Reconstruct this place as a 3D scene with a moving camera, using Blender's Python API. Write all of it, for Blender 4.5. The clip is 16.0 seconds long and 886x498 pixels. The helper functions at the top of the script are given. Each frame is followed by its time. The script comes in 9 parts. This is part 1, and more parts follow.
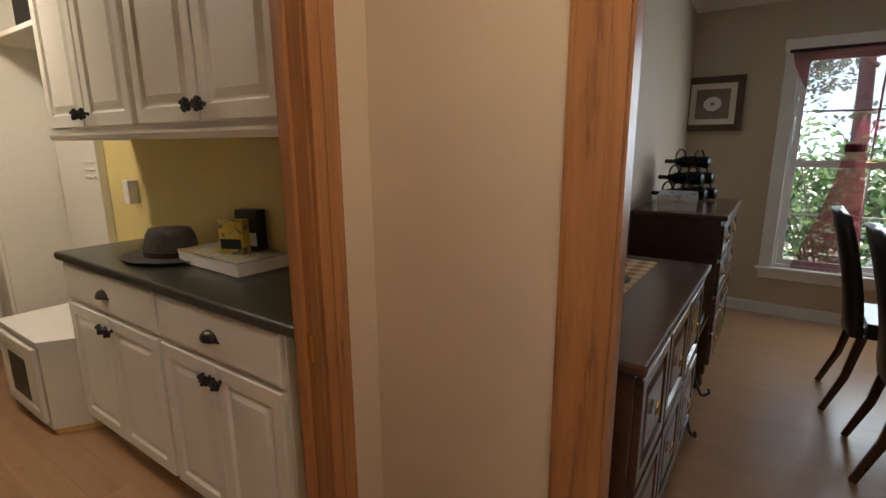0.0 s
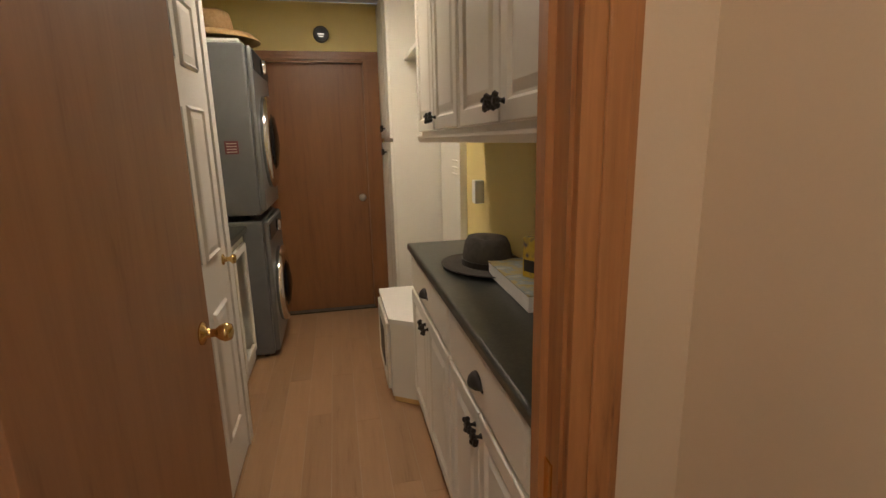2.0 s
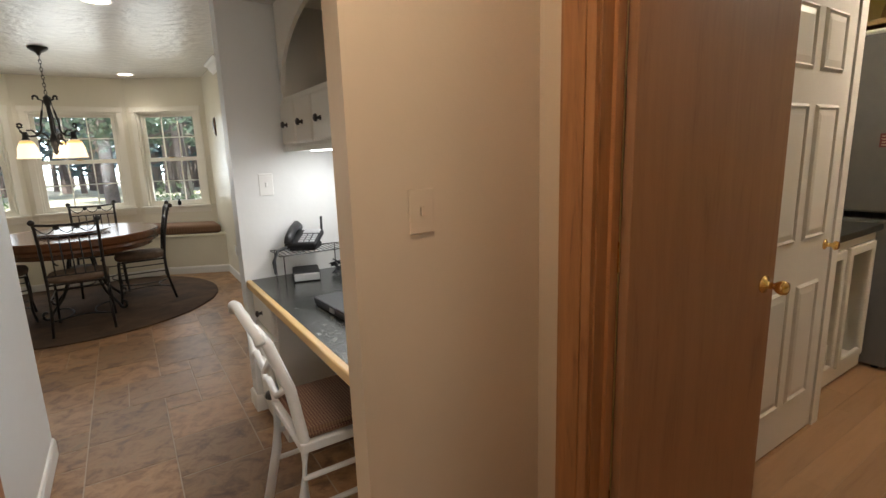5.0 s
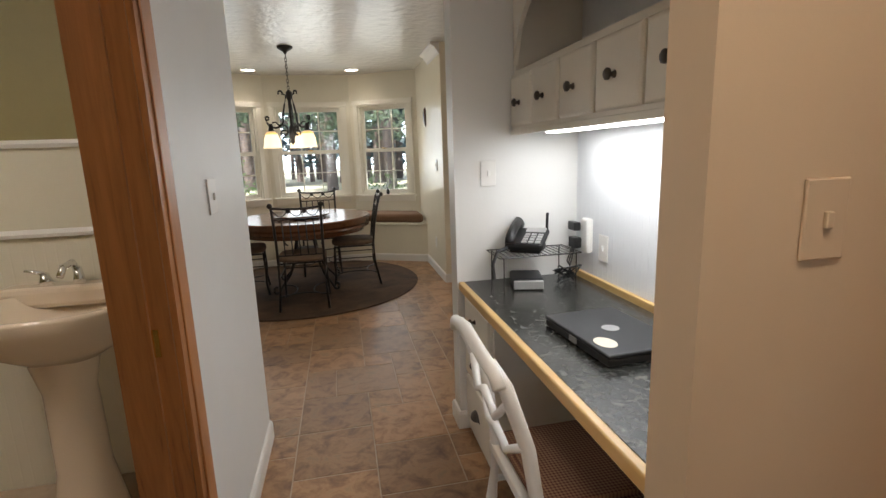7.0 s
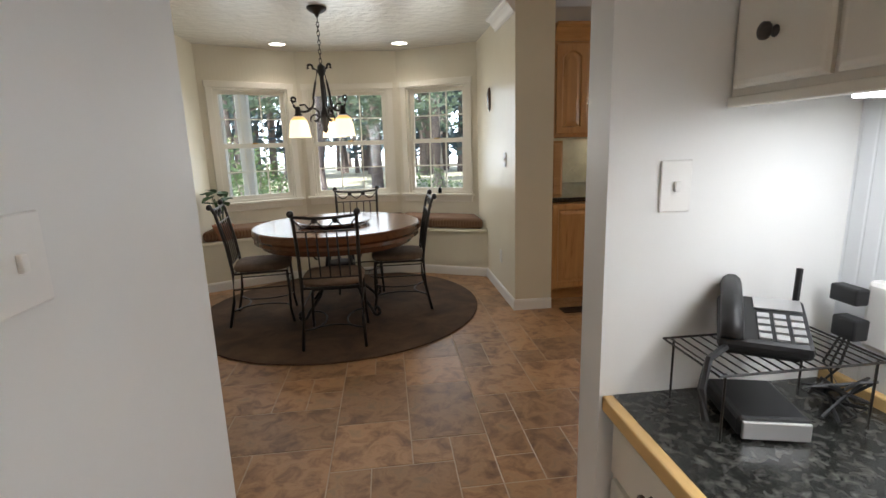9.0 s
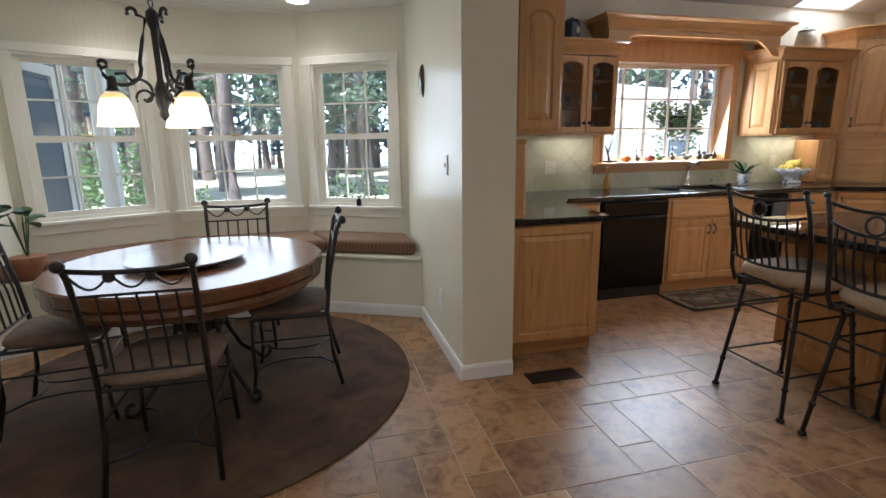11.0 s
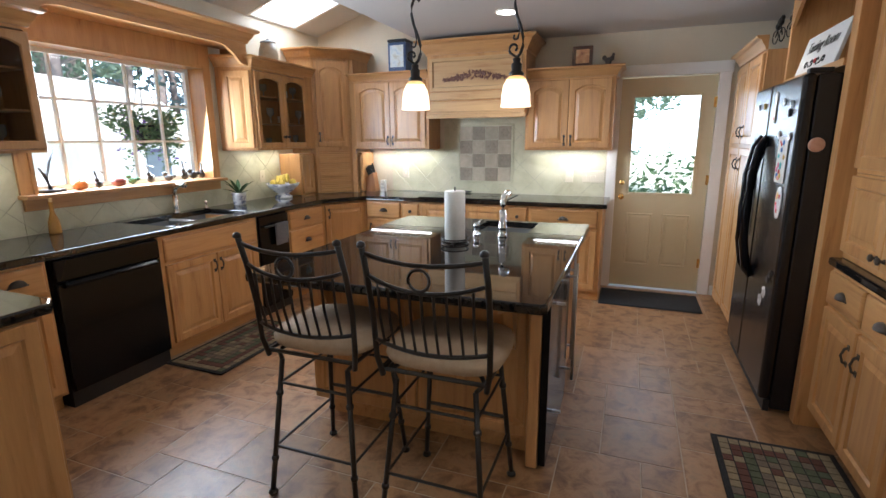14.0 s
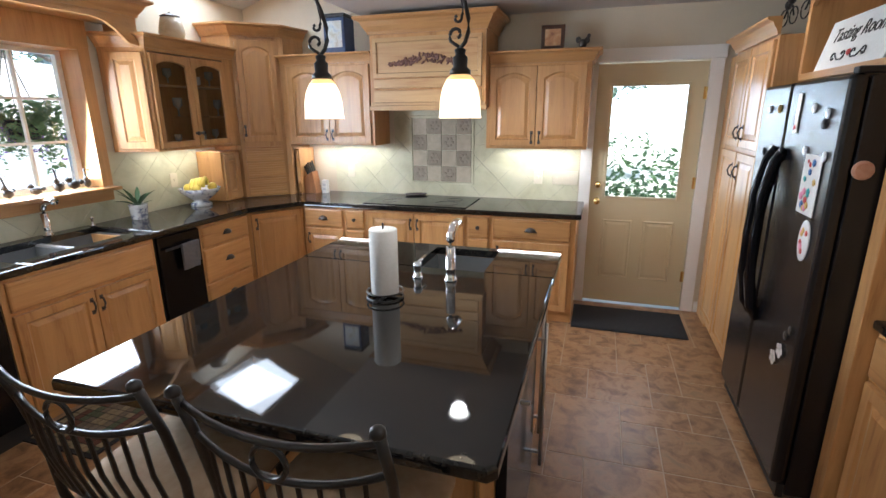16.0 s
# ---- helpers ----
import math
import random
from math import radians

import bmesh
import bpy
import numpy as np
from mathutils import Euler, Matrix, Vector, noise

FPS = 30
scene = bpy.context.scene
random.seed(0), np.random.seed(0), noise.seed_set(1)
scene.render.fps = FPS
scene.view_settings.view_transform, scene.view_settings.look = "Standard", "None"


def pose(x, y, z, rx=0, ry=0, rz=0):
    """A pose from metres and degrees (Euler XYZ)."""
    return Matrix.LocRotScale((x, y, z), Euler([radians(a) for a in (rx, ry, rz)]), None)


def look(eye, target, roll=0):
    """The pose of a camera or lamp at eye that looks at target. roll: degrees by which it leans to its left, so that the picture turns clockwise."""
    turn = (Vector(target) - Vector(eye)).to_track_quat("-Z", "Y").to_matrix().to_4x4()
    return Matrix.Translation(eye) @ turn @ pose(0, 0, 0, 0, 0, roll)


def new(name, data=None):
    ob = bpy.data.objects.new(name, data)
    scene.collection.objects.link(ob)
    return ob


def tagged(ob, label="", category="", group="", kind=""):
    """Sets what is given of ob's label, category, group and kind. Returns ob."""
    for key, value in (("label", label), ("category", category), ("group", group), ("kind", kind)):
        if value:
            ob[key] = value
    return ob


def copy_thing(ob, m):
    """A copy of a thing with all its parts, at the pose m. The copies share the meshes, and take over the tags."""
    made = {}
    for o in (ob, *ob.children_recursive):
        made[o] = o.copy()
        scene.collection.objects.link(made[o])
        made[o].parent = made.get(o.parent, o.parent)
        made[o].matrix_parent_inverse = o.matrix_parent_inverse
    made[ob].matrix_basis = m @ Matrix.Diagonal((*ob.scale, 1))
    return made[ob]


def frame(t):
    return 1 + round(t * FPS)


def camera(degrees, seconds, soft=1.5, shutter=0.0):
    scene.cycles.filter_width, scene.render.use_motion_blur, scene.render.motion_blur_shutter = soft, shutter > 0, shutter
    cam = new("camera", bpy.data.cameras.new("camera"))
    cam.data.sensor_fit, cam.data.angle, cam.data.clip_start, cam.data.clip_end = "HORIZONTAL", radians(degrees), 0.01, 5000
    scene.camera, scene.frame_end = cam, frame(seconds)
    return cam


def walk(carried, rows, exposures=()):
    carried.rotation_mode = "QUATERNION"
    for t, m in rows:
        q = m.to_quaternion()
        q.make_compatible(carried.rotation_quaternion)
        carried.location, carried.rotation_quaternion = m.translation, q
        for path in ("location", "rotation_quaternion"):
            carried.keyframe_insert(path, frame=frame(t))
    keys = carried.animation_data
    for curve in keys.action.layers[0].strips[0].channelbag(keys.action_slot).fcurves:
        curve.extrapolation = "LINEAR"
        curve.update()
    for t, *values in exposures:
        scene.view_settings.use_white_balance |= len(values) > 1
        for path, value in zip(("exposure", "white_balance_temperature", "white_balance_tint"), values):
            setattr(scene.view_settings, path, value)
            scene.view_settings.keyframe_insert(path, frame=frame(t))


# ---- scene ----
cam = camera(84.3, 16.0)
METRES, EYE, TILT, LEAN, TURN = 5.75, 1.38, 0.0, 0.0, 32.9
PATH = [
    (0, (0.114, 0.188, 1.385), (-1.0, 1.792, 0.955), -0.4),
    (0.5, (0.045, 0.308, 1.37), (-1.337, 1.688, 0.937), -0.4),
    (1, (-0.08, 0.45, 1.387), (-1.692, 1.547, 0.944), -0.8),
    (1.5, (-0.154, 0.554, 1.409), (-1.933, 1.351, 0.965), -1.1),
    (2, (-0.177, 0.633, 1.411), (-2.086, 1.038, 0.975), -1.3),
    (2.5, (-0.105, 0.703, 1.418), (-2.056, 0.803, 0.992), -1.3),
    (3, (0.01, 0.801, 1.408), (-1.929, 0.541, 0.992), -1.5),
    (3.5, (0.094, 0.899, 1.396), (-1.745, 0.229, 0.986), -1.8),
    (4, (0.183, 0.959, 1.394), (-1.417, -0.172, 0.993), -2.1),
    (4.5, (0.263, 1.025, 1.408), (-1.07, -0.413, 1.014), -2.0),
    (5, (0.316, 1.037, 1.406), (-0.746, -0.612, 1.019), -1.9),
    (5.2, (0.337, 1.026, 1.41), (-0.623, -0.684, 1.018), -2.0),
    (7.3, (0.34, 0.392, 1.363), (0.016, -1.543, 0.977), -1.9),
    (7.5, (0.331, 0.315, 1.362), (0.049, -1.627, 0.973), -1.9),
    (8, (0.331, 0.035, 1.364), (0.109, -1.912, 0.962), -1.8),
    (8.2, (0.339, -0.085, 1.377), (0.126, -2.033, 0.974), -1.8),
    (10.3, (0.187, -1.58, 1.364), (-0.076, -3.515, 0.931), -1.0),
    (10.5, (0.15, -1.694, 1.37), (-0.15, -3.623, 0.937), -1.0),
    (11, (0.06, -1.937, 1.374), (-0.421, -3.83, 0.948), -0.8),
    (11.5, (0.001, -2.13, 1.384), (-0.725, -3.946, 0.963), -0.7),
    (12, (-0.122, -2.285, 1.393), (-1.176, -3.933, 0.976), -0.5),
    (12.5, (-0.263, -2.418, 1.406), (-1.587, -3.858, 0.99), -0.5),
    (13, (-0.396, -2.515, 1.414), (-1.974, -3.672, 0.996), -0.5),
    (13.5, (-0.506, -2.63, 1.428), (-2.249, -3.515, 1.007), -0.5),
    (14, (-0.634, -2.713, 1.474), (-2.459, -3.408, 1.04), -0.4),
    (14.5, (-0.786, -2.741, 1.532), (-2.625, -3.383, 1.077), -0.5),
    (15, (-0.971, -2.77, 1.6), (-2.812, -3.383, 1.117), -0.4),
    (15.5, (-1.178, -2.807, 1.634), (-3.018, -3.404, 1.126), -0.4),
    (16, (-1.393, -2.792, 1.644), (-3.233, -3.373, 1.115), -0.4),
]
walk(cam, [(t, look(eye, target, roll)) for t, eye, target, roll in PATH], [(0, 1.15, 6350, 10), (5, 1.15, 6500, 10), (8.3, 1.08, 6600, 12), (10.3, 1.27, 5680, 10), (13, 1.25, 5720, 10), (14.5, 1.42, 5650, 10), (16, 1.44, 5650, 10)])

# ---- world, sun and lamps ----
world = bpy.data.worlds.new("sky")
scene.world = world
world.use_nodes = True
wn = world.node_tree
sky = wn.nodes.new("ShaderNodeTexSky")
sky.sky_type = "NISHITA"
sky.sun_disc = False
sky.sun_elevation = radians(60)
sky.sun_rotation = radians(45)
wn.links.new(sky.outputs[0], wn.nodes["Background"].inputs[0])
wn.nodes["Background"].inputs[1].default_value = 0.15


LAMPS = 0.42  # all indoor lamps together


def lamp(name, kind, m, power, color=(1, 1, 1), size=0.1, size_y=None, spot=None):
    data = bpy.data.lights.new(name, kind)
    data.energy, data.color = power * (1.0 if kind == "SUN" else LAMPS), color
    if kind == "AREA":
        data.size = size
        if size_y:
            data.shape, data.size_y = "RECTANGLE", size_y
    elif kind == "SUN":
        data.angle = size
    else:
        data.shadow_soft_size = size
    if spot:
        data.spot_size, data.spot_blend = radians(spot), 0.6
    ob = new(name, data)
    ob.matrix_world = m
    return ob


WARM, DAY = (1.0, 0.92, 0.82), (0.88, 0.95, 1.0)
lamp("sun", "SUN", look((0, 0, 30), (-10.6, -10.6, 4.0)), 5.0, (1.0, 0.95, 0.86), radians(0.5))

# daylight entering by the openings
lamp("window_light", "AREA", look((-3.3, -6.21, 1.62), (-3.3, -3.0, 0.7)), 74, DAY, 1.35, 0.85)
lamp("skylight_light", "AREA", look((-4.97, -5.86, 2.72), (-4.8, -5.3, 0.0)), 5, DAY, 0.6, 0.5)
lamp("bay_light", "AREA", look((0.71, -6.5, 1.43), (0.71, -3.0, 0.6)), 10, DAY, 0.8, 1.1)
lamp("bay_light", "AREA", look((-0.26, -6.26, 1.43), (1.2, -3.6, 0.6)), 6, DAY, 0.65, 1.1)
lamp("bay_light", "AREA", look((1.7, -6.24, 1.43), (0.3, -3.6, 0.6)), 5.5, DAY, 0.65, 1.1)
lamp("door_light", "AREA", look((-5.70, -2.45, 1.41), (-3, -2.45, 0.6)), 4, DAY, 0.5, 0.8)
lamp("dining_light", "AREA", look((0.95, 4.68, 1.4), (0.6, 2.0, 0.5)), 26, DAY, 0.9, 1.5)

# recessed ceiling lamps
for x, y, p in ((-4.62, -3.69, 10), (-4.6, -2.2, 4.5), (-2.0, -2.2, 7), (0.11, -6.1, 3), (1.35, -6.1, 3), (0.3, -3.0, 8)):
    lamp("recessed_light", "SPOT", look((x, y, 2.40), (x, y, 0)), p * 3, WARM, 0.06, spot=130)
for x, y, p in ((-2.9, 0.55, 19), (0.05, 0.5, 12)):
    lamp("hall_light", "AREA", look((x, y, 2.40), (x, y, 0)), p, (1.0, 0.85, 0.68), 0.3, 0.3)
lamp("desk_light", "AREA", look((-0.62, -0.95, 1.433), (-0.66, -0.95, 0)), 5.6, (0.95, 0.98, 1.0), 1.15, 0.06)
lamp("bath_light", "AREA", look((1.9, -0.6, 2.3), (1.9, -0.6, 0)), 16, WARM, 0.4, 0.4)
for y0, y1 in ((-3.6, -2.95), (-5.5, -4.75)):
    lamp("cabinet_light", "AREA", look((-5.62, (y0 + y1) / 2, 1.365), (-5.66, (y0 + y1) / 2, 0)), 3.6, (1.0, 0.95, 0.86), y1 - y0, 0.06)

for x0, x1, z, p in ((-5.0, -4.35, 1.388, 2.0), (-2.48, -1.98, 1.413, 1.0)):
    lamp("cabinet_light", "AREA", look(((x0 + x1) / 2, -6.06, z), ((x0 + x1) / 2, -6.10, 0)), p, (1.0, 0.93, 0.80), x1 - x0, 0.06)

# ---- materials ----
def material(name, color, rough=0.5, metal=0.0, **extra):
    mat = bpy.data.materials.new(name)
    mat.use_nodes = True
    b = mat.node_tree.nodes["Principled BSDF"]
    b.inputs["Base Color"].default_value = (*color, 1)
    b.inputs["Roughness"].default_value = rough
    b.inputs["Metallic"].default_value = metal
    for key, value in extra.items():
        b.inputs[key.replace("_", " ")].default_value = value
    return mat


def ramp(nt, fac, stops):
    r = nt.nodes.new("ShaderNodeValToRGB")
    e = r.color_ramp.elements
    e[0].position, e[0].color = stops[0][0], (*stops[0][1], 1)
    e[1].position, e[1].color = stops[-1][0], (*stops[-1][1], 1)
    for p, c in stops[1:-1]:
        n = e.new(p)
        n.color = (*c, 1)
    nt.links.new(fac, r.inputs[0])
    return r.outputs[0]


def coords(nt, scale, kind="Object", spread=0.0):
    t = nt.nodes.new("ShaderNodeTexCoord")
    m = nt.nodes.new("ShaderNodeMapping")
    m.inputs["Scale"].default_value = scale
    nt.links.new(t.outputs[kind], m.inputs[0])
    if spread:
        info = nt.nodes.new("ShaderNodeObjectInfo")
        mul = nt.nodes.new("ShaderNodeMath")
        mul.operation = "MULTIPLY"
        mul.inputs[1].default_value = spread
        nt.links.new(info.outputs["Random"], mul.inputs[0])
        nt.links.new(mul.outputs[0], m.inputs["Location"])
    return m.outputs[0]


def noise_tex(nt, vec, scale, detail=6, rough=0.6, warp=0.0):
    n = nt.nodes.new("ShaderNodeTexNoise")
    n.inputs["Scale"].default_value, n.inputs["Detail"].default_value = scale, detail
    n.inputs["Roughness"].default_value, n.inputs["Distortion"].default_value = rough, warp
    nt.links.new(vec, n.inputs["Vector"])
    return n.outputs["Fac"]


def bump(mat, height, strength, dist=0.01):
    nt = mat.node_tree
    b = nt.nodes.new("ShaderNodeBump")
    b.inputs["Strength"].default_value, b.inputs["Distance"].default_value = strength, dist
    nt.links.new(height, b.inputs["Height"])
    nt.links.new(b.outputs[0], nt.nodes["Principled BSDF"].inputs["Normal"])


def paint(name, color, rough=0.55, var=0.06, relief=0.08, scale=60.0, **extra):
    """Painted plaster or board: faint mottling, a fine orange-peel relief."""
    mat = material(name, color, rough, **extra)
    nt = mat.node_tree
    v = coords(nt, (1, 1, 1))
    big = noise_tex(nt, v, 1.7, 4)
    dark = tuple(c * (1 - var * 1.6) for c in color)
    nt.links.new(ramp(nt, big, [(0.3, dark), (0.7, color)]), nt.nodes["Principled BSDF"].inputs["Base Color"])
    bump(mat, noise_tex(nt, v, scale, 3), relief, 0.004)
    return mat


def wood(name, light, dark, axis="z", rough=0.38, fine=1.0, knots=False, coat=0.15):
    """Wood with grain along one axis, streaks at two scales."""
    mat = material(name, light, rough, Coat_Weight=coat, Coat_Roughness=0.25)
    nt = mat.node_tree
    s = {"x": (1.2, 14, 14), "y": (14, 1.2, 14), "z": (14, 14, 1.2)}[axis]
    v = coords(nt, s, spread=9.0)
    a = noise_tex(nt, v, 1.1 * fine, 5, 0.65, 1.2)
    b = noise_tex(nt, coords(nt, tuple(3.2 * c for c in s), spread=5.0), 2.2 * fine, 4, 0.6, 0.3)
    mix = nt.nodes.new("ShaderNodeMath")
    mix.operation = "MULTIPLY_ADD"
    mix.inputs[1].default_value = 0.35
    nt.links.new(b, mix.inputs[0])
    nt.links.new(a, mix.inputs[2])
    mid = tuple((l * 2 + d) / 3 for l, d in zip(light, dark))
    col = ramp(nt, mix.outputs[0], [(0.42, dark), (0.58, mid), (0.8, light)])
    if knots:
        k = nt.nodes.new("ShaderNodeTexVoronoi")
        k.inputs["Scale"].default_value = 1.0
        nt.links.new(coords(nt, tuple({1.2: 1.6, 14: 4.0}[c] for c in s)), k.inputs["Vector"])
        spot = ramp(nt, k.outputs["Distance"], [(0.03, (0.25, 0.13, 0.06)), (0.11, (1, 1, 1))])
        mm = nt.nodes.new("ShaderNodeMix")
        mm.data_type, mm.blend_type = "RGBA", "MULTIPLY"
        mm.inputs["Factor"].default_value = 0.7
        nt.links.new(col, mm.inputs["A"])
        nt.links.new(spot, mm.inputs["B"])
        col = mm.outputs["Result"]
    info = nt.nodes.new("ShaderNodeObjectInfo")
    hsv = nt.nodes.new("ShaderNodeHueSaturation")
    rng = nt.nodes.new("ShaderNodeMapRange")
    rng.inputs["To Min"].default_value, rng.inputs["To Max"].default_value = 0.88, 1.08
    nt.links.new(info.outputs["Random"], rng.inputs["Value"])
    nt.links.new(rng.outputs[0], hsv.inputs["Value"])
    nt.links.new(col, hsv.inputs["Color"])
    nt.links.new(hsv.outputs[0], nt.nodes["Principled BSDF"].inputs["Base Color"])
    bump(mat, mix.outputs[0], 0.06, 0.002)
    return mat


def speckle(name, base, fleck, scale, rough, amount=0.62):
    mat = material(name, base, rough, Specular_IOR_Level=0.6)
    nt = mat.node_tree
    v = coords(nt, (1, 1, 1))
    a = noise_tex(nt, v, scale, 5, 0.75)
    b = noise_tex(nt, v, scale * 0.2, 3)
    mix = nt.nodes.new("ShaderNodeMath")
    mix.operation = "MULTIPLY_ADD"
    mix.inputs[1].default_value = 0.3
    nt.links.new(b, mix.inputs[0])
    nt.links.new(a, mix.inputs[2])
    nt.links.new(ramp(nt, mix.outputs[0], [(amount, base), (amount + 0.16, fleck)]), nt.nodes["Principled BSDF"].inputs["Base Color"])
    return mat


def mottled(name, colors, scale, rough=0.5, per_object=0.0, relief=0.15, detail=7, fine=9.0):
    """Stone, slate, leather or felt: cloudy colour with fine grain; each piece may differ."""
    mat = material(name, colors[0], rough)
    nt = mat.node_tree
    v = coords(nt, (1, 1, 1), spread=13.0 if per_object else 0.0)
    a = noise_tex(nt, v, scale, detail, 0.62, 0.5)
    n = len(colors)
    col = ramp(nt, a, [(0.32 + 0.36 * i / (n - 1), c) for i, c in enumerate(colors)])
    if per_object:
        info = nt.nodes.new("ShaderNodeObjectInfo")
        hsv = nt.nodes.new("ShaderNodeHueSaturation")
        rng = nt.nodes.new("ShaderNodeMapRange")
        rng.inputs["To Min"].default_value, rng.inputs["To Max"].default_value = 1 - per_object, 1 + per_object
        nt.links.new(info.outputs["Random"], rng.inputs["Value"])
        nt.links.new(rng.outputs[0], hsv.inputs["Value"])
        nt.links.new(col, hsv.inputs["Color"])
        col = hsv.outputs[0]
    nt.links.new(col, nt.nodes["Principled BSDF"].inputs["Base Color"])
    if relief:
        bump(mat, noise_tex(nt, v, scale * fine, 5, 0.7), relief, 0.004)
    return mat


def plaid(name, base, lines, scale, rough=0.9):
    mat = material(name, base, rough)
    nt = mat.node_tree
    v = coords(nt, (1, 1, 1))
    out = None
    for axis in ("X", "Y"):
        w = nt.nodes.new("ShaderNodeTexWave")
        w.bands_direction = axis
        w.inputs["Scale"].default_value = scale
        w.inputs["Distortion"].default_value = 0.4
        nt.links.new(v, w.inputs["Vector"])
        if out is None:
            out = w.outputs["Fac"]
        else:
            add = nt.nodes.new("ShaderNodeMath")
            add.operation = "ADD"
            nt.links.new(out, add.inputs[0])
            nt.links.new(w.outputs["Fac"], add.inputs[1])
            half = nt.nodes.new("ShaderNodeMath")
            half.operation = "MULTIPLY"
            half.inputs[1].default_value = 0.5
            nt.links.new(add.outputs[0], half.inputs[0])
            out = half.outputs[0]
    nt.links.new(ramp(nt, out, [(0.15, base), (0.5, tuple((a + b) / 2 for a, b in zip(base, lines))), (0.85, lines)]), nt.nodes["Principled BSDF"].inputs["Base Color"])
    bump(mat, noise_tex(nt, v, 220, 2), 0.3, 0.002)
    return mat


def glow(name, color, strength):
    mat = material(name, color, 0.4)
    b = mat.node_tree.nodes["Principled BSDF"]
    b.inputs["Emission Color"].default_value = (*color, 1)
    b.inputs["Emission Strength"].default_value = strength
    return mat


CREAM = paint("cream_wall_paint", (0.74, 0.69, 0.55), 0.4, relief=0.05)
TAN = paint("tan_wall_paint", (0.64, 0.495, 0.34), 0.6)
DINE = paint("taupe_wall_paint", (0.56, 0.46, 0.35), 0.6)
YELLOW = paint("yellow_wall_paint", (0.78, 0.64, 0.27), 0.6)
KWALL = paint("kitchen_wall_paint", (0.66, 0.58, 0.44), 0.6)
WHITE = paint("white_paint", (0.80, 0.78, 0.74), 0.35, 0.02, 0.03)
WALLW = paint("white_wall_paint", (0.76, 0.76, 0.74), 0.45, 0.03, 0.25, 14)
CEIL = paint("ceiling_paint", (0.72, 0.70, 0.64), 0.27, 0.03, 1.0, 11, Specular_IOR_Level=0.7)
CEIL.node_tree.nodes["Bump"].inputs["Distance"].default_value = 0.012
KCEIL = paint("kitchen_ceiling_paint", (0.56, 0.54, 0.52), 0.6, 0.03, 0.1)
CABW = paint("white_cabinet_lacquer", (0.78, 0.75, 0.67), 0.35, 0.02, 0.02)
OLIVE = paint("olive_wall_paint", (0.30, 0.25, 0.11), 0.6)
SPLASH = mottled("green_stone_splash", [(0.48, 0.455, 0.29), (0.60, 0.575, 0.40), (0.68, 0.645, 0.48)], 3.0, 0.4, relief=0.05)
OAK = wood("oak_trim", (0.43, 0.185, 0.064), (0.15, 0.052, 0.019), "z", 0.4)
OAKH = wood("oak_trim_level", (0.43, 0.185, 0.064), (0.15, 0.052, 0.019), "y", 0.4)
DOORW = wood("flush_door_veneer", (0.44, 0.215, 0.097), (0.31, 0.14, 0.06), "z", 0.45, 0.8)
HICK = wood("hickory_upright", (0.56, 0.305, 0.115), (0.33, 0.145, 0.045), "z", 0.34, 0.8)
HICKH = wood("hickory_level", (0.56, 0.305, 0.115), (0.33, 0.145, 0.045), "x", 0.34, 0.8)
KNOTTY = wood("knotty_hickory", (0.62, 0.40, 0.19), (0.42, 0.21, 0.08), "x", 0.4, 0.7, knots=True)
LAMIN = wood("laminate_plank", (0.40, 0.235, 0.125), (0.30, 0.165, 0.08), "x", 0.3, 0.8)
DARKW = wood("dark_stained_wood", (0.075, 0.032, 0.018), (0.03, 0.012, 0.008), "y", 0.2, 1.0, coat=0.3)
TABLE = wood("walnut_table_wood", (0.13, 0.052, 0.022), (0.055, 0.021, 0.010), "x", 0.2, 0.8, coat=0.1)
EDGEW = wood("maple_edge", (0.66, 0.43, 0.17), (0.52, 0.32, 0.11), "y", 0.35)
GRANITE = speckle("black_granite", (0.008, 0.007, 0.007), (0.03, 0.026, 0.021), 60, 0.035, 0.62)
DESKTOP = mottled("dark_speckled_laminate", [(0.010, 0.011, 0.010), (0.028, 0.028, 0.025), (0.10, 0.10, 0.09)], 42, 0.24, relief=0.03, detail=5)
DARKLAM = speckle("charcoal_laminate", (0.03, 0.032, 0.026), (0.06, 0.06, 0.05), 120, 0.3)
SLATE = mottled("slate_tile", [(0.135, 0.061, 0.024), (0.245, 0.124, 0.052), (0.355, 0.195, 0.088), (0.265, 0.165, 0.082)], 10.0, 0.36, 0.22, 0.16)
GROUT = mottled("sand_grout", [(0.40, 0.30, 0.205), (0.48, 0.37, 0.265)], 8, 0.8)
IRON = mottled("wrought_iron", [(0.009, 0.007, 0.006), (0.018, 0.014, 0.011)], 40, 0.38, relief=0.1)
PEWTER = mottled("antique_pewter", [(0.03, 0.025, 0.02), (0.07, 0.055, 0.045)], 60, 0.35, relief=0.1)
BLACK = material("black_gloss_plastic", (0.005, 0.005, 0.006), 0.14, Specular_IOR_Level=0.18)
BLACKM = material("black_matt_plastic", (0.012, 0.012, 0.013), 0.45)
FRIDGE = mottled("textured_black_enamel", [(0.007, 0.007, 0.009), (0.012, 0.012, 0.014)], 30, 0.16, relief=0.25)
CHROME = material("chrome", (0.8, 0.8, 0.8), 0.08, 1.0)
BRASS = material("polished_brass", (0.78, 0.55, 0.22), 0.2, 1.0)
STEEL = mottled("graphite_steel", [(0.125, 0.13, 0.13), (0.15, 0.155, 0.155)], 5, 0.35, relief=0.0)
BACKDOOR = wood("brown_door_veneer", (0.26, 0.115, 0.042), (0.165, 0.067, 0.024), "z", 0.4, 0.8)
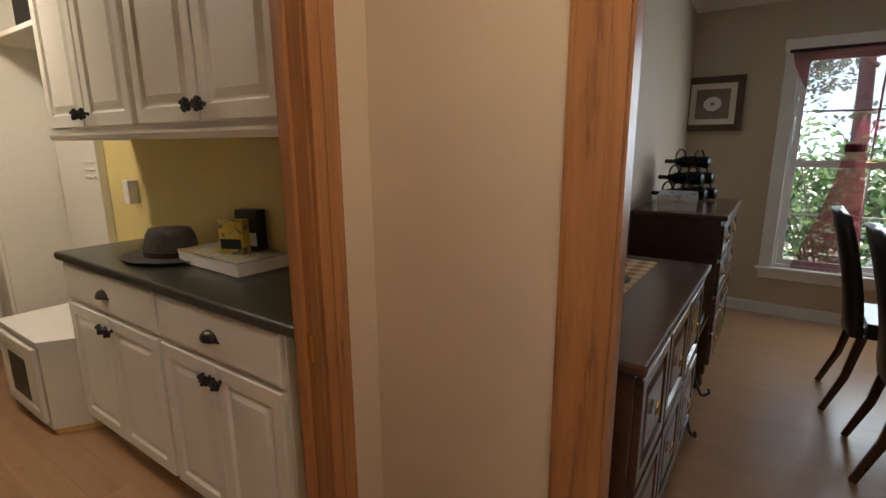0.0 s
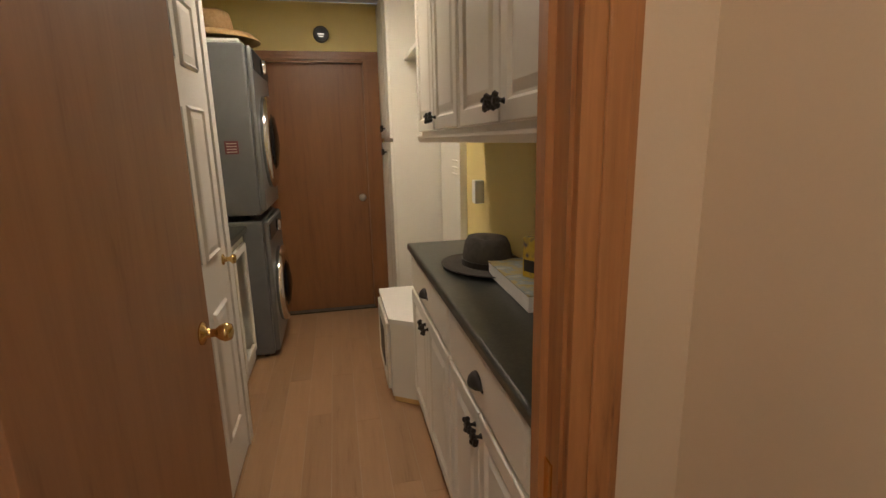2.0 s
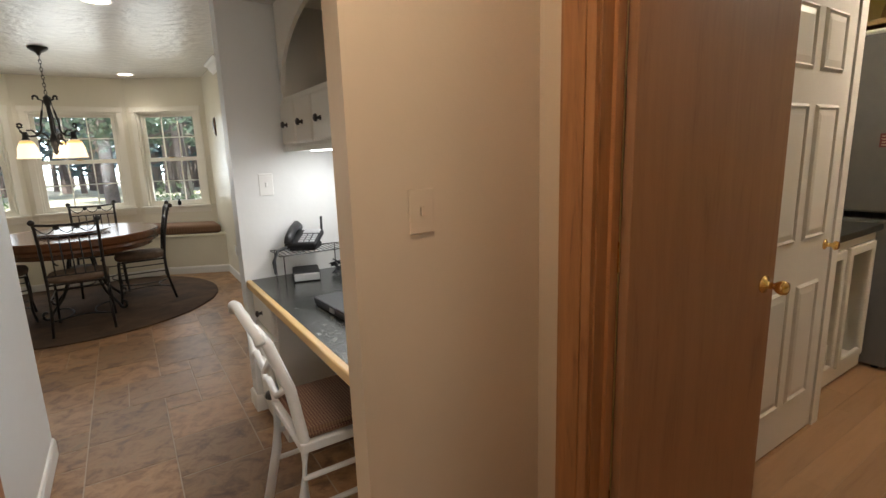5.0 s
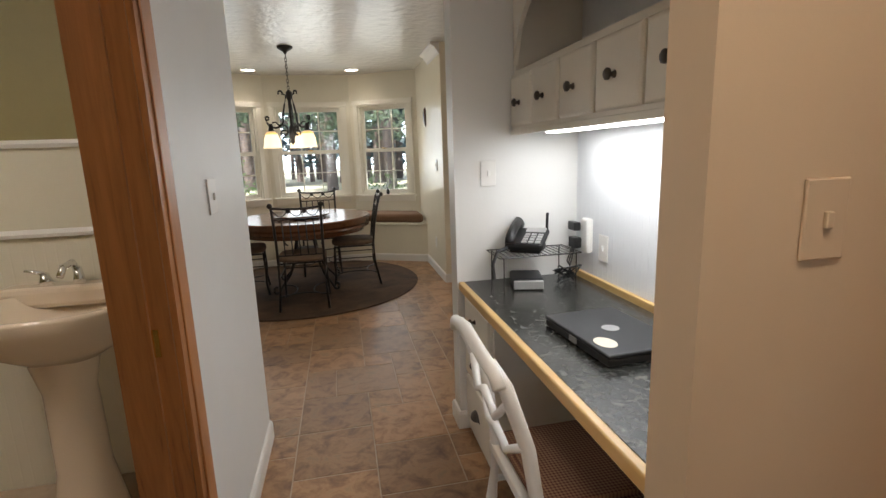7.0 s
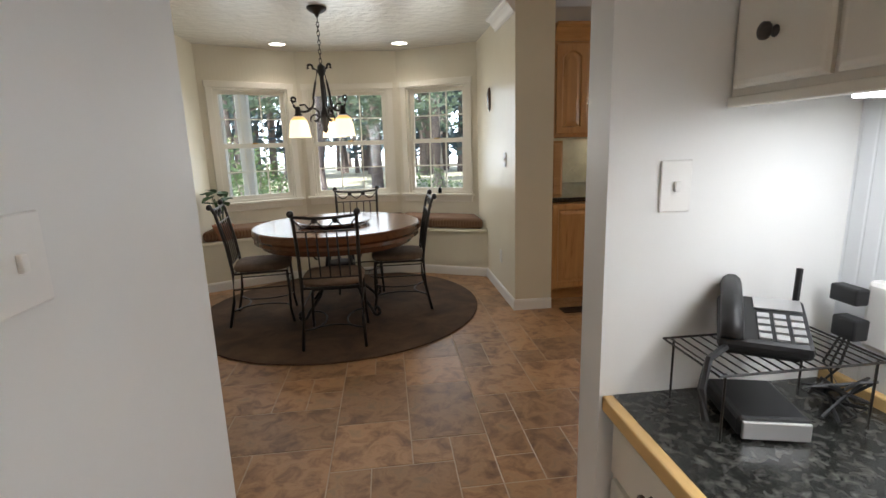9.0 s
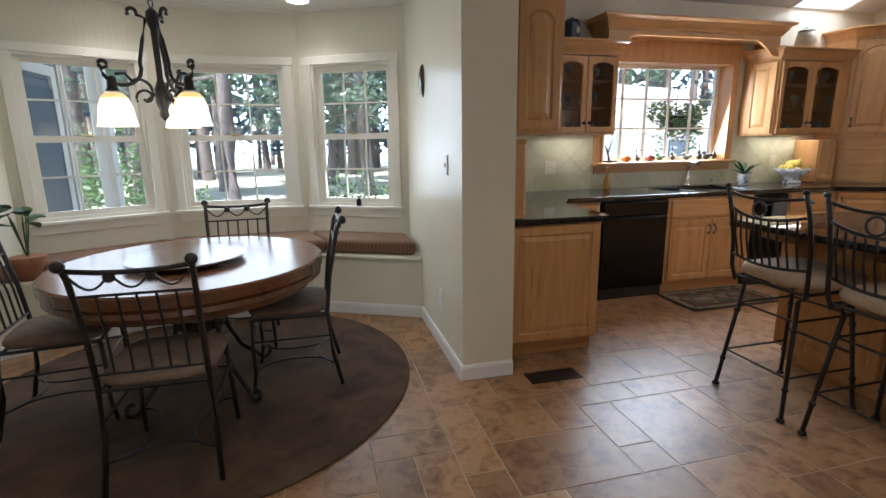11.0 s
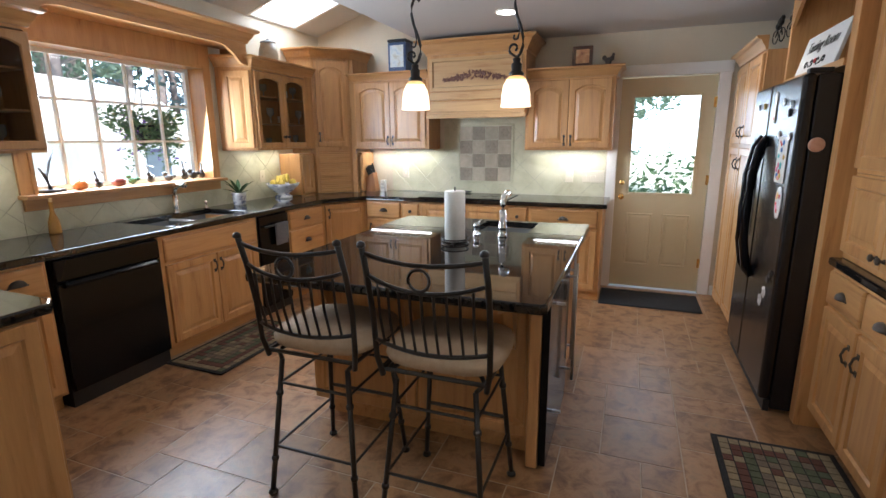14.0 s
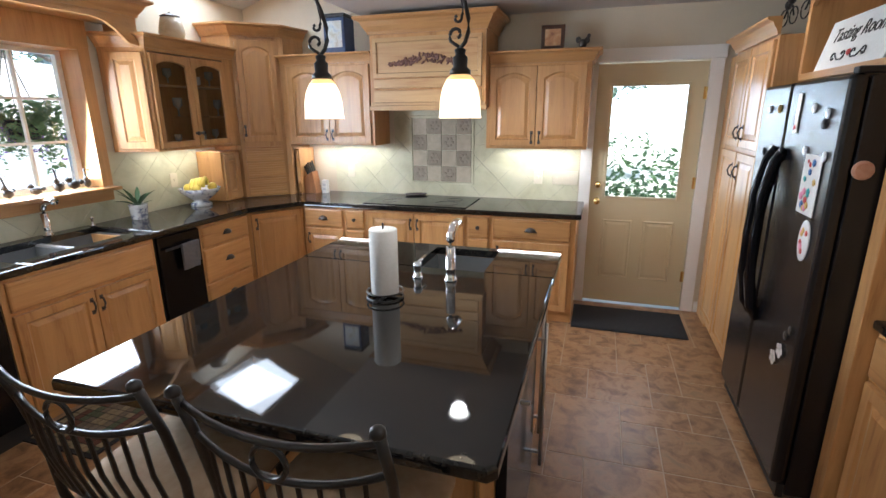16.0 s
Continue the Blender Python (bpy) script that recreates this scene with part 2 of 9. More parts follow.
SILVER = material("satin_silver", (0.6, 0.6, 0.6), 0.3, 0.8)
FABRIC = mottled("beige_seat_fabric", [(0.42, 0.30, 0.19), (0.48, 0.36, 0.24)], 30, 0.9, relief=0.4)
SUEDE = mottled("brown_suede", [(0.13, 0.085, 0.055), (0.21, 0.145, 0.10)], 14, 0.85, relief=0.3)
RUG = mottled("dark_felt_rug", [(0.036, 0.019, 0.011), (0.075, 0.041, 0.022), (0.12, 0.070, 0.038)], 3.2, 0.95, relief=0.5, fine=60)
PLAID = plaid("brown_plaid", (0.11, 0.045, 0.022), (0.22, 0.13, 0.07), 22)
GLASS = material("clear_glass", (1, 1, 1), 0.0, Transmission_Weight=1.0, IOR=1.45)
PANE = bpy.data.materials.new("window_pane")
PANE.use_nodes = True
pn = PANE.node_tree
pn.nodes.remove(pn.nodes["Principled BSDF"])
pm, pt, pg, pf = (pn.nodes.new(k) for k in ("ShaderNodeMixShader", "ShaderNodeBsdfTransparent", "ShaderNodeBsdfGlossy", "ShaderNodeLayerWeight"))
pg.inputs["Roughness"].default_value = 0.02
pf.inputs["Blend"].default_value = 0.5
po, pa = pn.nodes.new("ShaderNodeMath"), pn.nodes.new("ShaderNodeMath")
po.operation, pa.operation = "POWER", "MULTIPLY_ADD"
po.inputs[1].default_value, pa.inputs[1].default_value, pa.inputs[2].default_value = 5.0, 0.6, 0.03
pn.links.new(pf.outputs["Facing"], po.inputs[0])
pn.links.new(po.outputs[0], pa.inputs[0])
pn.links.new(pa.outputs[0], pm.inputs[0])
pn.links.new(pt.outputs[0], pm.inputs[1])
pn.links.new(pg.outputs[0], pm.inputs[2])
pn.links.new(pm.outputs[0], pn.nodes["Material Output"].inputs[0])
SHADE = glow("lit_frosted_shade", (1.0, 0.83, 0.56), 0.62)
AMBER = glow("amber_glass_collar", (1.0, 0.62, 0.22), 0.42)
BULB = glow("lit_lamp_face", (1.0, 0.93, 0.8), 4.0)
STRIP = glow("lit_tube", (0.95, 0.98, 1.0), 6.0)
# emission on the skylight pane stands in for daylight from above
SKYPANE = glow("skylight_sky_glow", (0.92, 0.96, 1.0), 2.6)
CERAMIC = material("biscuit_ceramic", (0.72, 0.60, 0.46), 0.12)
PORCELAIN = material("white_porcelain", (0.75, 0.75, 0.74), 0.15)
PLATE = material("ivory_plastic", (0.72, 0.66, 0.52), 0.35)
PLATEW = material("white_plastic", (0.78, 0.77, 0.74), 0.35)
DOORC = paint("beige_door_paint", (0.62, 0.52, 0.33), 0.4, 0.03, 0.03)
LEATHER = mottled("black_leather", [(0.012, 0.01, 0.009), (0.025, 0.02, 0.018)], 20, 0.3, relief=0.2)
PAPER = mottled("white_paper", [(0.72, 0.71, 0.67), (0.78, 0.77, 0.74)], 60, 0.9, relief=0.3)


def bead(name, color, axis, rough=0.4):
    """Beadboard paint: upright grooves about 4 cm apart."""
    mat = material(name, color, rough)
    nt = mat.node_tree
    v = coords(nt, (1, 1, 1))
    w = nt.nodes.new("ShaderNodeTexWave")
    w.bands_direction = axis
    w.inputs["Scale"].default_value = 7.6
    nt.links.new(v, w.inputs["Vector"])
    groove = ramp(nt, w.outputs["Fac"], [(0.0, (0, 0, 0)), (0.10, (1, 1, 1))])
    bump(mat, groove, 0.35, 0.003)
    big = noise_tex(nt, v, 1.5, 4)
    nt.links.new(ramp(nt, big, [(0.3, tuple(c * 0.93 for c in color)), (0.7, color)]), nt.nodes["Principled BSDF"].inputs["Base Color"])
    return mat


BEADY = bead("cream_beadboard", (0.75, 0.69, 0.54), "Y", 0.3)
BEADW = bead("white_beadboard", (0.74, 0.76, 0.78), "Y", 0.35)
BEADX = bead("cream_beadboard_bay", (0.74, 0.69, 0.56), "X")
for mat in (BEADX, BEADY):
    mat.node_tree.nodes["Bump"].inputs["Strength"].default_value = 0.14
TRIMC = paint("cream_trim_paint", (0.78, 0.74, 0.64), 0.35, 0.02, 0.03)
# cabinet glass: grey tint puts the shade of the unlit inside into the pane
DIMPANE = PANE.copy()
DIMPANE.name = "seeded_grey_glass"
DIMPANE.node_tree.nodes["Transparent BSDF"].inputs[0].default_value = (0.55, 0.53, 0.48, 1)

# ---- building helpers ----
def part(name, bm, mat, parent=None, label="", smooth=False):
    """Link a bmesh as one mesh object, under a thing or a part."""
    me = bpy.data.meshes.new(name)
    bmesh.ops.recalc_face_normals(bm, faces=bm.faces)
    bm.to_mesh(me)
    bm.free()
    for m in mat if isinstance(mat, (list, tuple)) else [mat]:
        me.materials.append(m)
    if smooth:
        for p in me.polygons:
            p.use_smooth = True
    ob = new(name, me)
    if parent:
        ob.parent = parent
    if label:
        ob["label"] = label
    return ob


def thing(name, m, label, category, group=""):
    ob = new(name)
    ob.empty_display_size = 0.1
    ob.matrix_basis = m
    return tagged(ob, label, category, group)


def box(bm, x0, y0, z0, x1, y1, z1, bev=0.0, m=None):
    made = bmesh.ops.create_cube(bm, size=1.0)["verts"]
    c = Matrix.Translation(((x0 + x1) / 2, (y0 + y1) / 2, (z0 + z1) / 2)) @ Matrix.Diagonal((abs(x1 - x0), abs(y1 - y0), abs(z1 - z0), 1))
    if m:
        c = m @ c
    bmesh.ops.transform(bm, matrix=c, verts=made)
    if bev:
        edges = list({e for v in made for e in v.link_edges})
        bmesh.ops.bevel(bm, geom=edges, offset=bev, segments=2, affect="EDGES", profile=0.5)
    return bm


def boxes(*rows, bev=0.0):
    bm = bmesh.new()
    for r in rows:
        box(bm, *r, bev=bev)
    return bm


def spin(rows, n=20, m=None, bm=None):
    """A turned body from (radius, height) rows."""
    bm = bm or bmesh.new()
    rings = []
    for r, z in rows:
        ring = []
        for i in range(n):
            a = 2 * math.pi * i / n
            co = Vector((r * math.cos(a), r * math.sin(a), z))
            ring.append(bm.verts.new(m @ co if m else co))
        rings.append(ring)
    for a, b in zip(rings, rings[1:]):
        for i in range(n):
            bm.faces.new((a[i], a[(i + 1) % n], b[(i + 1) % n], b[i]))
    for ring in (rings[0], rings[-1]):
        bm.faces.new(ring)
    return bm


def tube(points, r, n=8, bm=None, closed=False, taper=None):
    """A round bar along points."""
    bm = bm or bmesh.new()
    pts = [Vector(p) for p in points]
    rings, up = [], Vector((0, 0, 1))
    for i, p in enumerate(pts):
        a = pts[i - 1] if (i or closed) else p
        b = pts[(i + 1) % len(pts)] if (i + 1 < len(pts) or closed) else p
        d = (b - a).normalized()
        side = d.cross(up)
        if side.length < 1e-3:
            side = d.cross(Vector((1, 0, 0)))
        side.normalize()
        over = side.cross(d)
        rr = r if taper is None else r + (taper - r) * i / max(1, len(pts) - 1)
        rings.append([bm.verts.new(p + rr * (math.cos(2 * math.pi * k / n) * side + math.sin(2 * math.pi * k / n) * over)) for k in range(n)])
    pairs = list(zip(rings, rings[1:])) + ([(rings[-1], rings[0])] if closed else [])
    for a, b in pairs:
        for k in range(n):
            bm.faces.new((a[k], a[(k + 1) % n], b[(k + 1) % n], b[k]))
    if not closed:
        bm.faces.new(rings[0])
        bm.faces.new(rings[-1])
    return bm


def arc(cx, cz, r, a0, a1, n=10, y=0.0, r1=None):
    """Points on an arc or spiral in the xz plane."""
    out = []
    for i in range(n + 1):
        f = i / n
        a = radians(a0 + (a1 - a0) * f)
        rr = r if r1 is None else r + (r1 - r) * f
        out.append((cx + rr * math.cos(a), y, cz + rr * math.sin(a)))
    return out


def prism(outline, z0, z1, bm=None, m=None):
    """An upright prism over a plan outline."""
    bm = bm or bmesh.new()
    lo = [bm.verts.new(m @ Vector((x, y, z0)) if m else (x, y, z0)) for x, y in outline]
    hi = [bm.verts.new(m @ Vector((x, y, z1)) if m else (x, y, z1)) for x, y in outline]
    n = len(outline)
    bm.faces.new(lo)
    bm.faces.new(hi)
    for i in range(n):
        bm.faces.new((lo[i], lo[(i + 1) % n], hi[(i + 1) % n], hi[i]))
    return bm


def sweep(profile, path, bm=None, closed=False):
    """Sweep a closed (out, up) profile along a plan path with mitred corners; out lies to the right of the path."""
    bm = bm or bmesh.new()
    pts = [Vector((p[0], p[1])) for p in path]
    n, rings = len(pts), []
    for i, p in enumerate(pts):
        ds = []
        if i or closed:
            ds.append((p - pts[i - 1]).normalized())
        if i + 1 < n or closed:
            ds.append((pts[(i + 1) % n] - p).normalized())
        ns = [Vector((d.y, -d.x)) for d in ds]
        mid = sum(ns, Vector((0, 0))).normalized()
        k = 1 / max(0.3, mid.dot(ns[0]))
        rings.append([bm.verts.new((p.x + mid.x * o * k, p.y + mid.y * o * k, u)) for o, u in profile])
    c = len(profile)
    for a, b in list(zip(rings, rings[1:])) + ([(rings[-1], rings[0])] if closed else []):
        for k in range(c):
            bm.faces.new((a[k], a[(k + 1) % c], b[(k + 1) % c], b[k]))
    if not closed:
        bm.faces.new(rings[0])
        bm.faces.new(rings[-1])
    return bm


def setting(name, bm, mat, label="", category="", smooth=False):
    ob = part(name, bm, mat, smooth=smooth)
    return tagged(ob, label, category, kind="structure")


R180, R90, R270 = 180, 90, 270


def crown_profile(z, h=0.11, out=0.075):
    return [(0, z), (0.012, z), (0.018, z + 0.02), (out * 0.45, z + h * 0.45), (out * 0.62, z + h * 0.72), (out * 0.85, z + h * 0.78), (out, z + h * 0.86), (out, z + h), (0, z + h)]


BASEB = [(0, 0.0), (0.014, 0.0), (0.014, 0.075), (0.008, 0.09), (0, 0.092)]

# ---- shell: walls, floors, ceilings ----
def slab(axis, a, b, u0, u1, holes=(), z1=2.44, z0=0.0):
    """A wall between a and b on one axis, from u0 to u1 along the other, with openings (u0, u1, z0, z1)."""
    bm = bmesh.new()

    def put(ua, ub, za, zb):
        if ub - ua > 1e-4 and zb - za > 1e-4:
            if axis == "x":
                box(bm, a, ua, za, b, ub, zb)
            else:
                box(bm, ua, a, za, ub, b, zb)

    at = u0
    for h0, h1, hz0, hz1 in sorted(holes):
        put(at, h0, z0, z1)
        put(h0, h1, z0, hz0)
        put(h0, h1, hz1, z1)
        at = h1
    put(at, u1, z0, z1)
    return bm


setting("wall_west", slab("x", -5.95, -5.77, -6.40, -1.10, [(-2.85, -2.03, 0, 2.04)], 3.5), KWALL)
setting("wall_south", slab("y", -6.40, -6.20, -5.77, -1.01, [(-4.02, -2.58, 1.16, 2.10)], 2.64), KWALL)
setting("wall_north", slab("y", -1.25, -1.10, -5.77, -0.90), KWALL)
setting("wall_nook_east", slab("x", -1.01, -0.70, -6.40, -4.49), BEADY, "cream beadboard wall block at the breakfast nook", "wall")
setting("wall_nook_west", slab("x", 2.17, 2.30, -6.20, -4.45), BEADY)
setting("wall_hall_nook", slab("y", -4.45, -4.32, 2.17, 3.2), CREAM)
setting("wall_family", slab("x", 3.2, 3.32, -4.45, -1.72), CREAM)
setting("wall_bath_back", slab("y", -1.86, -1.74, 0.77, 3.2), WALLW)
setting("wall_bath_side", slab("x", 0.77, 0.89, -1.74, 1.12, [(-0.76, 0.02, 0, 2.04)]), WALLW)
setting("wall_desk_back", slab("x", -0.90, -0.78, -1.70, -0.06), BEADW)
setting("wall_desk_end", slab("y", -1.82, -1.70, -0.90, -0.17), WALLW)
setting("wall_hall_south", slab("y", -0.165, -0.068, -0.89, -0.137), TAN)
setting("wall_laundry_door", slab("x", -0.80, -0.755, -0.068, 1.12, [(0.141, 0.934, 0, 2.05)]), TAN)
setting("wall_laundry_inside", slab("x", -0.85, -0.80, -0.10, 1.38, [(0.141, 0.934, 0, 2.05)]), YELLOW)
setting("wall_hall_north", slab("y", 1.12, 1.145, -0.80, 0.89, [(-0.14, 0.72, 0, 2.05)]), TAN)
setting("wall_dining_south", slab("y", 1.145, 1.17, -0.72, 3.2, [(-0.14, 0.72, 0, 2.05)]), DINE)
setting("wall_dining_west", slab("x", -0.72, -0.60, 1.17, 4.90), DINE)
setting("wall_dining_north", slab("y", 4.78, 4.90, -0.60, 3.2, [(0.11, 1.10, 0.40, 2.0)]), DINE)
setting("wall_dining_east", slab("x", 3.2, 3.32, 1.18, 4.90), DINE)
setting("wall_laundry_north", slab("y", 1.38, 1.50, -4.40, -0.72), YELLOW)
setting("wall_laundry_south", slab("y", 0.0, 0.12, -2.50, -1.60, [(-2.42, -1.70, 0, 2.05)]), YELLOW)
setting("wall_laundry_return", slab("y", -0.12, 0.0, -1.60, -0.851), YELLOW)
setting("wall_laundry_back", slab("y", -0.72, -0.60, -4.40, -0.97), YELLOW)
setting("wall_laundry_west", slab("x", -4.40, -4.27, -0.60, 1.38, [(0.10, 0.90, 0, 2.03)]), YELLOW)
setting("wall_bath_east", slab("x", 3.2, 3.32, -1.74, 1.12), OLIVE)
setting("wall_bath_north", slab("y", 1.12, 1.18, 0.89, 3.2), OLIVE)

# bay with three windows
BAY = [(-0.70, -6.08), (0.15, -6.55), (1.27, -6.55), (2.17, -6.07)]
WZ0, WZ1 = 0.84, 2.03


def frame_of(p, q):
    """Pose at p with x running to q; the room lies towards +y."""
    d = Vector((q[0] - p[0], q[1] - p[1]))
    return Matrix.Translation((p[0], p[1], 0)) @ Matrix.Rotation(math.atan2(d.y, d.x), 4, "Z"), d.length


def bay_wall(name, p, q, margin0, margin1):
    m, w = frame_of(p, q)
    bm = bmesh.new()
    x0, x1 = margin0, w - margin1
    for r in ((-0.0, -0.14, 0, x0, 0, 2.44), (x1, -0.14, 0, w, 0, 2.44), (x0, -0.14, 0, x1, 0, WZ0), (x0, -0.14, WZ1, x1, 0, 2.44)):
        box(bm, *r)
    ob = setting(name, bm, BEADX)
    ob.matrix_basis = m
    return m, x0, x1


def sash_window(name, m, x0, x1, z0, z1, cols=2, trim=0.085, depth=0.14, label="white double-hung window with grilles", sill=True, mat=None):
    """Two sashes with muntins, panes, casing and stool; the room lies towards +y."""
    mat = mat or WHITE
    th = tagged(new(name), label, "window", "", "structure")
    th.matrix_basis = m
    bm = boxes((x0 - trim, 0.002, z0, x0, 0.024, z1), (x1, 0.002, z0, x1 + trim, 0.024, z1), (x0 - trim - 0.01, 0.002, z1, x1 + trim + 0.01, 0.028, z1 + trim), bev=0.003)
    part("window_frame", bm, mat, th)
    jam = boxes((x0, -depth, z0, x0 + 0.02, 0.0, z1), (x1 - 0.02, -depth, z0, x1, 0.0, z1), (x0 + 0.02, -depth, z1 - 0.02, x1 - 0.02, 0.0, z1), (x0 + 0.02, -depth, z0, x1 - 0.02, 0.0, z0 + 0.02))
    part("jamb", jam, mat, th)
    if sill:
        part("window_sill", boxes((x0 - trim - 0.02, 0.002, z0 - 0.03, x1 + trim + 0.02, 0.05, z0 - 0.004), (x0 - trim, 0.002, z0 - 0.10, x1 + trim, 0.02, z0 - 0.032), bev=0.004), mat, th)
    zm = (z0 + z1) / 2
    for k, (a, b, y) in enumerate(((z0 + 0.02, zm + 0.015, -0.05), (zm - 0.015, z1 - 0.02, -0.085))):
        xa, xb, s = x0 + 0.021, x1 - 0.021, 0.04
        bm = boxes((xa, y, a, xa + s, y + 0.03, b), (xb - s, y, a, xb, y + 0.03, b), (xa + s, y, a, xb - s, y + 0.03, a + s), (xa + s, y, b - s, xb - s, y + 0.03, b))
        sash = part("sash", bm, mat, th)
        gx0, gx1, gz0, gz1 = xa + s, xb - s, a + s, b - s
        bars = [(gx0 + (gx1 - gx0) * i / cols - 0.007, y + 0.008, gz0, gx0 + (gx1 - gx0) * i / cols + 0.007, y + 0.022, gz1) for i in range(1, cols)]
        bars += [(gx0, y + 0.009, (gz0 + gz1) / 2 - 0.007, gx1, y + 0.021, (gz0 + gz1) / 2 + 0.007)]
        part("muntin", boxes(*bars), mat, sash)
        pane = part("pane", boxes((gx0, y + 0.013, gz0, gx1, y + 0.017, gz1)), PANE, sash)
        pane.visible_shadow = False
    part("sash_lock", boxes(((x0 + x1) / 2 - 0.03, -0.02, zm + 0.016, (x0 + x1) / 2 + 0.03, 0.0, zm + 0.03), bev=0.004), BRASS, th)
    return th


for i, (p, q, a, b) in enumerate(((BAY[0], BAY[1], 0.13, 0.12), (BAY[1], BAY[2], 0.12, 0.12), (BAY[2], BAY[3], 0.12, 0.13)), 1):
    m, x0, x1 = bay_wall("wall_bay_%d" % i, p, q, a, b)
    sash_window("window_%d" % i, m, x0, x1, WZ0, WZ1, 3, trim=0.065, mat=TRIMC)

# ceilings
setting("ceiling_nook", boxes((-1.01, -6.75, 2.44, 3.3, -1.82, 2.56)), CEIL, "white textured plaster ceiling", "ceiling")
setting("ceiling_kitchen", boxes((-5.77, -4.76, 2.44, -1.011, -1.25, 2.56)), KCEIL, "beige flat kitchen ceiling", "ceiling")
setting("ceiling_hall", boxes((-0.90, -1.70, 2.441, 0.77, 1.12, 2.55)), CEIL)
setting("ceiling_laundry", boxes((-4.27, -0.6, 2.441, -0.85, 1.38, 2.55)), CEIL)
setting("ceiling_dining", boxes((-0.60, 1.17, 2.441, 3.2, 4.78, 2.55)), WHITE)
setting("ceiling_bath", boxes((0.89, -1.74, 2.441, 3.2, 1.12, 2.55)), WHITE)
SKY = (-5.30, -4.65, -6.17, -5.60)


def slope_z(y):
    return 2.64 + 0.33 * (y + 6.20)


def slope_piece(bm, x0, x1, y0, y1, lift=0.0, thick=0.12):
    vs = [bm.verts.new((x, y, slope_z(y) + lift + d)) for d in (0, thick) for x, y in ((x0, y0), (x1, y0), (x1, y1), (x0, y1))]
    for f in ((0, 1, 2, 3), (4, 5, 6, 7), (0, 1, 5, 4), (1, 2, 6, 5), (2, 3, 7, 6), (3, 0, 4, 7)):
        bm.faces.new([vs[i] for i in f])


bm = bmesh.new()
sx0, sx1, sy0, sy1 = SKY
for r in ((-5.77, sx0, -6.4, -4.64), (sx1, -1.01, -6.4, -4.64), (sx0, sx1, -6.4, sy0), (sx0, sx1, sy1, -4.64)):
    slope_piece(bm, *r)
setting("ceiling_vault", bm, KCEIL, "sloped kitchen ceiling with a skylight", "ceiling")
setting("wall_vault", boxes((-5.77, -4.76, 2.56, -1.01, -4.64, slope_z(-4.7))), KCEIL)
setting("wall_vault_east", boxes((-1.01, -6.4, 2.44, -0.9, -4.64, 3.3)), KCEIL)
sk = tagged(new("skylight"), "bright square skylight in the sloped ceiling", "skylight", "", "structure")
bm = bmesh.new()
slope_piece(bm, sx0, sx1, sy0, sy1, 0.10, 0.01)
part("pane", bm, SKYPANE, sk, "opaque white pane glowing in place of the sky")
bm = bmesh.new()
for r in ((sx0 - 0.03, sx0, sy0 - 0.03, sy1 + 0.03), (sx1, sx1 + 0.03, sy0 - 0.03, sy1 + 0.03), (sx0, sx1, sy0 - 0.03, sy0), (sx0, sx1, sy1, sy1 + 0.03)):
    slope_piece(bm, *r, -0.006, 0.005)
part("frame", bm, WHITE, sk)

setting("trim_crown", sweep(crown_profile(2.335, 0.10, 0.09), [(-0.70, -5.15), (-0.70, -4.50)]), WHITE, "white crown moulding along the nook wall", "crown moulding")

# sub floors
setting("floor", boxes((-5.77, -6.75, -0.15, 3.3, 1.12, -0.0017)), GROUT, "slate tile floor in a mixed pattern with sandy grout", "floor")
setting("floor_laundry", boxes((-4.4, -0.6, -0.006, -0.78, 1.38, -0.004)), GROUT)
setting("floor_dining", boxes((-0.6, 1.12, -0.15, 3.2, 4.78, -0.004)), LAMIN, "brown laminate dining floor", "floor")

# baseboards
for path in ([(-0.70, -5.6), (-0.70, -4.49), (-1.01, -4.49)], [(2.17, -4.45), (2.17, -5.6)], [(0.77, -0.862), (0.77, -1.86)],
             [(-0.9, -1.82), (-0.17, -1.82), (-0.17, -1.70), (-0.214, -1.70)], [(-0.137, -0.165), (-0.137, -0.068), (-0.74, -0.068)], [(3.2, 4.78), (-0.6, 4.78)][::-1], [(-5.77, -1.93), (-5.77, -1.80)]):
    setting("baseboard", sweep(BASEB, path), WHITE, "white baseboard", "baseboard")

# ---- cabinets ----
def door_rings(x0, x1, z0, z1, rise, margin, y, n=8):
    """Outline of a panel inset by margin, its top arched by rise; and its twin on the door's rim."""
    a, b, lo, hi = x0 + margin, x1 - margin, z0 + margin, z1 - margin
    pts = [(a, lo), (b, lo)]
    for i in range(n + 1):
        u = i / n
        x = b + (a - b) * u
        pts.append((x, hi - rise * abs(2 * u - 1) ** 2.2))
    return [(x, y, z) for x, z in pts]


def rim(x0, x1, z0, z1, y, n=8):
    return [(x0, y, z0), (x1, y, z0)] + [(x1 + (x0 - x1) * i / n, y, z1) for i in range(n + 1)]


def stitch(bm, rings, cap=True):
    vs = [[bm.verts.new(p) for p in ring] for ring in rings]
    for a, b in zip(vs, vs[1:]):
        for i in range(len(a)):
            bm.faces.new((a[i], a[(i + 1) % len(a)], b[(i + 1) % len(b)], b[i]))
    if cap:
        bm.faces.new(vs[-1])
    return bm


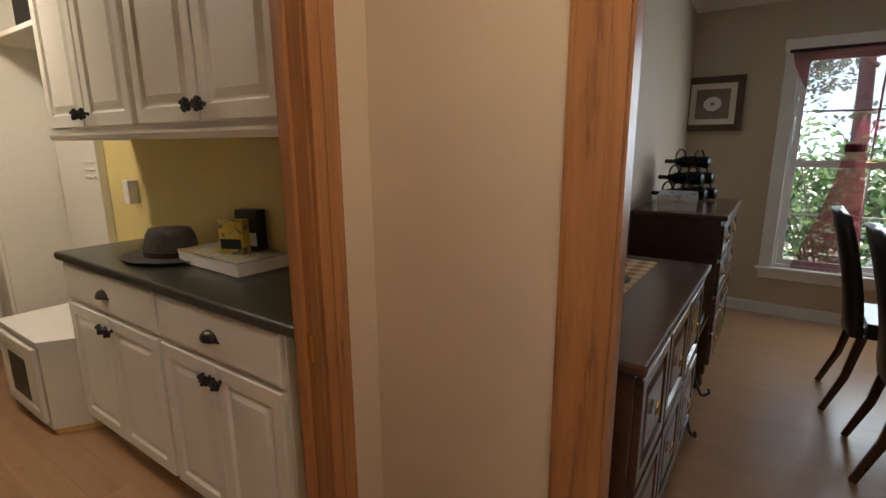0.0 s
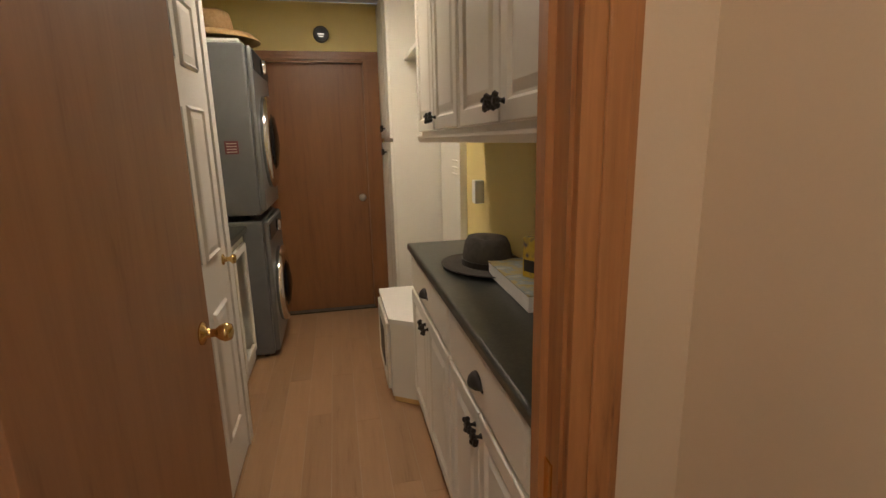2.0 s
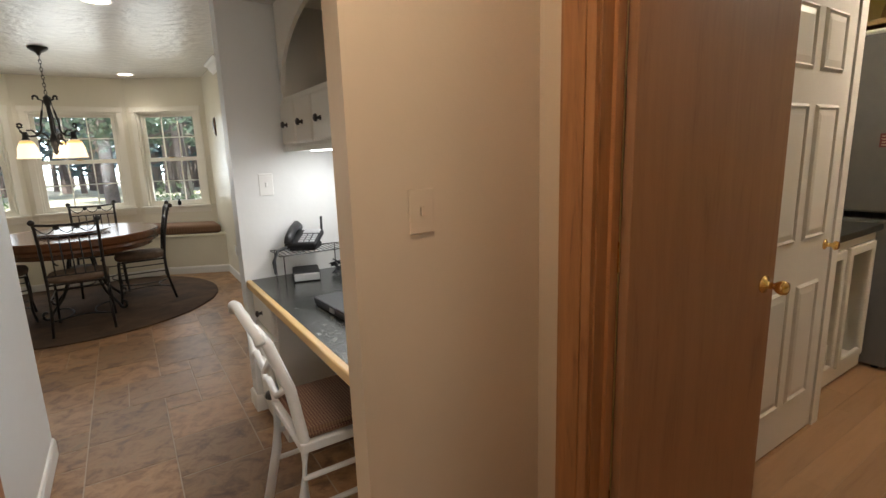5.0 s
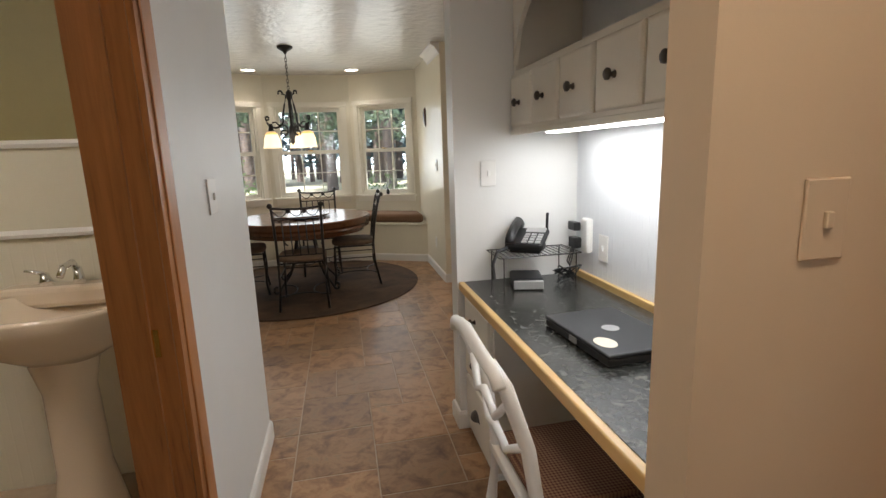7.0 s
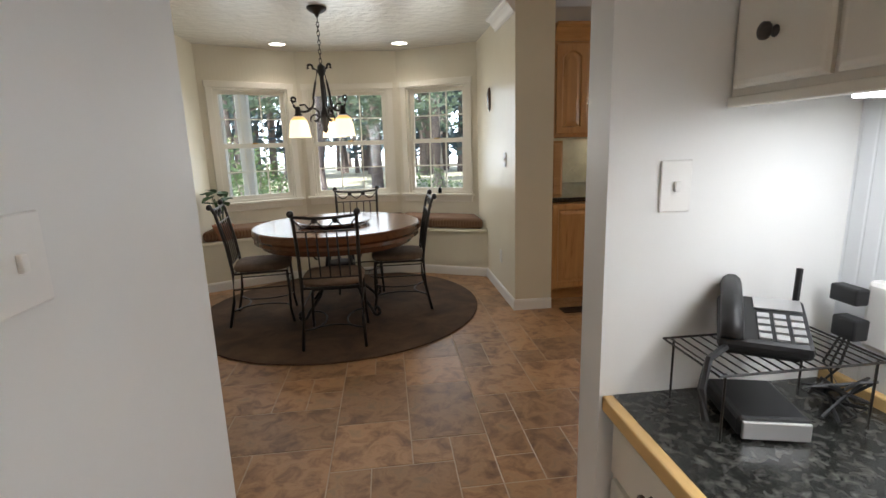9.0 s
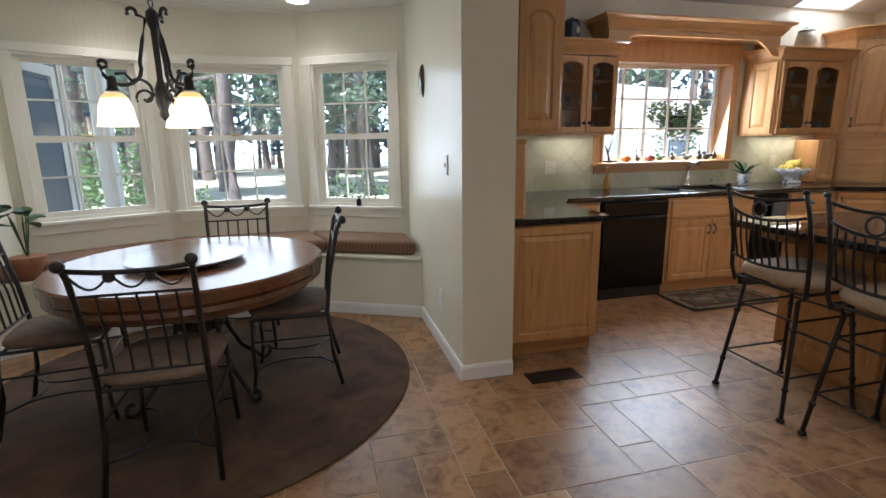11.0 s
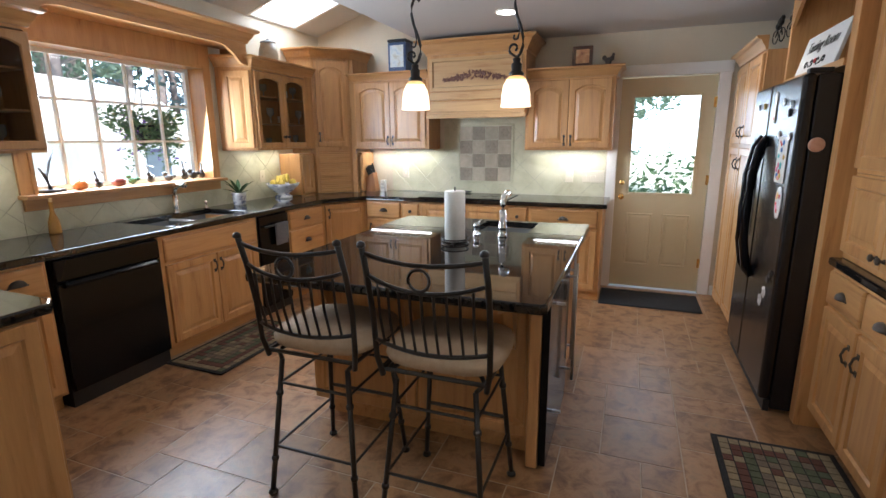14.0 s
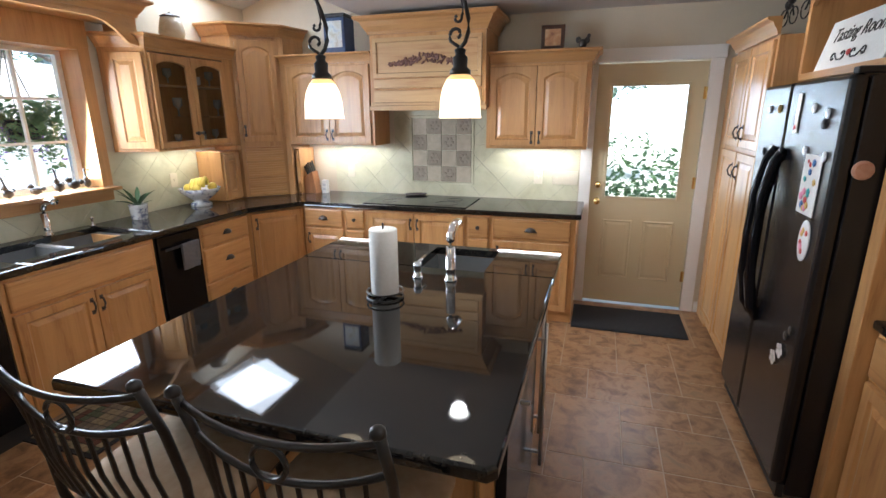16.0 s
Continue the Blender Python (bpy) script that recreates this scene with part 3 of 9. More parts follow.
def raised_door(x0, x1, z0, z1, rise=0.0, t=0.02, frame_w=0.058):
    return stitch(bmesh.new(), [
        rim(x0, x1, z0, z1, 0.0), rim(x0, x1, z0, z1, -t + 0.004), rim(x0 + 0.004, x1 - 0.004, z0 + 0.004, z1 - 0.004, -t),
        door_rings(x0, x1, z0, z1, rise, frame_w - 0.008, -t), door_rings(x0, x1, z0, z1, rise, frame_w, -t + 0.010),
        door_rings(x0, x1, z0, z1, rise, frame_w + 0.007, -t + 0.010), door_rings(x0, x1, z0, z1, rise, frame_w + 0.032, -t + 0.001)])


def slab_front(x0, x1, z0, z1, t=0.02):
    return stitch(bmesh.new(), [rim(x0, x1, z0, z1, 0.0, 2), rim(x0, x1, z0, z1, -t + 0.008, 2), rim(x0 + 0.006, x1 - 0.006, z0 + 0.006, z1 - 0.006, -t + 0.002, 2),
                                rim(x0 + 0.014, x1 - 0.014, z0 + 0.014, z1 - 0.014, -t, 2)])


def glass_door(x0, x1, z0, z1, rise, t=0.02, w=0.048):
    return stitch(bmesh.new(), [
        rim(x0, x1, z0, z1, 0.0), rim(x0, x1, z0, z1, -t + 0.004), rim(x0 + 0.004, x1 - 0.004, z0 + 0.004, z1 - 0.004, -t),
        door_rings(x0, x1, z0, z1, rise, w - 0.006, -t), door_rings(x0, x1, z0, z1, rise, w, -t + 0.006), door_rings(x0, x1, z0, z1, rise, w, 0.0),
        rim(x0, x1, z0, z1, 0.0)], cap=False)


def pull_bar(x, z, upright=True, y=-0.02, size=0.075):
    """A forged strap pull."""
    h = size / 2
    pts = [(0, -h), (-0.016, -h * 0.8), (-0.026, 0), (-0.016, h * 0.8), (0, h)]
    bm = tube([(x, y + o, z + u) if upright else (x + u, y + o, z) for o, u in pts], 0.006, 7)
    for u in (-h, h):
        if upright:
            box(bm, x - 0.011, y - 0.004, z + u - 0.013, x + 0.011, y, z + u + 0.013, 0.002)
        else:
            box(bm, x + u - 0.013, y - 0.004, z - 0.011, x + u + 0.013, y, z + 0.011, 0.002)
    return bm


def cup_pull(x, z, y=-0.02, w=0.085):
    bm = bmesh.new()
    n, rows = 10, []
    for j in range(5):
        e = radians(90 * j / 4)
        rows.append([bm.verts.new((x + math.cos(radians(180 * i / n)) * w / 2 * math.cos(e), y - 0.028 * math.sin(e) - 0.001, z + math.sin(radians(180 * i / n)) * 0.034 * math.cos(e) - 0.012)) for i in range(n + 1)])
    for a, b in zip(rows, rows[1:]):
        for i in range(n):
            bm.faces.new((a[i], a[i + 1], b[i + 1], b[i]))
    box(bm, x - w / 2 - 0.006, y - 0.004, z - 0.016, x + w / 2 + 0.006, y, z - 0.008)
    bmesh.ops.solidify(bm, geom=bm.faces[:], thickness=0.003)
    return bm


def knob(x, z, y=-0.02, r=0.016):
    m = Matrix.Translation((x, y, z)) @ Matrix.Rotation(radians(90), 4, "X")
    return spin([(r * 0.7, 0), (r * 0.6, 0.003), (r * 0.38, 0.008), (r * 0.4, 0.014), (r, 0.019), (r, 0.026), (r * 0.6, 0.031)], 12, m)


def cluster_knob(x, z, y=-0.02):
    """A knob cast as a bunch of leaves and berries."""
    bm = knob(x, z, y, 0.012)
    for i in range(7):
        a = i * 0.9
        c = Matrix.Translation((x + 0.02 * math.cos(a), y - 0.022 - 0.004 * (i % 2), z + 0.016 * math.sin(a)))
        bmesh.ops.create_icosphere(bm, subdivisions=1, radius=0.009, matrix=c)
    return bm


def cabinet(name, m, w, d, h, fronts, label, mat=None, math_=None, toe=0.0, category="cabinet", group="", hand=None, glazed=False, side_panels=(), bowl=0.0):
    """A carcass with doors and drawers. Local: x along the front, y to the back, front at y = 0.
    fronts: (kind, x0, x1, z0, z1, handle) with handle (kind, x, z) or None."""
    mat, level, hand = mat or HICK, math_ or HICKH, hand or PEWTER
    th = thing(name, m, label, category, group)
    t = 0.018
    if glazed:
        bm = boxes((0, 0.0, 0, t, d, h), (w - t, 0.0, 0, w, d, h), (t, 0, 0, w - t, d, t), (t, 0, h - t, w - t, d, h), (t, d - 0.008, t, w - t, d, h - t))
        part("body", bm, mat, th)
        for k in (1, 2):
            part("shelf", boxes((t, 0.03, h * k / 3, w - t, d - 0.01, h * k / 3 + 0.012)), mat, th)
    else:
        if bowl:  # room for a sink
            part("body", boxes((0, 0, toe, w, d, h - bowl), (0, 0, h - bowl, w, 0.02, h), (0, 0.02, h - bowl, 0.02, d, h), (w - 0.02, 0.02, h - bowl, w, d, h)), mat, th)
        else:
            part("body", boxes((0, 0, toe, w, d, h), bev=0.002), mat, th)
        if toe:
            part("toe_kick", boxes((0.002, 0.065, 0, w - 0.002, d, toe)), level, th)
    for kind, x0, x1, z0, z1, handle in fronts:
        if kind == "arch":
            ob = part("door", raised_door(x0, x1, z0, z1, 0.045), mat, th)
        elif kind == "door":
            ob = part("door", raised_door(x0, x1, z0, z1), mat, th)
        elif kind == "glass":
            ob = part("door", glass_door(x0, x1, z0, z1, 0.03), mat, th)
            pane = part("pane", stitch(bmesh.new(), [door_rings(x0, x1, z0, z1, 0.03, 0.046, -0.009), door_rings(x0, x1, z0, z1, 0.03, 0.046, -0.006)]), DIMPANE, ob, "seeded glass, tinted grey for the unlit cabinet inside")
            pane.visible_shadow = False
        else:
            ob = part("drawer", slab_front(x0, x1, z0, z1), level, th)
        if handle:
            hk, hx, hz = handle
            bm = {"v": lambda: pull_bar(hx, hz), "h": lambda: pull_bar(hx, hz, False), "cup": lambda: cup_pull(hx, hz), "knob": lambda: knob(hx, hz), "leaf": lambda: cluster_knob(hx, hz)}[hk]()
            part("handle", bm, hand, ob, "dark antique metal handle", smooth=hk in ("knob", "cup"))
    for x in side_panels:
        sp = part("side_panel", raised_door(0.02, d - 0.02, 0.03 + toe, h - 0.02, 0.0 if toe else 0.045, 0.012), mat, th)
        sp.matrix_basis = Matrix.Translation((x, d if x < w / 2 else 0, 0)) @ Matrix.Rotation(radians(-90 if x < w / 2 else 90), 4, "Z")
    return th


def crown(th, x0, x1, d, z, mat=None, ends=(True, True), h=0.11, out=0.075):
    path = ([(x0, d)] if ends[0] else []) + [(x0, 0), (x1, 0)] + ([(x1, d)] if ends[1] else [])
    part("crown", sweep(crown_profile(z, h, out), path), mat or HICKH, th)


def pair(x0, x1, z0, z1, kind="arch", low=True, g=0.004):
    c = (x0 + x1) / 2
    hz = z0 + 0.07 if low else z1 - 0.09
    return [(kind, x0, c - g / 2, z0, z1, ("v", c - 0.03, hz)), (kind, c + g / 2, x1, z0, z1, ("v", c + 0.03, hz))]


# end wall (faces +x): local x runs to +y
def on_west(y0, front_x, z=0.0):
    return pose(front_x, y0, z, 0, 0, 90)


def on_south(x1, front_y, z=0.0):
    return pose(x1, front_y, z, 0, 0, 180)


def on_north(x0, front_y, z=0.0):
    return pose(x0, front_y, z, 0, 0, 0)


UP = "hickory wall cabinet with arched raised doors and crown"
# uppers on the end wall
c = cabinet("wall_cabinet", on_west(-5.56, -5.44, 1.385), 0.87, 0.325, 0.70, pair(0.03, 0.84, 0.02, 0.68), UP + ", beside the hood", group="hickory wall cabinets")
crown(c, 0, 0.87, 0.325, 0.70, ends=(True, False), h=0.08, out=0.06)
c = cabinet("wall_cabinet", on_west(-3.69, -5.44, 1.375), 0.80, 0.325, 0.65, pair(0.03, 0.77, 0.02, 0.63), UP, group="hickory wall cabinets")
crown(c, 0, 0.80, 0.325, 0.65, ends=(False, True), h=0.09, out=0.07)
# corner tall cabinet set on the diagonal
th = thing("corner_cabinet", pose(-5.16, -5.89, 0.915), "tall hickory corner cabinet with a tambour door below", "cabinet", "hickory wall cabinets")
PLAN = [(0, 0), (-0.28, 0.28), (-0.28, 0.33), (-0.60, 0.33), (-0.60, -0.30), (0.0, -0.30)]
part("body", prism(PLAN, 0.0, 1.40), HICK, th)
part("crown", sweep(crown_profile(1.40, 0.10, 0.08), [(0, -0.30), (0, 0), (-0.28, 0.28), (-0.60, 0.33)][::1]), HICKH, th)
dw = math.hypot(0.28, 0.28)
d = part("door", raised_door(0.03, dw - 0.03, 0.50, 1.37, 0.045), HICK, th)
DG = Matrix.Translation((0, 0, 0)) @ Matrix.Rotation(radians(135), 4, "Z")
d.matrix_basis = DG
part("handle", pull_bar(0.05, 0.60), PEWTER, d)
tam = part("tambour", boxes((0.03, -0.004, 0.02, dw - 0.03, 0.0, 0.46)), HICKH, th, "slatted roll-up door")
for i in range(21):
    part("slat", boxes((0.03, -0.014, 0.02 + 0.021 * i, dw - 0.03, -0.0045, 0.038 + 0.021 * i), bev=0.003), HICKH, tam)
tam.matrix_basis = DG
# small side cupboards that flank the tambour
cabinet("appliance_garage_side", on_south(-4.93, -5.93, 0.915), 0.23, 0.26, 0.43, [("door", 0.015, 0.215, 0.02, 0.41, None)], "small hickory cupboard on the counter beside the tambour")
cabinet("appliance_garage_side", on_west(-5.60, -5.50, 0.915), 0.08, 0.26, 0.43, [("door", 0.008, 0.072, 0.02, 0.41, None)], "small hickory cupboard on the counter beside the tambour")

# glazed cabinet to one side of the window, with a narrow angled door
c = cabinet("glazed_cabinet", on_south(-4.275, -5.89, 1.395), 0.88, 0.30, 0.72, [
    ("glass", 0.02, 0.385, 0.02, 0.69, ("knob", 0.36, 0.12)), ("glass", 0.389, 0.75, 0.02, 0.69, ("knob", 0.415, 0.12))],
    "hickory wall cabinet with two arched glass doors", glazed=True, group="hickory wall cabinets")
part("end_stile", boxes((0.755, -0.002, 0, 0.879, 0.0, 0.72)), HICK, c)
part("crown", sweep(crown_profile(0.72, 0.09, 0.07), [(-0.115, 0.30), (-0.115, 0.255), (0.0, 0.0), (0.88, 0.0)]), HICKH, c)
part("angled_side", prism([(0, 0), (-0.115, 0.255), (-0.115, 0.30), (0.0, 0.30)], 0.0, 0.72), HICK, c)
d = part("angled_door", raised_door(0.02, 0.262, 0.02, 0.69, 0.0), HICK, c)
d.matrix_basis = Matrix.Translation((-0.115, 0.255, 0)) @ Matrix.Rotation(math.atan2(-0.255, 0.115), 4, "Z")
# glazed cabinet on the other side
c = cabinet("glazed_cabinet", on_south(-1.93, -5.89, 1.42), 0.60, 0.30, 0.68, [
    ("glass", 0.01, 0.30, 0.02, 0.65, ("knob", 0.275, 0.10)), ("glass", 0.304, 0.595, 0.02, 0.65, ("knob", 0.33, 0.10))],
    "hickory wall cabinet with arched glass doors, beside the window", glazed=True, group="hickory wall cabinets")
crown(c, 0, 0.60, 0.30, 0.68, ends=(False, True), h=0.10, out=0.08)
# tall wall cabinet over the peninsula
c = cabinet("wall_cabinet", on_south(-1.05, -4.63, 1.41), 0.30, 0.62, 0.74, [("arch", 0.02, 0.28, 0.03, 0.72, None)], "hickory wall cabinet over the peninsula end", group="hickory wall cabinets")
crown(c, 0, 0.30, 0.62, 0.74, ends=(False, True), h=0.13, out=0.10)
cabinet("appliance_garage_side", on_south(-1.05, -4.66, 0.915), 0.10, 0.5, 0.47, [("drawer", 0.01, 0.09, 0.02, 0.45, None)], "hickory post under the wall cabinet with a tambour beside it")
part("tambour", boxes(*[(-1.17, -5.10, 0.93 + 0.021 * i, -1.155, -4.72, 0.948 + 0.021 * i) for i in range(21)], bev=0.003), HICKH)
bpy.data.objects["tambour.001"].name = "tambour_door"
tagged(bpy.data.objects["tambour_door"], "slatted hickory roll-up door of an appliance garage", "tambour door")

# window valance
th = thing("window_valance", pose(-2.43, -5.90, 0), "arched hickory valance with crown above the kitchen window", "valance")
bm = bmesh.new()
n = 24
up = [(-1.82 * i / n, 2.32) for i in range(n + 1)]


def val_low(u):
    e = 0.13
    k = min(u, 1 - u)
    return 2.12 if k < 0.035 else 2.12 + 0.14 * math.sin(min(1.0, (k - 0.035) / e) * math.pi / 2)


lo = [(-1.82 * i / n, val_low(i / n)) for i in range(n + 1)]
fr = [[bm.verts.new((x, y, z)) for x, z in row] for y in (0.0, -0.025) for row in (lo, up)]
for i in range(n):
    for a, b in ((0, 1), (2, 3), (0, 2), (1, 3)):
        bm.faces.new((fr[a][i], fr[a][i + 1], fr[b][i + 1], fr[b][i]))
for i in (0, n):
    bm.faces.new([fr[k][i] for k in (0, 1, 3, 2)])
part("board", bm, HICKH, th)
bm = bmesh.new()
sweep(crown_profile(2.30, 0.11, 0.09), [(0, -0.28), (0, 0), (-1.82, 0), (-1.82, -0.28)], bm)
part("crown", bm, HICKH, th)
part("soffit", boxes((-1.82, -0.28, 2.27, 0, -0.026, 2.30)), HICKH, th)
part("cheek", boxes((-0.02, -0.28, 2.12, 0, -0.026, 2.27)), HICKH, th)
part("cheek", boxes((-1.82, -0.28, 2.12, -1.80, -0.026, 2.27)), HICKH, th)

# kitchen window in a deep wooden box
th = tagged(new("window_4"), "wide kitchen window with a grid of panes in a deep hickory surround", "window", "", "structure")
part("window_sill", boxes((-4.10, -6.40, 1.135, -2.50, -6.10, 1.16), (-4.08, -6.195, 1.06, -2.52, -6.17, 1.134), bev=0.004), HICKH, th, "hickory sill")
part("jamb", boxes((-4.02, -6.40, 1.162, -4.00, -6.16, 2.10), (-2.60, -6.40, 1.162, -2.58, -6.16, 2.10), (-4.0, -6.40, 2.08, -2.6, -6.16, 2.10)), HICK, th)
part("casing", boxes((-4.09, -6.197, 1.162, -4.021, -6.175, 2.12), (-2.579, -6.197, 1.162, -2.51, -6.175, 2.12), (-4.09, -6.197, 2.101, -2.51, -6.17, 2.3)), HICK, th)
fy = -6.37
part("window_frame", boxes((-4.0, fy, 1.162, -3.965, fy + 0.04, 2.08), (-2.635, fy, 1.162, -2.6, fy + 0.04, 2.08), (-3.965, fy, 1.162, -2.635, fy + 0.04, 1.195), (-3.965, fy, 2.05, -2.635, fy + 0.04, 2.08)), WHITE, th)
for i in range(1, 5):
    x = -3.965 + 1.33 * i / 5
    part("muntin", boxes((x - 0.008, fy + 0.005, 1.195, x + 0.008, fy + 0.03, 2.05)), WHITE, th)
for i in (1, 2):
    z = 1.195 + 0.855 * i / 3
    part("muntin", boxes((-3.965, fy + 0.008, z - 0.008, -2.635, fy + 0.027, z + 0.008)), WHITE, th)
for i in range(5):
    for k in range(3):
        x, z = -3.965 + 1.33 * i / 5, 1.195 + 0.855 * k / 3
        p = part("pane", boxes((x, fy + 0.016, z, x + 0.266, fy + 0.019, z + 0.285)), PANE, th)
        p.visible_shadow = False

# base cabinets under the window
BC = "hickory base cabinet with raised panel doors"
cabinet("base_cabinet", on_south(-1.75, -5.57), 0.48, 0.62, 0.87, [("drawer", 0.20, 0.46, 0.70, 0.85, ("cup", 0.33, 0.78)), ("door", 0.20, 0.46, 0.12, 0.68, ("v", 0.235, 0.59))], BC, toe=0.10, group="hickory base cabinets")
cabinet("base_cabinet", on_south(-2.90, -5.57), 0.91, 0.62, 0.87, [("drawer", 0.03, 0.88, 0.69, 0.85, None)] + pair(0.03, 0.88, 0.12, 0.67, "door", False), BC + " under the sink", toe=0.10, bowl=0.20, group="hickory base cabinets")
cabinet("base_cabinet", on_south(-4.20, -5.57), 0.54, 0.62, 0.87, [("drawer", 0.02, 0.52, 0.69, 0.85, ("cup", 0.27, 0.77)), ("drawer", 0.02, 0.52, 0.42, 0.67, ("cup", 0.27, 0.56)), ("drawer", 0.02, 0.52, 0.12, 0.40, ("cup", 0.27, 0.28))], "hickory base cabinet with three drawers", toe=0.10, group="hickory base cabinets")
# diagonal corner base
th = thing("corner_base_cabinet", pose(-4.74, -5.57, 0), "hickory corner base cabinet with a diagonal door", "cabinet", "hickory base cabinets")
part("body", prism([(0, 0), (-0.42, 0.27), (-1.03, 0.27), (-1.03, -0.63), (0, -0.63)], 0.10, 0.87), HICK, th)
part("toe_kick", prism([(0, -0.06), (-0.45, 0.21), (-1.03, 0.21), (-1.03, -0.63), (0, -0.63)], 0.0, 0.10), HICKH, th)
dg = math.hypot(0.42, 0.27)
d = part("door", raised_door(0.03, dg - 0.02, 0.12, 0.85), HICK, th)
d.matrix_basis = Matrix.Rotation(math.atan2(0.27, -0.42), 4, "Z")
part("handle", pull_bar(0.07, 0.76), PEWTER, d)
# base cabinets along the end wall
X = -5.16
cabinet("base_cabinet", on_west(-5.30, X), 0.42, 0.60, 0.87, [("drawer", 0.02, 0.40, 0.69, 0.85, ("cup", 0.21, 0.77)), ("door", 0.02, 0.40, 0.12, 0.67, ("v", 0.06, 0.58))], BC, toe=0.10, group="hickory base cabinets")
cabinet("base_cabinet", on_west(-4.88, X), 0.20, 0.60, 0.87, [("drawer", 0.015, 0.185, 0.69, 0.85, ("knob", 0.10, 0.77)), ("drawer", 0.015, 0.185, 0.42, 0.67, ("knob", 0.10, 0.55)), ("drawer", 0.015, 0.185, 0.12, 0.40, ("knob", 0.10, 0.26))], "narrow hickory drawer cabinet", toe=0.10, group="hickory base cabinets")
cabinet("base_cabinet", on_west(-4.68, X), 0.90, 0.60, 0.87, pair(0.02, 0.88, 0.12, 0.85, "door", False), BC + " under the cooktop", toe=0.10, group="hickory base cabinets")
cabinet("base_cabinet", on_west(-3.78, X), 0.20, 0.60, 0.87, [("drawer", 0.015, 0.185, 0.69, 0.85, ("knob", 0.10, 0.77)), ("drawer", 0.015, 0.185, 0.42, 0.67, ("knob", 0.10, 0.55)), ("drawer", 0.015, 0.185, 0.12, 0.40, ("knob", 0.10, 0.26))], "narrow hickory drawer cabinet", toe=0.10, group="hickory base cabinets")
cabinet("base_cabinet", on_west(-3.58, X), 0.66, 0.60, 0.87, [("drawer", 0.02, 0.62, 0.69, 0.85, ("cup", 0.32, 0.77)), ("door", 0.02, 0.62, 0.12, 0.67, ("v", 0.06, 0.58))], BC + " beside the garden door", toe=0.10, group="hickory base cabinets")
# peninsula
c = cabinet("peninsula_cabinet", on_south(-1.05, -4.66), 0.62, 0.90, 0.87, [("door", 0.015, 0.605, 0.12, 0.86, None)], "hickory peninsula cabinet with a raised end panel", toe=0.10, group="hickory base cabinets")
part("handle", pull_bar(0.62, 0.76), PEWTER, c).matrix_basis = Matrix.Translation((0.62, 0.66, 0)) @ Matrix.Rotation(radians(90), 4, "Z") @ Matrix.Translation((-0.62, 0, 0))


def counter(name, outline, z0, z1, mat, label, parent=None):
    bm = prism(outline, z0, z1)
    edges = [e for e in bm.edges if abs(e.verts[0].co.z - e.verts[1].co.z) < 1e-6]
    bmesh.ops.bevel(bm, geom=edges, offset=0.011, segments=3, affect="EDGES", profile=0.5)
    ob = part(name, bm, mat, parent)
    if not parent:
        tagged(ob, label, "countertop")
    return ob


counter("countertop", [(-1.03, -4.63), (-1.70, -4.63), (-1.74, -4.69), (-1.74, -5.28), (-1.90, -5.54), (-3.06, -5.54), (-3.06, -6.195), (-1.03, -6.195)], 0.872, 0.912, GRANITE, "polished black granite countertop turning onto the peninsula")
counter("countertop", [(-3.84, -5.54), (-4.72, -5.54), (-5.13, -5.28), (-5.13, -2.885), (-5.765, -2.885), (-5.765, -6.195), (-3.84, -6.195)], 0.872, 0.912, GRANITE, "polished black granite countertop round the corner to the cooktop")
ct = bpy.data.objects["countertop"]
counter("sink_front_edge", [(-3.061, -5.54), (-3.839, -5.54), (-3.839, -5.69), (-3.061, -5.69)], 0.872, 0.912, GRANITE, "", ct)
part("sink_back_edge", boxes((-3.839, -6.195, 0.872, -3.061, -6.09, 0.912)), GRANITE, ct)
# right wall: base unit, tall units, fridge surround
c = cabinet("base_cabinet", on_north(-3.45, -1.76), 0.84, 0.50, 0.87, [("drawer", 0.02, 0.40, 0.69, 0.85, ("cup", 0.21, 0.77)), ("drawer", 0.42, 0.78, 0.69, 0.85, ("cup", 0.6, 0.77)), ("door", 0.02, 0.40, 0.12, 0.67, ("v", 0.36, 0.55)), ("door", 0.42, 0.78, 0.12, 0.67, ("v", 0.46, 0.55))], BC + " beside the fridge surround", toe=0.10, group="hickory base cabinets")
cabinet("base_cabinet", on_north(-2.61, -1.76), 1.2, 0.50, 0.87, [("door", 0.02, 0.59, 0.12, 0.85, None), ("door", 0.61, 1.18, 0.12, 0.85, None)], BC, toe=0.10, group="hickory base cabinets")
counter("countertop", [(-3.45, -1.255), (-3.45, -1.785), (-1.40, -1.785), (-1.40, -1.255)], 0.872, 0.912, GRANITE, "polished black granite countertop beside the fridge")
cabinet("wall_cabinet", on_north(-3.45, -1.735, 0.914), 0.84, 0.48, 0.40, [("door", 0.012, 0.42, 0.035, 0.388, ("knob", 0.39, 0.08)), ("door", 0.424, 0.83, 0.035, 0.388, ("knob", 0.455, 0.08))], "low hickory cupboard standing on the granite counter", group="hickory wall cabinets")
cabinet("wall_cabinet", on_north(-3.45, -1.735, 1.316), 0.84, 0.48, 1.08, [("arch", 0.012, 0.42, 0.02, 1.06, ("v", 0.385, 0.10)), ("arch", 0.424, 0.83, 0.02, 1.06, ("v", 0.46, 0.10))], "tall hickory wall cabinet above the counter", group="hickory wall cabinets")
th = thing("fridge_surround", pose(-3.53, -1.82, 0), "hickory fridge surround with an arched niche above", "cabinet")
part("side_panel", boxes((0, 0, 0, 0.078, 0.56, 2.40), bev=0.003), HICK, th)
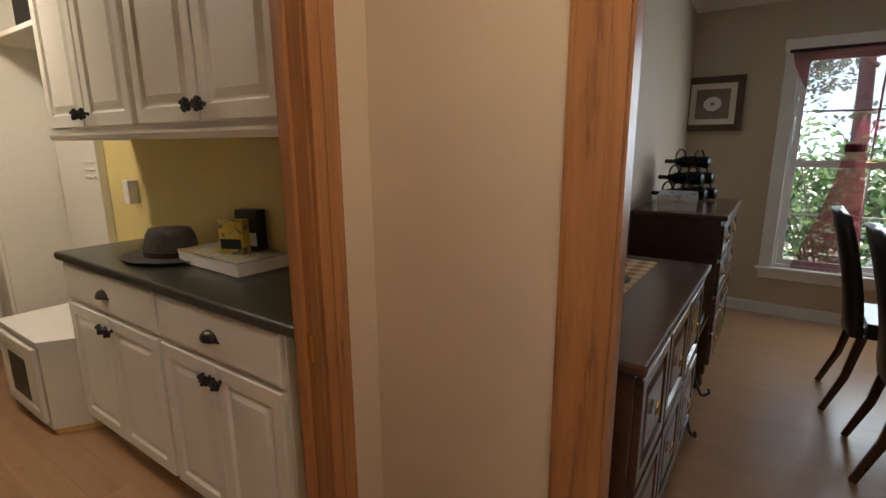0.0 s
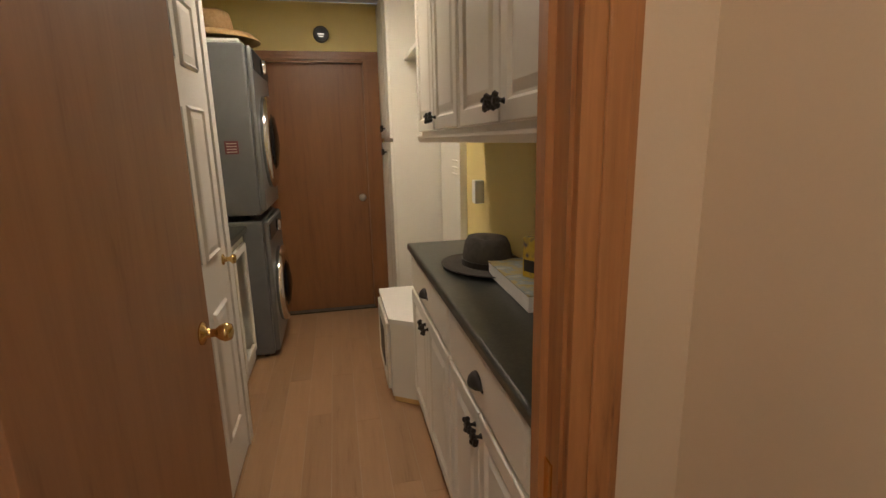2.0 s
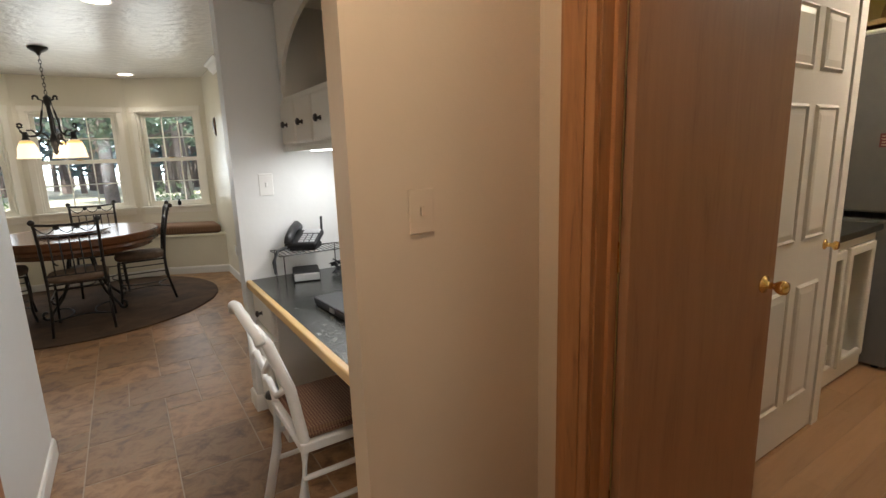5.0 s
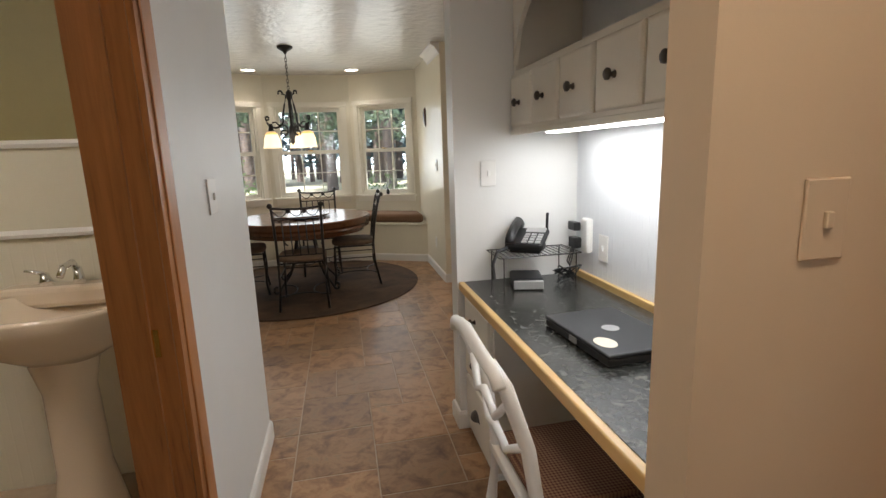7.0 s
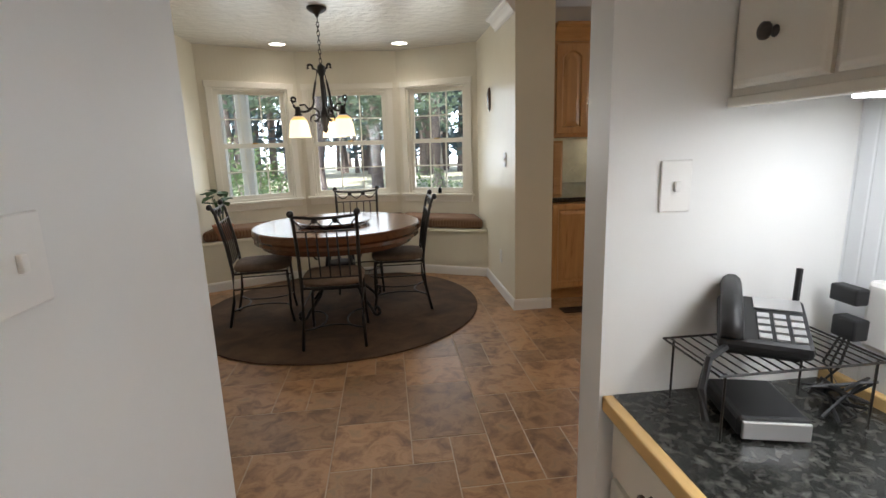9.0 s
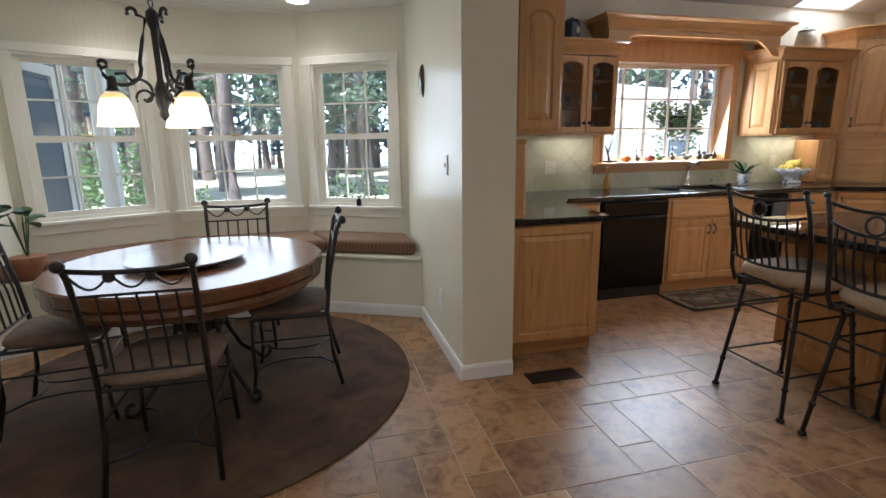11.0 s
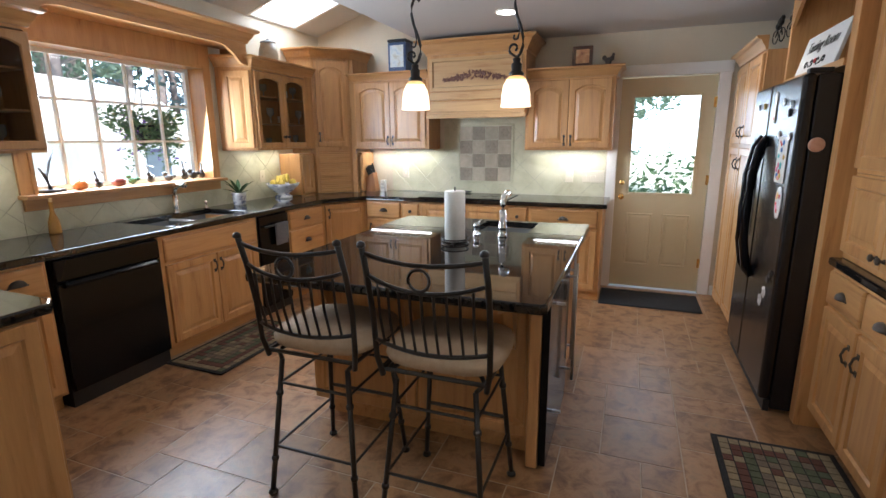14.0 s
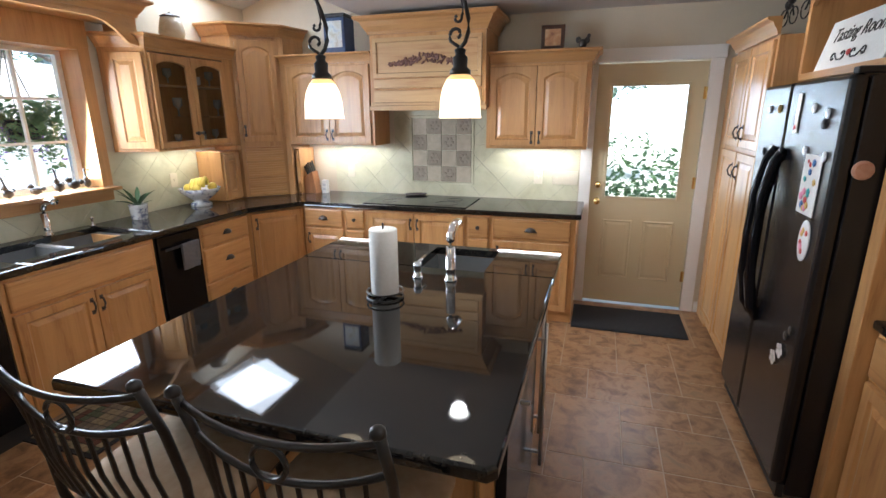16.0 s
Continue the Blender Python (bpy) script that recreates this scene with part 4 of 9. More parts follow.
part("side_panel", boxes((-1.04, 0.0, 1.83, -1.00, 0.56, 2.40), bev=0.003), HICK, th)
part("shelf", boxes((-1.0, -0.01, 1.80, 0.0, 0.56, 1.835), bev=0.003), HICKH, th)
part("back", boxes((-1.0, 0.54, 1.836, 0.0, 0.56, 2.40)), HICKH, th)
bm = bmesh.new()
n = 16
lo = [(-1.0 + i / n, 2.16 + 0.20 * math.sin(math.pi * min(1, max(0, (i / n - 0.04) / 0.92))) ** 0.45) for i in range(n + 1)]
fr = [[bm.verts.new((x, y, z)) for x, z in row] for y in (0.0, 0.02) for row in (lo, [(x, 2.40) for x, _ in lo])]
for i in range(n):
    for a, b in ((0, 1), (2, 3), (0, 2), (1, 3)):
        bm.faces.new((fr[a][i], fr[a][i + 1], fr[b][i + 1], fr[b][i]))
for i in (0, n):
    bm.faces.new([fr[k][i] for k in (0, 1, 3, 2)])
part("arch", bm, HICKH, th)
c = cabinet("pantry_cabinet", on_north(-5.45, -1.93, 0), 0.88, 0.68, 2.04, [("door", 0.03, 0.43, 0.12, 1.40, ("v", 0.38, 1.28)), ("door", 0.45, 0.85, 0.12, 1.40, ("v", 0.5, 1.28)), ("door", 0.03, 0.43, 1.43, 2.02, ("v", 0.38, 1.52)), ("door", 0.45, 0.85, 1.43, 2.02, ("v", 0.5, 1.52))], "tall hickory pantry cabinet beside the fridge", toe=0.10)
crown(c, 0, 0.88, 0.66, 2.04, ends=(True, False), h=0.09, out=0.07)
part("filler", boxes((-5.76, -1.90, 0.0, -5.452, -1.25, 2.04)), HICK)
tagged(bpy.data.objects["filler"], "hickory filler panel between pantry and wall", "cabinet panel")

# range hood
th = thing("range_hood", pose(-5.30, -4.64, 0), "hickory mantel range hood with a carved applique", "range hood")
th.matrix_basis = on_west(-4.64, -5.30)
part("body", boxes((0, 0, 1.70, 0.97, 0.45, 2.30)), HICK, th)
part("mantel", boxes((-0.015, -0.03, 1.68, 0.985, 0.0, 1.72), (0.0, -0.02, 1.72, 0.97, 0, 1.745), bev=0.006), KNOTTY, th)
part("board", boxes((0.03, -0.02, 1.745, 0.94, 0, 1.84), bev=0.006), KNOTTY, th)
part("board", boxes((0.03, -0.02, 1.855, 0.94, 0, 1.93), bev=0.006), KNOTTY, th)
part("panel", stitch(bmesh.new(), [rim(0.03, 0.94, 1.94, 2.24, -0.001), rim(0.03, 0.94, 1.94, 2.24, -0.02), door_rings(0.03, 0.94, 1.94, 2.24, 0.0, 0.03, -0.02), door_rings(0.03, 0.94, 1.94, 2.24, 0, 0.036, -0.006)]), KNOTTY, th)
bm = bmesh.new()
rnd = random.Random(3)
for i in range(110):
    u = rnd.uniform(-1, 1)
    hgt = 0.085 * (1 - abs(u)) ** 1.3 + 0.012
    c0 = Matrix.Translation((0.485 + u * 0.31, -0.012, 2.035 + rnd.uniform(0, 1) * hgt)) @ Matrix.Rotation(rnd.uniform(0, 3), 4, "Y") @ Matrix.Diagonal((1.8, 0.7, 0.7, 1))
    bmesh.ops.create_icosphere(bm, subdivisions=1, radius=0.012, matrix=c0)
part("carving", bm, mottled("carved_resin", [(0.12, 0.045, 0.03), (0.24, 0.11, 0.075)], 30, 0.5), th, "reddish brown carved fruit and leaf applique")
part("crown", sweep(crown_profile(2.27, 0.13, 0.10), [(0, 0.45), (0, 0), (0.97, 0), (0.97, 0.45)]), HICKH, th)

# ---- kitchen: island, stools, appliances, small things ----
th = thing("kitchen_island", pose(0, 0, 0), "hickory kitchen island with a polished black granite top", "kitchen island")
part("body", boxes((-3.98, -4.25, 0.10, -2.69, -3.02, 0.72), (-3.58, -4.25, 0.72, -2.69, -3.02, 0.87), (-3.98, -4.25, 0.72, -3.58, -3.66, 0.87), (-3.98, -3.26, 0.72, -3.58, -3.02, 0.87), (-3.98, -3.66, 0.72, -3.974, -3.26, 0.87)), HICK, th)
part("toe_kick", boxes((-3.93, -4.20, 0, -2.74, -3.07, 0.10)), HICKH, th)
counter("worktop", [(-2.26, -2.97), (-2.28, -2.95), (-3.60, -2.95), (-3.60, -4.28), (-2.28, -4.28), (-2.26, -4.26)], 0.872, 0.912, GRANITE, "", th)
part("worktop_end", boxes((-3.97, -4.28, 0.872, -3.601, -3.64, 0.912), (-3.97, -3.28, 0.872, -3.601, -2.95, 0.912), (-4.03, -4.28, 0.872, -3.971, -2.95, 0.912)), GRANITE, th)
basin = stitch(bmesh.new(), [[(-3.60, -3.64, 0.871), (-3.97, -3.64, 0.871), (-3.97, -3.28, 0.871), (-3.60, -3.28, 0.871)], [(-3.62, -3.62, 0.74), (-3.95, -3.62, 0.74), (-3.95, -3.30, 0.74), (-3.62, -3.30, 0.74)]])
part("prep_sink", basin, STEEL, th, "brushed steel prep sink")
PX = -2.69
for y0, y1 in ((-4.23, -3.64), (-3.62, -3.04)):
    d = part("panel", raised_door(0, y1 - y0, 0.12, 0.85), HICK, th)
    d.matrix_basis = pose(PX, y0, 0, 0, 0, 90)
part("corner_post", boxes((-2.689, -3.075, 0.0, -2.62, -3.021, 0.87), bev=0.008), HICK, th)
for y in (-4.1, -3.63, -3.16):
    br = prism([(0, 0), (0.34, 0), (0.34, -0.035), (0.10, -0.10), (0.035, -0.30), (0, -0.32)], -0.02, 0.02, m=Matrix.Translation((PX + 0.021, y, 0.87)) @ Matrix.Rotation(radians(90), 4, "X"))
    part("bracket", br, HICK, th, "curved hickory support bracket")
wc = part("wine_cooler", boxes((-3.32, -3.019, 0.02, -2.622, -2.985, 0.865), bev=0.004), BLACK, th, "black under-counter cooler with steel bar handles")
for x in (-3.28, -2.80):
    for z in (0.20, 0.74):
        part("bar_mount", boxes((x - 0.006, -2.985, z, x + 0.006, -2.945, z + 0.012)), SILVER, wc)
part("bar", tube([(-3.28, -2.945, 0.14), (-3.28, -2.945, 0.82)], 0.008), SILVER, wc, "long brushed steel bar", True)
d = part("door", raised_door(0.0, 0.60, 0.12, 0.85), HICK, th)
d.matrix_basis = pose(-3.36, -3.02, 0, 0, 0, 180)
part("bar", tube([(0.06, -0.05, 0.20), (0.06, -0.05, 0.84)], 0.007), SILVER, d, "", True)
for z in (0.28, 0.74):
    part("bar_mount", boxes((0.054, -0.05, z, 0.066, -0.02, z + 0.012)), SILVER, d)


def faucet(name, m, label, h=0.22, reach=0.20, lever=0.14):
    th = thing(name, m, label, "faucet")
    part("base", spin([(0.03, 0), (0.03, 0.008), (0.024, 0.014), (0.022, 0.05), (0.026, 0.056), (0.022, 0.062), (0.021, h * 0.72)], 18), CHROME, th, smooth=True)
    pts = [(0, 0, h * 0.7), (0, 0, h * 0.85)] + [(reach * 0.5 * (1 - math.cos(radians(a))) * 0.9, 0, h * 0.85 + 0.06 * math.sin(radians(a))) for a in range(20, 111, 15)]
    part("spout", tube(pts, 0.018, 12, taper=0.024), CHROME, th, smooth=True)
    if lever:
        lv = part("lever_base", spin([(0.024, 0), (0.024, 0.008), (0.017, 0.014), (0.017, 0.05), (0.022, 0.055), (0.017, 0.075)], 16, Matrix.Translation((0, lever, 0))), CHROME, th, smooth=True)
        part("lever", tube([(0, lever, 0.065), (0.05, lever, 0.072), (0.11, lever, 0.078)], 0.009, 8, taper=0.006), CHROME, lv, smooth=True)
    return th


faucet("island_faucet", pose(-3.43, -3.40, 0.912, 0, 0, 180), "chrome faucet with side lever on the granite island", lever=0.16)
th = thing("paper_towel_holder", pose(-3.15, -3.60, 0.912), "white paper towel roll on a black wire holder", "paper towels")
part("roll", spin([(0.02, 0.018), (0.055, 0.018), (0.057, 0.022), (0.057, 0.288), (0.055, 0.292), (0.02, 0.292)], 28), PAPER, th, "white paper roll", True)
part("rod", tube([(0, 0, 0), (0, 0, 0.315)], 0.004), IRON, th)
part("ring", tube([(0.075 * math.cos(a / 10 * math.pi), 0.075 * math.sin(a / 10 * math.pi), 0.006) for a in range(20)], 0.004, 6, closed=True), IRON, th)
part("ring", tube([(0.075 * math.cos(a / 10 * math.pi), 0.075 * math.sin(a / 10 * math.pi), 0.03) for a in range(20)], 0.004, 6, closed=True), IRON, th)
part("foot", boxes((-0.07, -0.006, 0.0, 0.07, 0.006, 0.006), (-0.006, -0.07, 0.0, 0.006, 0.07, 0.006)), IRON, th)
part("guard", tube([(-0.075, 0.0, 0.006), (-0.08, 0.0, 0.1), (-0.078, 0, 0.2), (-0.066, 0, 0.23)], 0.003), IRON, th)


def bar_stool(m):
    """Iron bar stool: padded seat, splayed legs, spindle back with a ring. Faces +x locally is the island."""
    th = thing("bar_stool", m, "black wrought-iron bar stool with a beige padded seat", "bar stool", "bar stools at the island")
    bm = bmesh.new()
    rows = []
    n = 20
    for r, z in ((0.20, 0.655), (0.225, 0.665), (0.235, 0.69), (0.225, 0.715), (0.18, 0.728), (0.08, 0.732)):
        rows.append([bm.verts.new((math.copysign(abs(math.cos(2 * math.pi * i / n)) ** 0.55, math.cos(2 * math.pi * i / n)) * r * 0.95 + 0.02, math.copysign(abs(math.sin(2 * math.pi * i / n)) ** 0.55, math.sin(2 * math.pi * i / n)) * r, z)) for i in range(n)])
    for a, b in zip(rows, rows[1:]):
        for i in range(n):
            bm.faces.new((a[i], a[(i + 1) % n], b[(i + 1) % n], b[i]))
    bm.faces.new(rows[-1])
    bm.faces.new(rows[0])
    part("seat", bm, FABRIC, th, "beige fabric seat pad", True)
    part("seat_frame", tube([(-0.19, -0.20, 0.645), (0.20, -0.20, 0.645), (0.20, 0.20, 0.645), (-0.19, 0.20, 0.645)], 0.009, 6, closed=True), IRON, th)
    feet = {(-1, -1): (-0.235, -0.205), (-1, 1): (-0.235, 0.205), (1, -1): (0.225, -0.205), (1, 1): (0.225, 0.205)}
    for (sx, sy), (fx, fy) in feet.items():
        tx, ty = 0.17 * sx, 0.155 * sy
        bm = tube([(tx, ty, 0.60), (fx, fy, 0.02)], 0.011, 8)
        spin([(0.013, 0), (0.02, 0.004), (0.02, 0.012), (0.012, 0.022)], 10, Matrix.Translation((fx, fy, 0)), bm)
        for f in (0.25, 0.75):
            px, py, pz = tx + (fx - tx) * f, ty + (fy - ty) * f, 0.60 - 0.58 * f
            spin([(0.011, -0.012), (0.016, -0.006), (0.016, 0.006), (0.011, 0.012)], 8, Matrix.Translation((px, py, pz)), bm)
        tube([(tx, ty, 0.60), (tx - 0.012 * sx, ty + 0.02 * sy, 0.622), (tx - 0.03 * sx, ty + 0.022 * sy, 0.632), (tx - 0.045 * sx, ty + 0.005 * sy, 0.645)], 0.009, 6, bm)
        part("leg", bm, IRON, th, smooth=True)

    def at(sx, sy, z):
        f = (0.60 - z) / 0.58
        fx, fy = feet[(sx, sy)]
        return (0.17 * sx + (fx - 0.17 * sx) * f, 0.155 * sy + (fy - 0.155 * sy) * f, z)

    for z, pairs in ((0.50, ((-1, -1, 1, -1), (-1, 1, 1, 1), (-1, -1, -1, 1), (1, -1, 1, 1))), (0.22, ((-1, -1, 1, -1), (-1, 1, 1, 1), (-1, -1, -1, 1)))):
        for a, b, c, d in pairs:
            part("rung", tube([at(a, b, z), at(c, d, z)], 0.006, 6), IRON, th)
    part("foot_rest", tube([at(1, -1, 0.30), at(1, 1, 0.30)], 0.008, 6), IRON, th)
    # back
    for sy in (-1, 1):
        pts = [(-0.19, 0.20 * sy, 0.62), (-0.205, 0.215 * sy, 0.70), (-0.215, 0.218 * sy, 0.85), (-0.245, 0.218 * sy, 1.0), (-0.285, 0.215 * sy, 1.13)]
        bm = tube(pts, 0.011, 8)
        spin([(0.011, 0), (0.016, 0.004), (0.014, 0.016), (0.006, 0.022)], 8, Matrix.Translation((-0.288, 0.215 * sy, 1.125)), bm)
        part("back_post", bm, IRON, th, smooth=True)

    def bow(z, x, sag, b=0.035, n=10):
        return [(x - b * (1 - (2 * i / n - 1) ** 2), 0.215 * (2 * i / n - 1), z - sag * (1 - (2 * i / n - 1) ** 2)) for i in range(n + 1)]

    top, mid, low = bow(1.105, -0.275, 0.02), bow(1.02, -0.25, 0.035), bow(0.77, -0.21, 0.02, 0.03)
    for pts in (top, mid, low):
        part("rail", tube(pts, 0.008, 6), IRON, th, smooth=True)
    for i in range(1, 10):
        part("spindle", tube([mid[i], ((mid[i][0] + low[i][0]) / 2 - 0.01, (mid[i][1] + low[i][1]) / 2, (mid[i][2] + low[i][2]) / 2), low[i]], 0.0055, 6), IRON, th)
    part("ring", tube([(-0.302, 0.037 * math.cos(a * math.pi / 9), 1.034 + 0.037 * math.sin(a * math.pi / 9)) for a in range(18)], 0.006, 6, closed=True), IRON, th)
    return th


st = bar_stool(pose(-2.315, -3.845, 0, 0, 0, 180))
copy_thing(st, pose(-2.32, -3.325, 0, 0, 0, 180))

# dishwasher, compactor
th = thing("dishwasher", on_south(-2.245, -5.575), "glossy black built-in dishwasher", "dishwasher")
part("body", boxes((0.005, 0.0, 0.0, 0.64, 0.58, 0.865)), BLACKM, th)
part("door", boxes((0.006, -0.028, 0.10, 0.639, 0.0, 0.73), bev=0.008), BLACK, th)
part("control_panel", boxes((0.006, -0.03, 0.735, 0.639, 0.0, 0.862), bev=0.01), BLACK, th)
part("handle", sweep([(0, 0.70), (0.022, 0.705), (0.026, 0.72), (0.018, 0.735), (0, 0.735)], [(0.04, -0.03), (0.6, -0.03)]), BLACK, th)
part("kick_plate", boxes((0.006, 0.03, 0.0, 0.639, 0.04, 0.095)), BLACK, th)
th = thing("trash_compactor", on_south(-3.82, -5.575), "narrow black built-in compactor with a towel on its handle", "compactor")
part("body", boxes((0.004, 0.0, 0.0, 0.372, 0.58, 0.865)), BLACKM, th)
part("front", boxes((0.006, -0.025, 0.08, 0.37, 0.0, 0.862), bev=0.006), BLACK, th)
part("handle", tube([(0.04, -0.05, 0.775), (0.335, -0.05, 0.775)], 0.009), BLACKM, th)
th = part("dish_towel", sweep([(0.0, 0.60), (0.006, 0.60), (0.008, 0.787), (-0.003, 0.793), (-0.014, 0.787), (-0.012, 0.64), (-0.006, 0.64), (-0.004, 0.782), (0.0, 0.782)], [(-3.98, -5.515), (-4.03, -5.513), (-4.09, -5.519), (-4.13, -5.514)][::-1]), mottled("grey_towel", [(0.10, 0.10, 0.11), (0.16, 0.16, 0.17)], 90, 0.95, relief=0.5))
tagged(th, "grey dish towel hung on the compactor handle", "towel")

# sink
th = thing("kitchen_sink", pose(-3.45, -5.89, 0.872), "double-bowl steel sink set in black granite under the window", "sink")
for x0, x1 in ((-0.388, -0.02), (0.02, 0.388)):
    part("bowl", stitch(bmesh.new(), [[(x0, -0.198, 0.0), (x1, -0.198, 0.0), (x1, 0.198, 0.0), (x0, 0.198, 0.0)], [(x0 + 0.02, -0.18, -0.17), (x1 - 0.02, -0.18, -0.17), (x1 - 0.02, 0.18, -0.17), (x0 + 0.02, 0.18, -0.17)]]), STEEL, th, "brushed steel bowl")
part("divider", boxes((-0.0195, -0.198, -0.03, 0.0195, 0.198, 0.012), bev=0.004), SILVER, th)
faucet("sink_faucet", pose(-3.55, -6.13, 0.912, 0, 0, 90), "chrome faucet behind the kitchen sink", h=0.20, lever=0)
th = part("soap_pump", spin([(0.02, 0), (0.02, 0.01), (0.008, 0.02), (0.008, 0.05), (0.014, 0.055), (0.012, 0.066)], 12), CHROME, smooth=True)
th.matrix_basis = pose(-3.84, -6.12, 0.912)
tagged(th, "chrome soap pump beside the sink", "soap pump")

# fridge
th = thing("refrigerator", pose(-4.53, -1.97, 0), "black side-by-side refrigerator covered in magnets", "refrigerator")
part("body", boxes((0.0, 0.06, 0.02, 0.985, 0.70, 1.77), bev=0.006), FRIDGE, th)
for x0, x1 in ((0.0, 0.405), (0.412, 0.985)):
    bm = boxes((x0, 0.0, 0.07, x1, 0.058, 1.775), bev=0.018)
    dr = part("door", bm, FRIDGE, th)
    hx = x1 - 0.055 if x0 == 0 else x0 + 0.055
    pts = [(hx, 0.0, 0.64), (hx, -0.035, 0.70), (hx, -0.062, 0.85), (hx, -0.066, 1.05), (hx, -0.062, 1.25), (hx, -0.035, 1.42), (hx, 0.0, 1.48)]
    part("handle", tube(pts, 0.026, 10), BLACK, dr, "bowed black handle", True)
part("kick_grille", boxes((0.01, 0.03, 0.0, 0.975, 0.06, 0.065)), BLACKM, th)
dp = part("dispenser", boxes((0.07, -0.004, 0.86, 0.30, 0.0, 1.24), bev=0.003), BLACKM, th, "ice and water dispenser")
part("dispenser_panel", boxes((0.08, -0.007, 1.13, 0.29, -0.004, 1.22)), SILVER, dp)
part("dispenser_recess", boxes((0.09, -0.006, 0.89, 0.28, -0.004, 1.11)), BLACK, dp)
part("hinge_cover", boxes((0.93, 0.02, 1.775, 0.98, 0.12, 1.80), bev=0.006), BLACKM, th)


def magnet(name, x, z, w, h, mat, label, bits=(), round_=False):
    t = thing(name, pose(-4.53 + x, -1.972, z), label, "magnet", "fridge magnets")
    if round_:
        part("disc", spin([(w / 2, 0), (w / 2, 0.004), (w / 2.4, 0.006)], 20, Matrix.Rotation(radians(90), 4, "X") @ Matrix.Diagonal((1, h / w, 1, 1))), mat, t)
    else:
        part("card", boxes((-w / 2, -0.004, -h / 2, w / 2, 0, h / 2), bev=0.001), mat, t)
    for bx, bz, r, bm_ in bits:
        b = bmesh.new()
        bmesh.ops.create_icosphere(b, subdivisions=1, radius=r, matrix=Matrix.Translation((bx, -0.007, bz)) @ Matrix.Diagonal((1, 0.3, 1, 1)))
        part("spot", b, bm_, t)
    return t


RED, BLUE, PINK, GOLD, TEAL = (material(n, c, 0.5) for n, c in (("red_enamel", (0.5, 0.06, 0.05)), ("blue_enamel", (0.06, 0.16, 0.4)), ("pink_enamel", (0.7, 0.25, 0.35)), ("ochre_enamel", (0.6, 0.38, 0.1)), ("teal_enamel", (0.08, 0.4, 0.4))))
rnd = random.Random(8)
magnet("fridge_card", 0.81, 1.36, 0.17, 0.24, PAPER, "white greeting card with bright painted flowers", [(rnd.uniform(-0.06, 0.06), rnd.uniform(-0.10, 0.10), rnd.uniform(0.008, 0.018), rnd.choice((RED, PINK, TEAL, GOLD, BLUE))) for _ in range(16)])
magnet("oval_magnet", 0.86, 1.14, 0.11, 0.17, PORCELAIN, "oval white magnet with red fruit", [(rnd.uniform(-0.03, 0.03), rnd.uniform(-0.05, 0.05), 0.014, rnd.choice((RED, RED, GOLD, PINK))) for _ in range(9)], True)
for x, z in ((0.78, 0.58), (0.84, 0.64)):
    magnet("flower_magnet", x, z, 0.03, 0.03, PORCELAIN, "white flower magnet on the fridge", [(0.022 * math.cos(a), 0.022 * math.sin(a), 0.016, PORCELAIN) for a in (0, 1.26, 2.5, 3.8, 5.0)], True)
magnet("thermometer_magnet", 0.55, 1.64, 0.035, 0.17, PLATE, "narrow beige thermometer magnet", [(0, -0.06, 0.012, RED)])
for x, z, m_ in ((0.72, 1.66, PORCELAIN), (0.86, 1.64, SILVER), (0.84, 1.60, BLACKM), (0.30, 1.66, GOLD), (0.16, 1.66, SILVER), (0.16, 1.45, BLACKM), (0.28, 1.47, SILVER), (0.70, 1.49, SILVER), (0.90, 1.48, SILVER), (0.86, 0.72, PEWTER), (0.90, 0.76, PEWTER)):
    magnet("small_magnet", x, z, 0.035, 0.04, m_, "small round novelty magnet", [(0.006, 0.004, 0.012, m_)], True)
t = part("side_magnet", spin([(0.035, 0), (0.035, 0.005), (0.026, 0.009)], 18, Matrix.Rotation(radians(90), 4, "Y")), mottled("copper_disc", [(0.5, 0.25, 0.16), (0.6, 0.36, 0.26)], 30, 0.35, relief=0))
t.matrix_basis = pose(-3.544, -1.88, 1.44)
tagged(t, "round copper-coloured magnet on the fridge side", "magnet")


def text_part(body, size, mat, parent, m, label=""):
    cu = bpy.data.curves.new("lettering", "FONT")
    cu.body, cu.size, cu.extrude, cu.align_x = body, size, 0.001, "CENTER"
    cu.shear = 0.3
    ob = new("lettering", cu)
    bpy.context.view_layer.update()
    me = bpy.data.meshes.new_from_object(ob.evaluated_get(bpy.context.evaluated_depsgraph_get()))
    bpy.data.objects.remove(ob)
    me.materials.clear()
    me.materials.append(mat)
    o = new("lettering", me)
    o.parent, o.matrix_basis = parent, m
    if label:
        o["label"] = label
    return o


th = thing("tasting_room_sign", pose(-4.10, -1.80, 1.838, 0, 0, 0) @ Matrix.Rotation(radians(-14), 4, "X"), "white painted sign lettered Tasting Room with scrollwork", "sign")
part("board", boxes((-0.33, 0.0, 0.0, 0.33, 0.018, 0.23), bev=0.003), PAPER, th)
text_part("Tasting Room", 0.088, PEWTER, th, pose(0, -0.002, 0.125, 90), "dark script lettering")
for sx in (-1, 1):
    part("scroll", tube([(x * sx, y, z) for x, y, z in arc(0.05, 0.055, 0.012, 0, 300, 12, -0.006, 0.022) + [(0.09, -0.006, 0.035), (0.13, -0.006, 0.06)] + arc(0.145, 0.05, 0.02, 120, -160, 10, -0.006, 0.01)], 0.0035, 6), IRON, th)
part("flower", spin([(0.016, 0), (0.01, 0.008)], 8, Matrix.Translation((0, -0.002, 0.06)) @ Matrix.Rotation(radians(90), 4, "X")), RED, th)

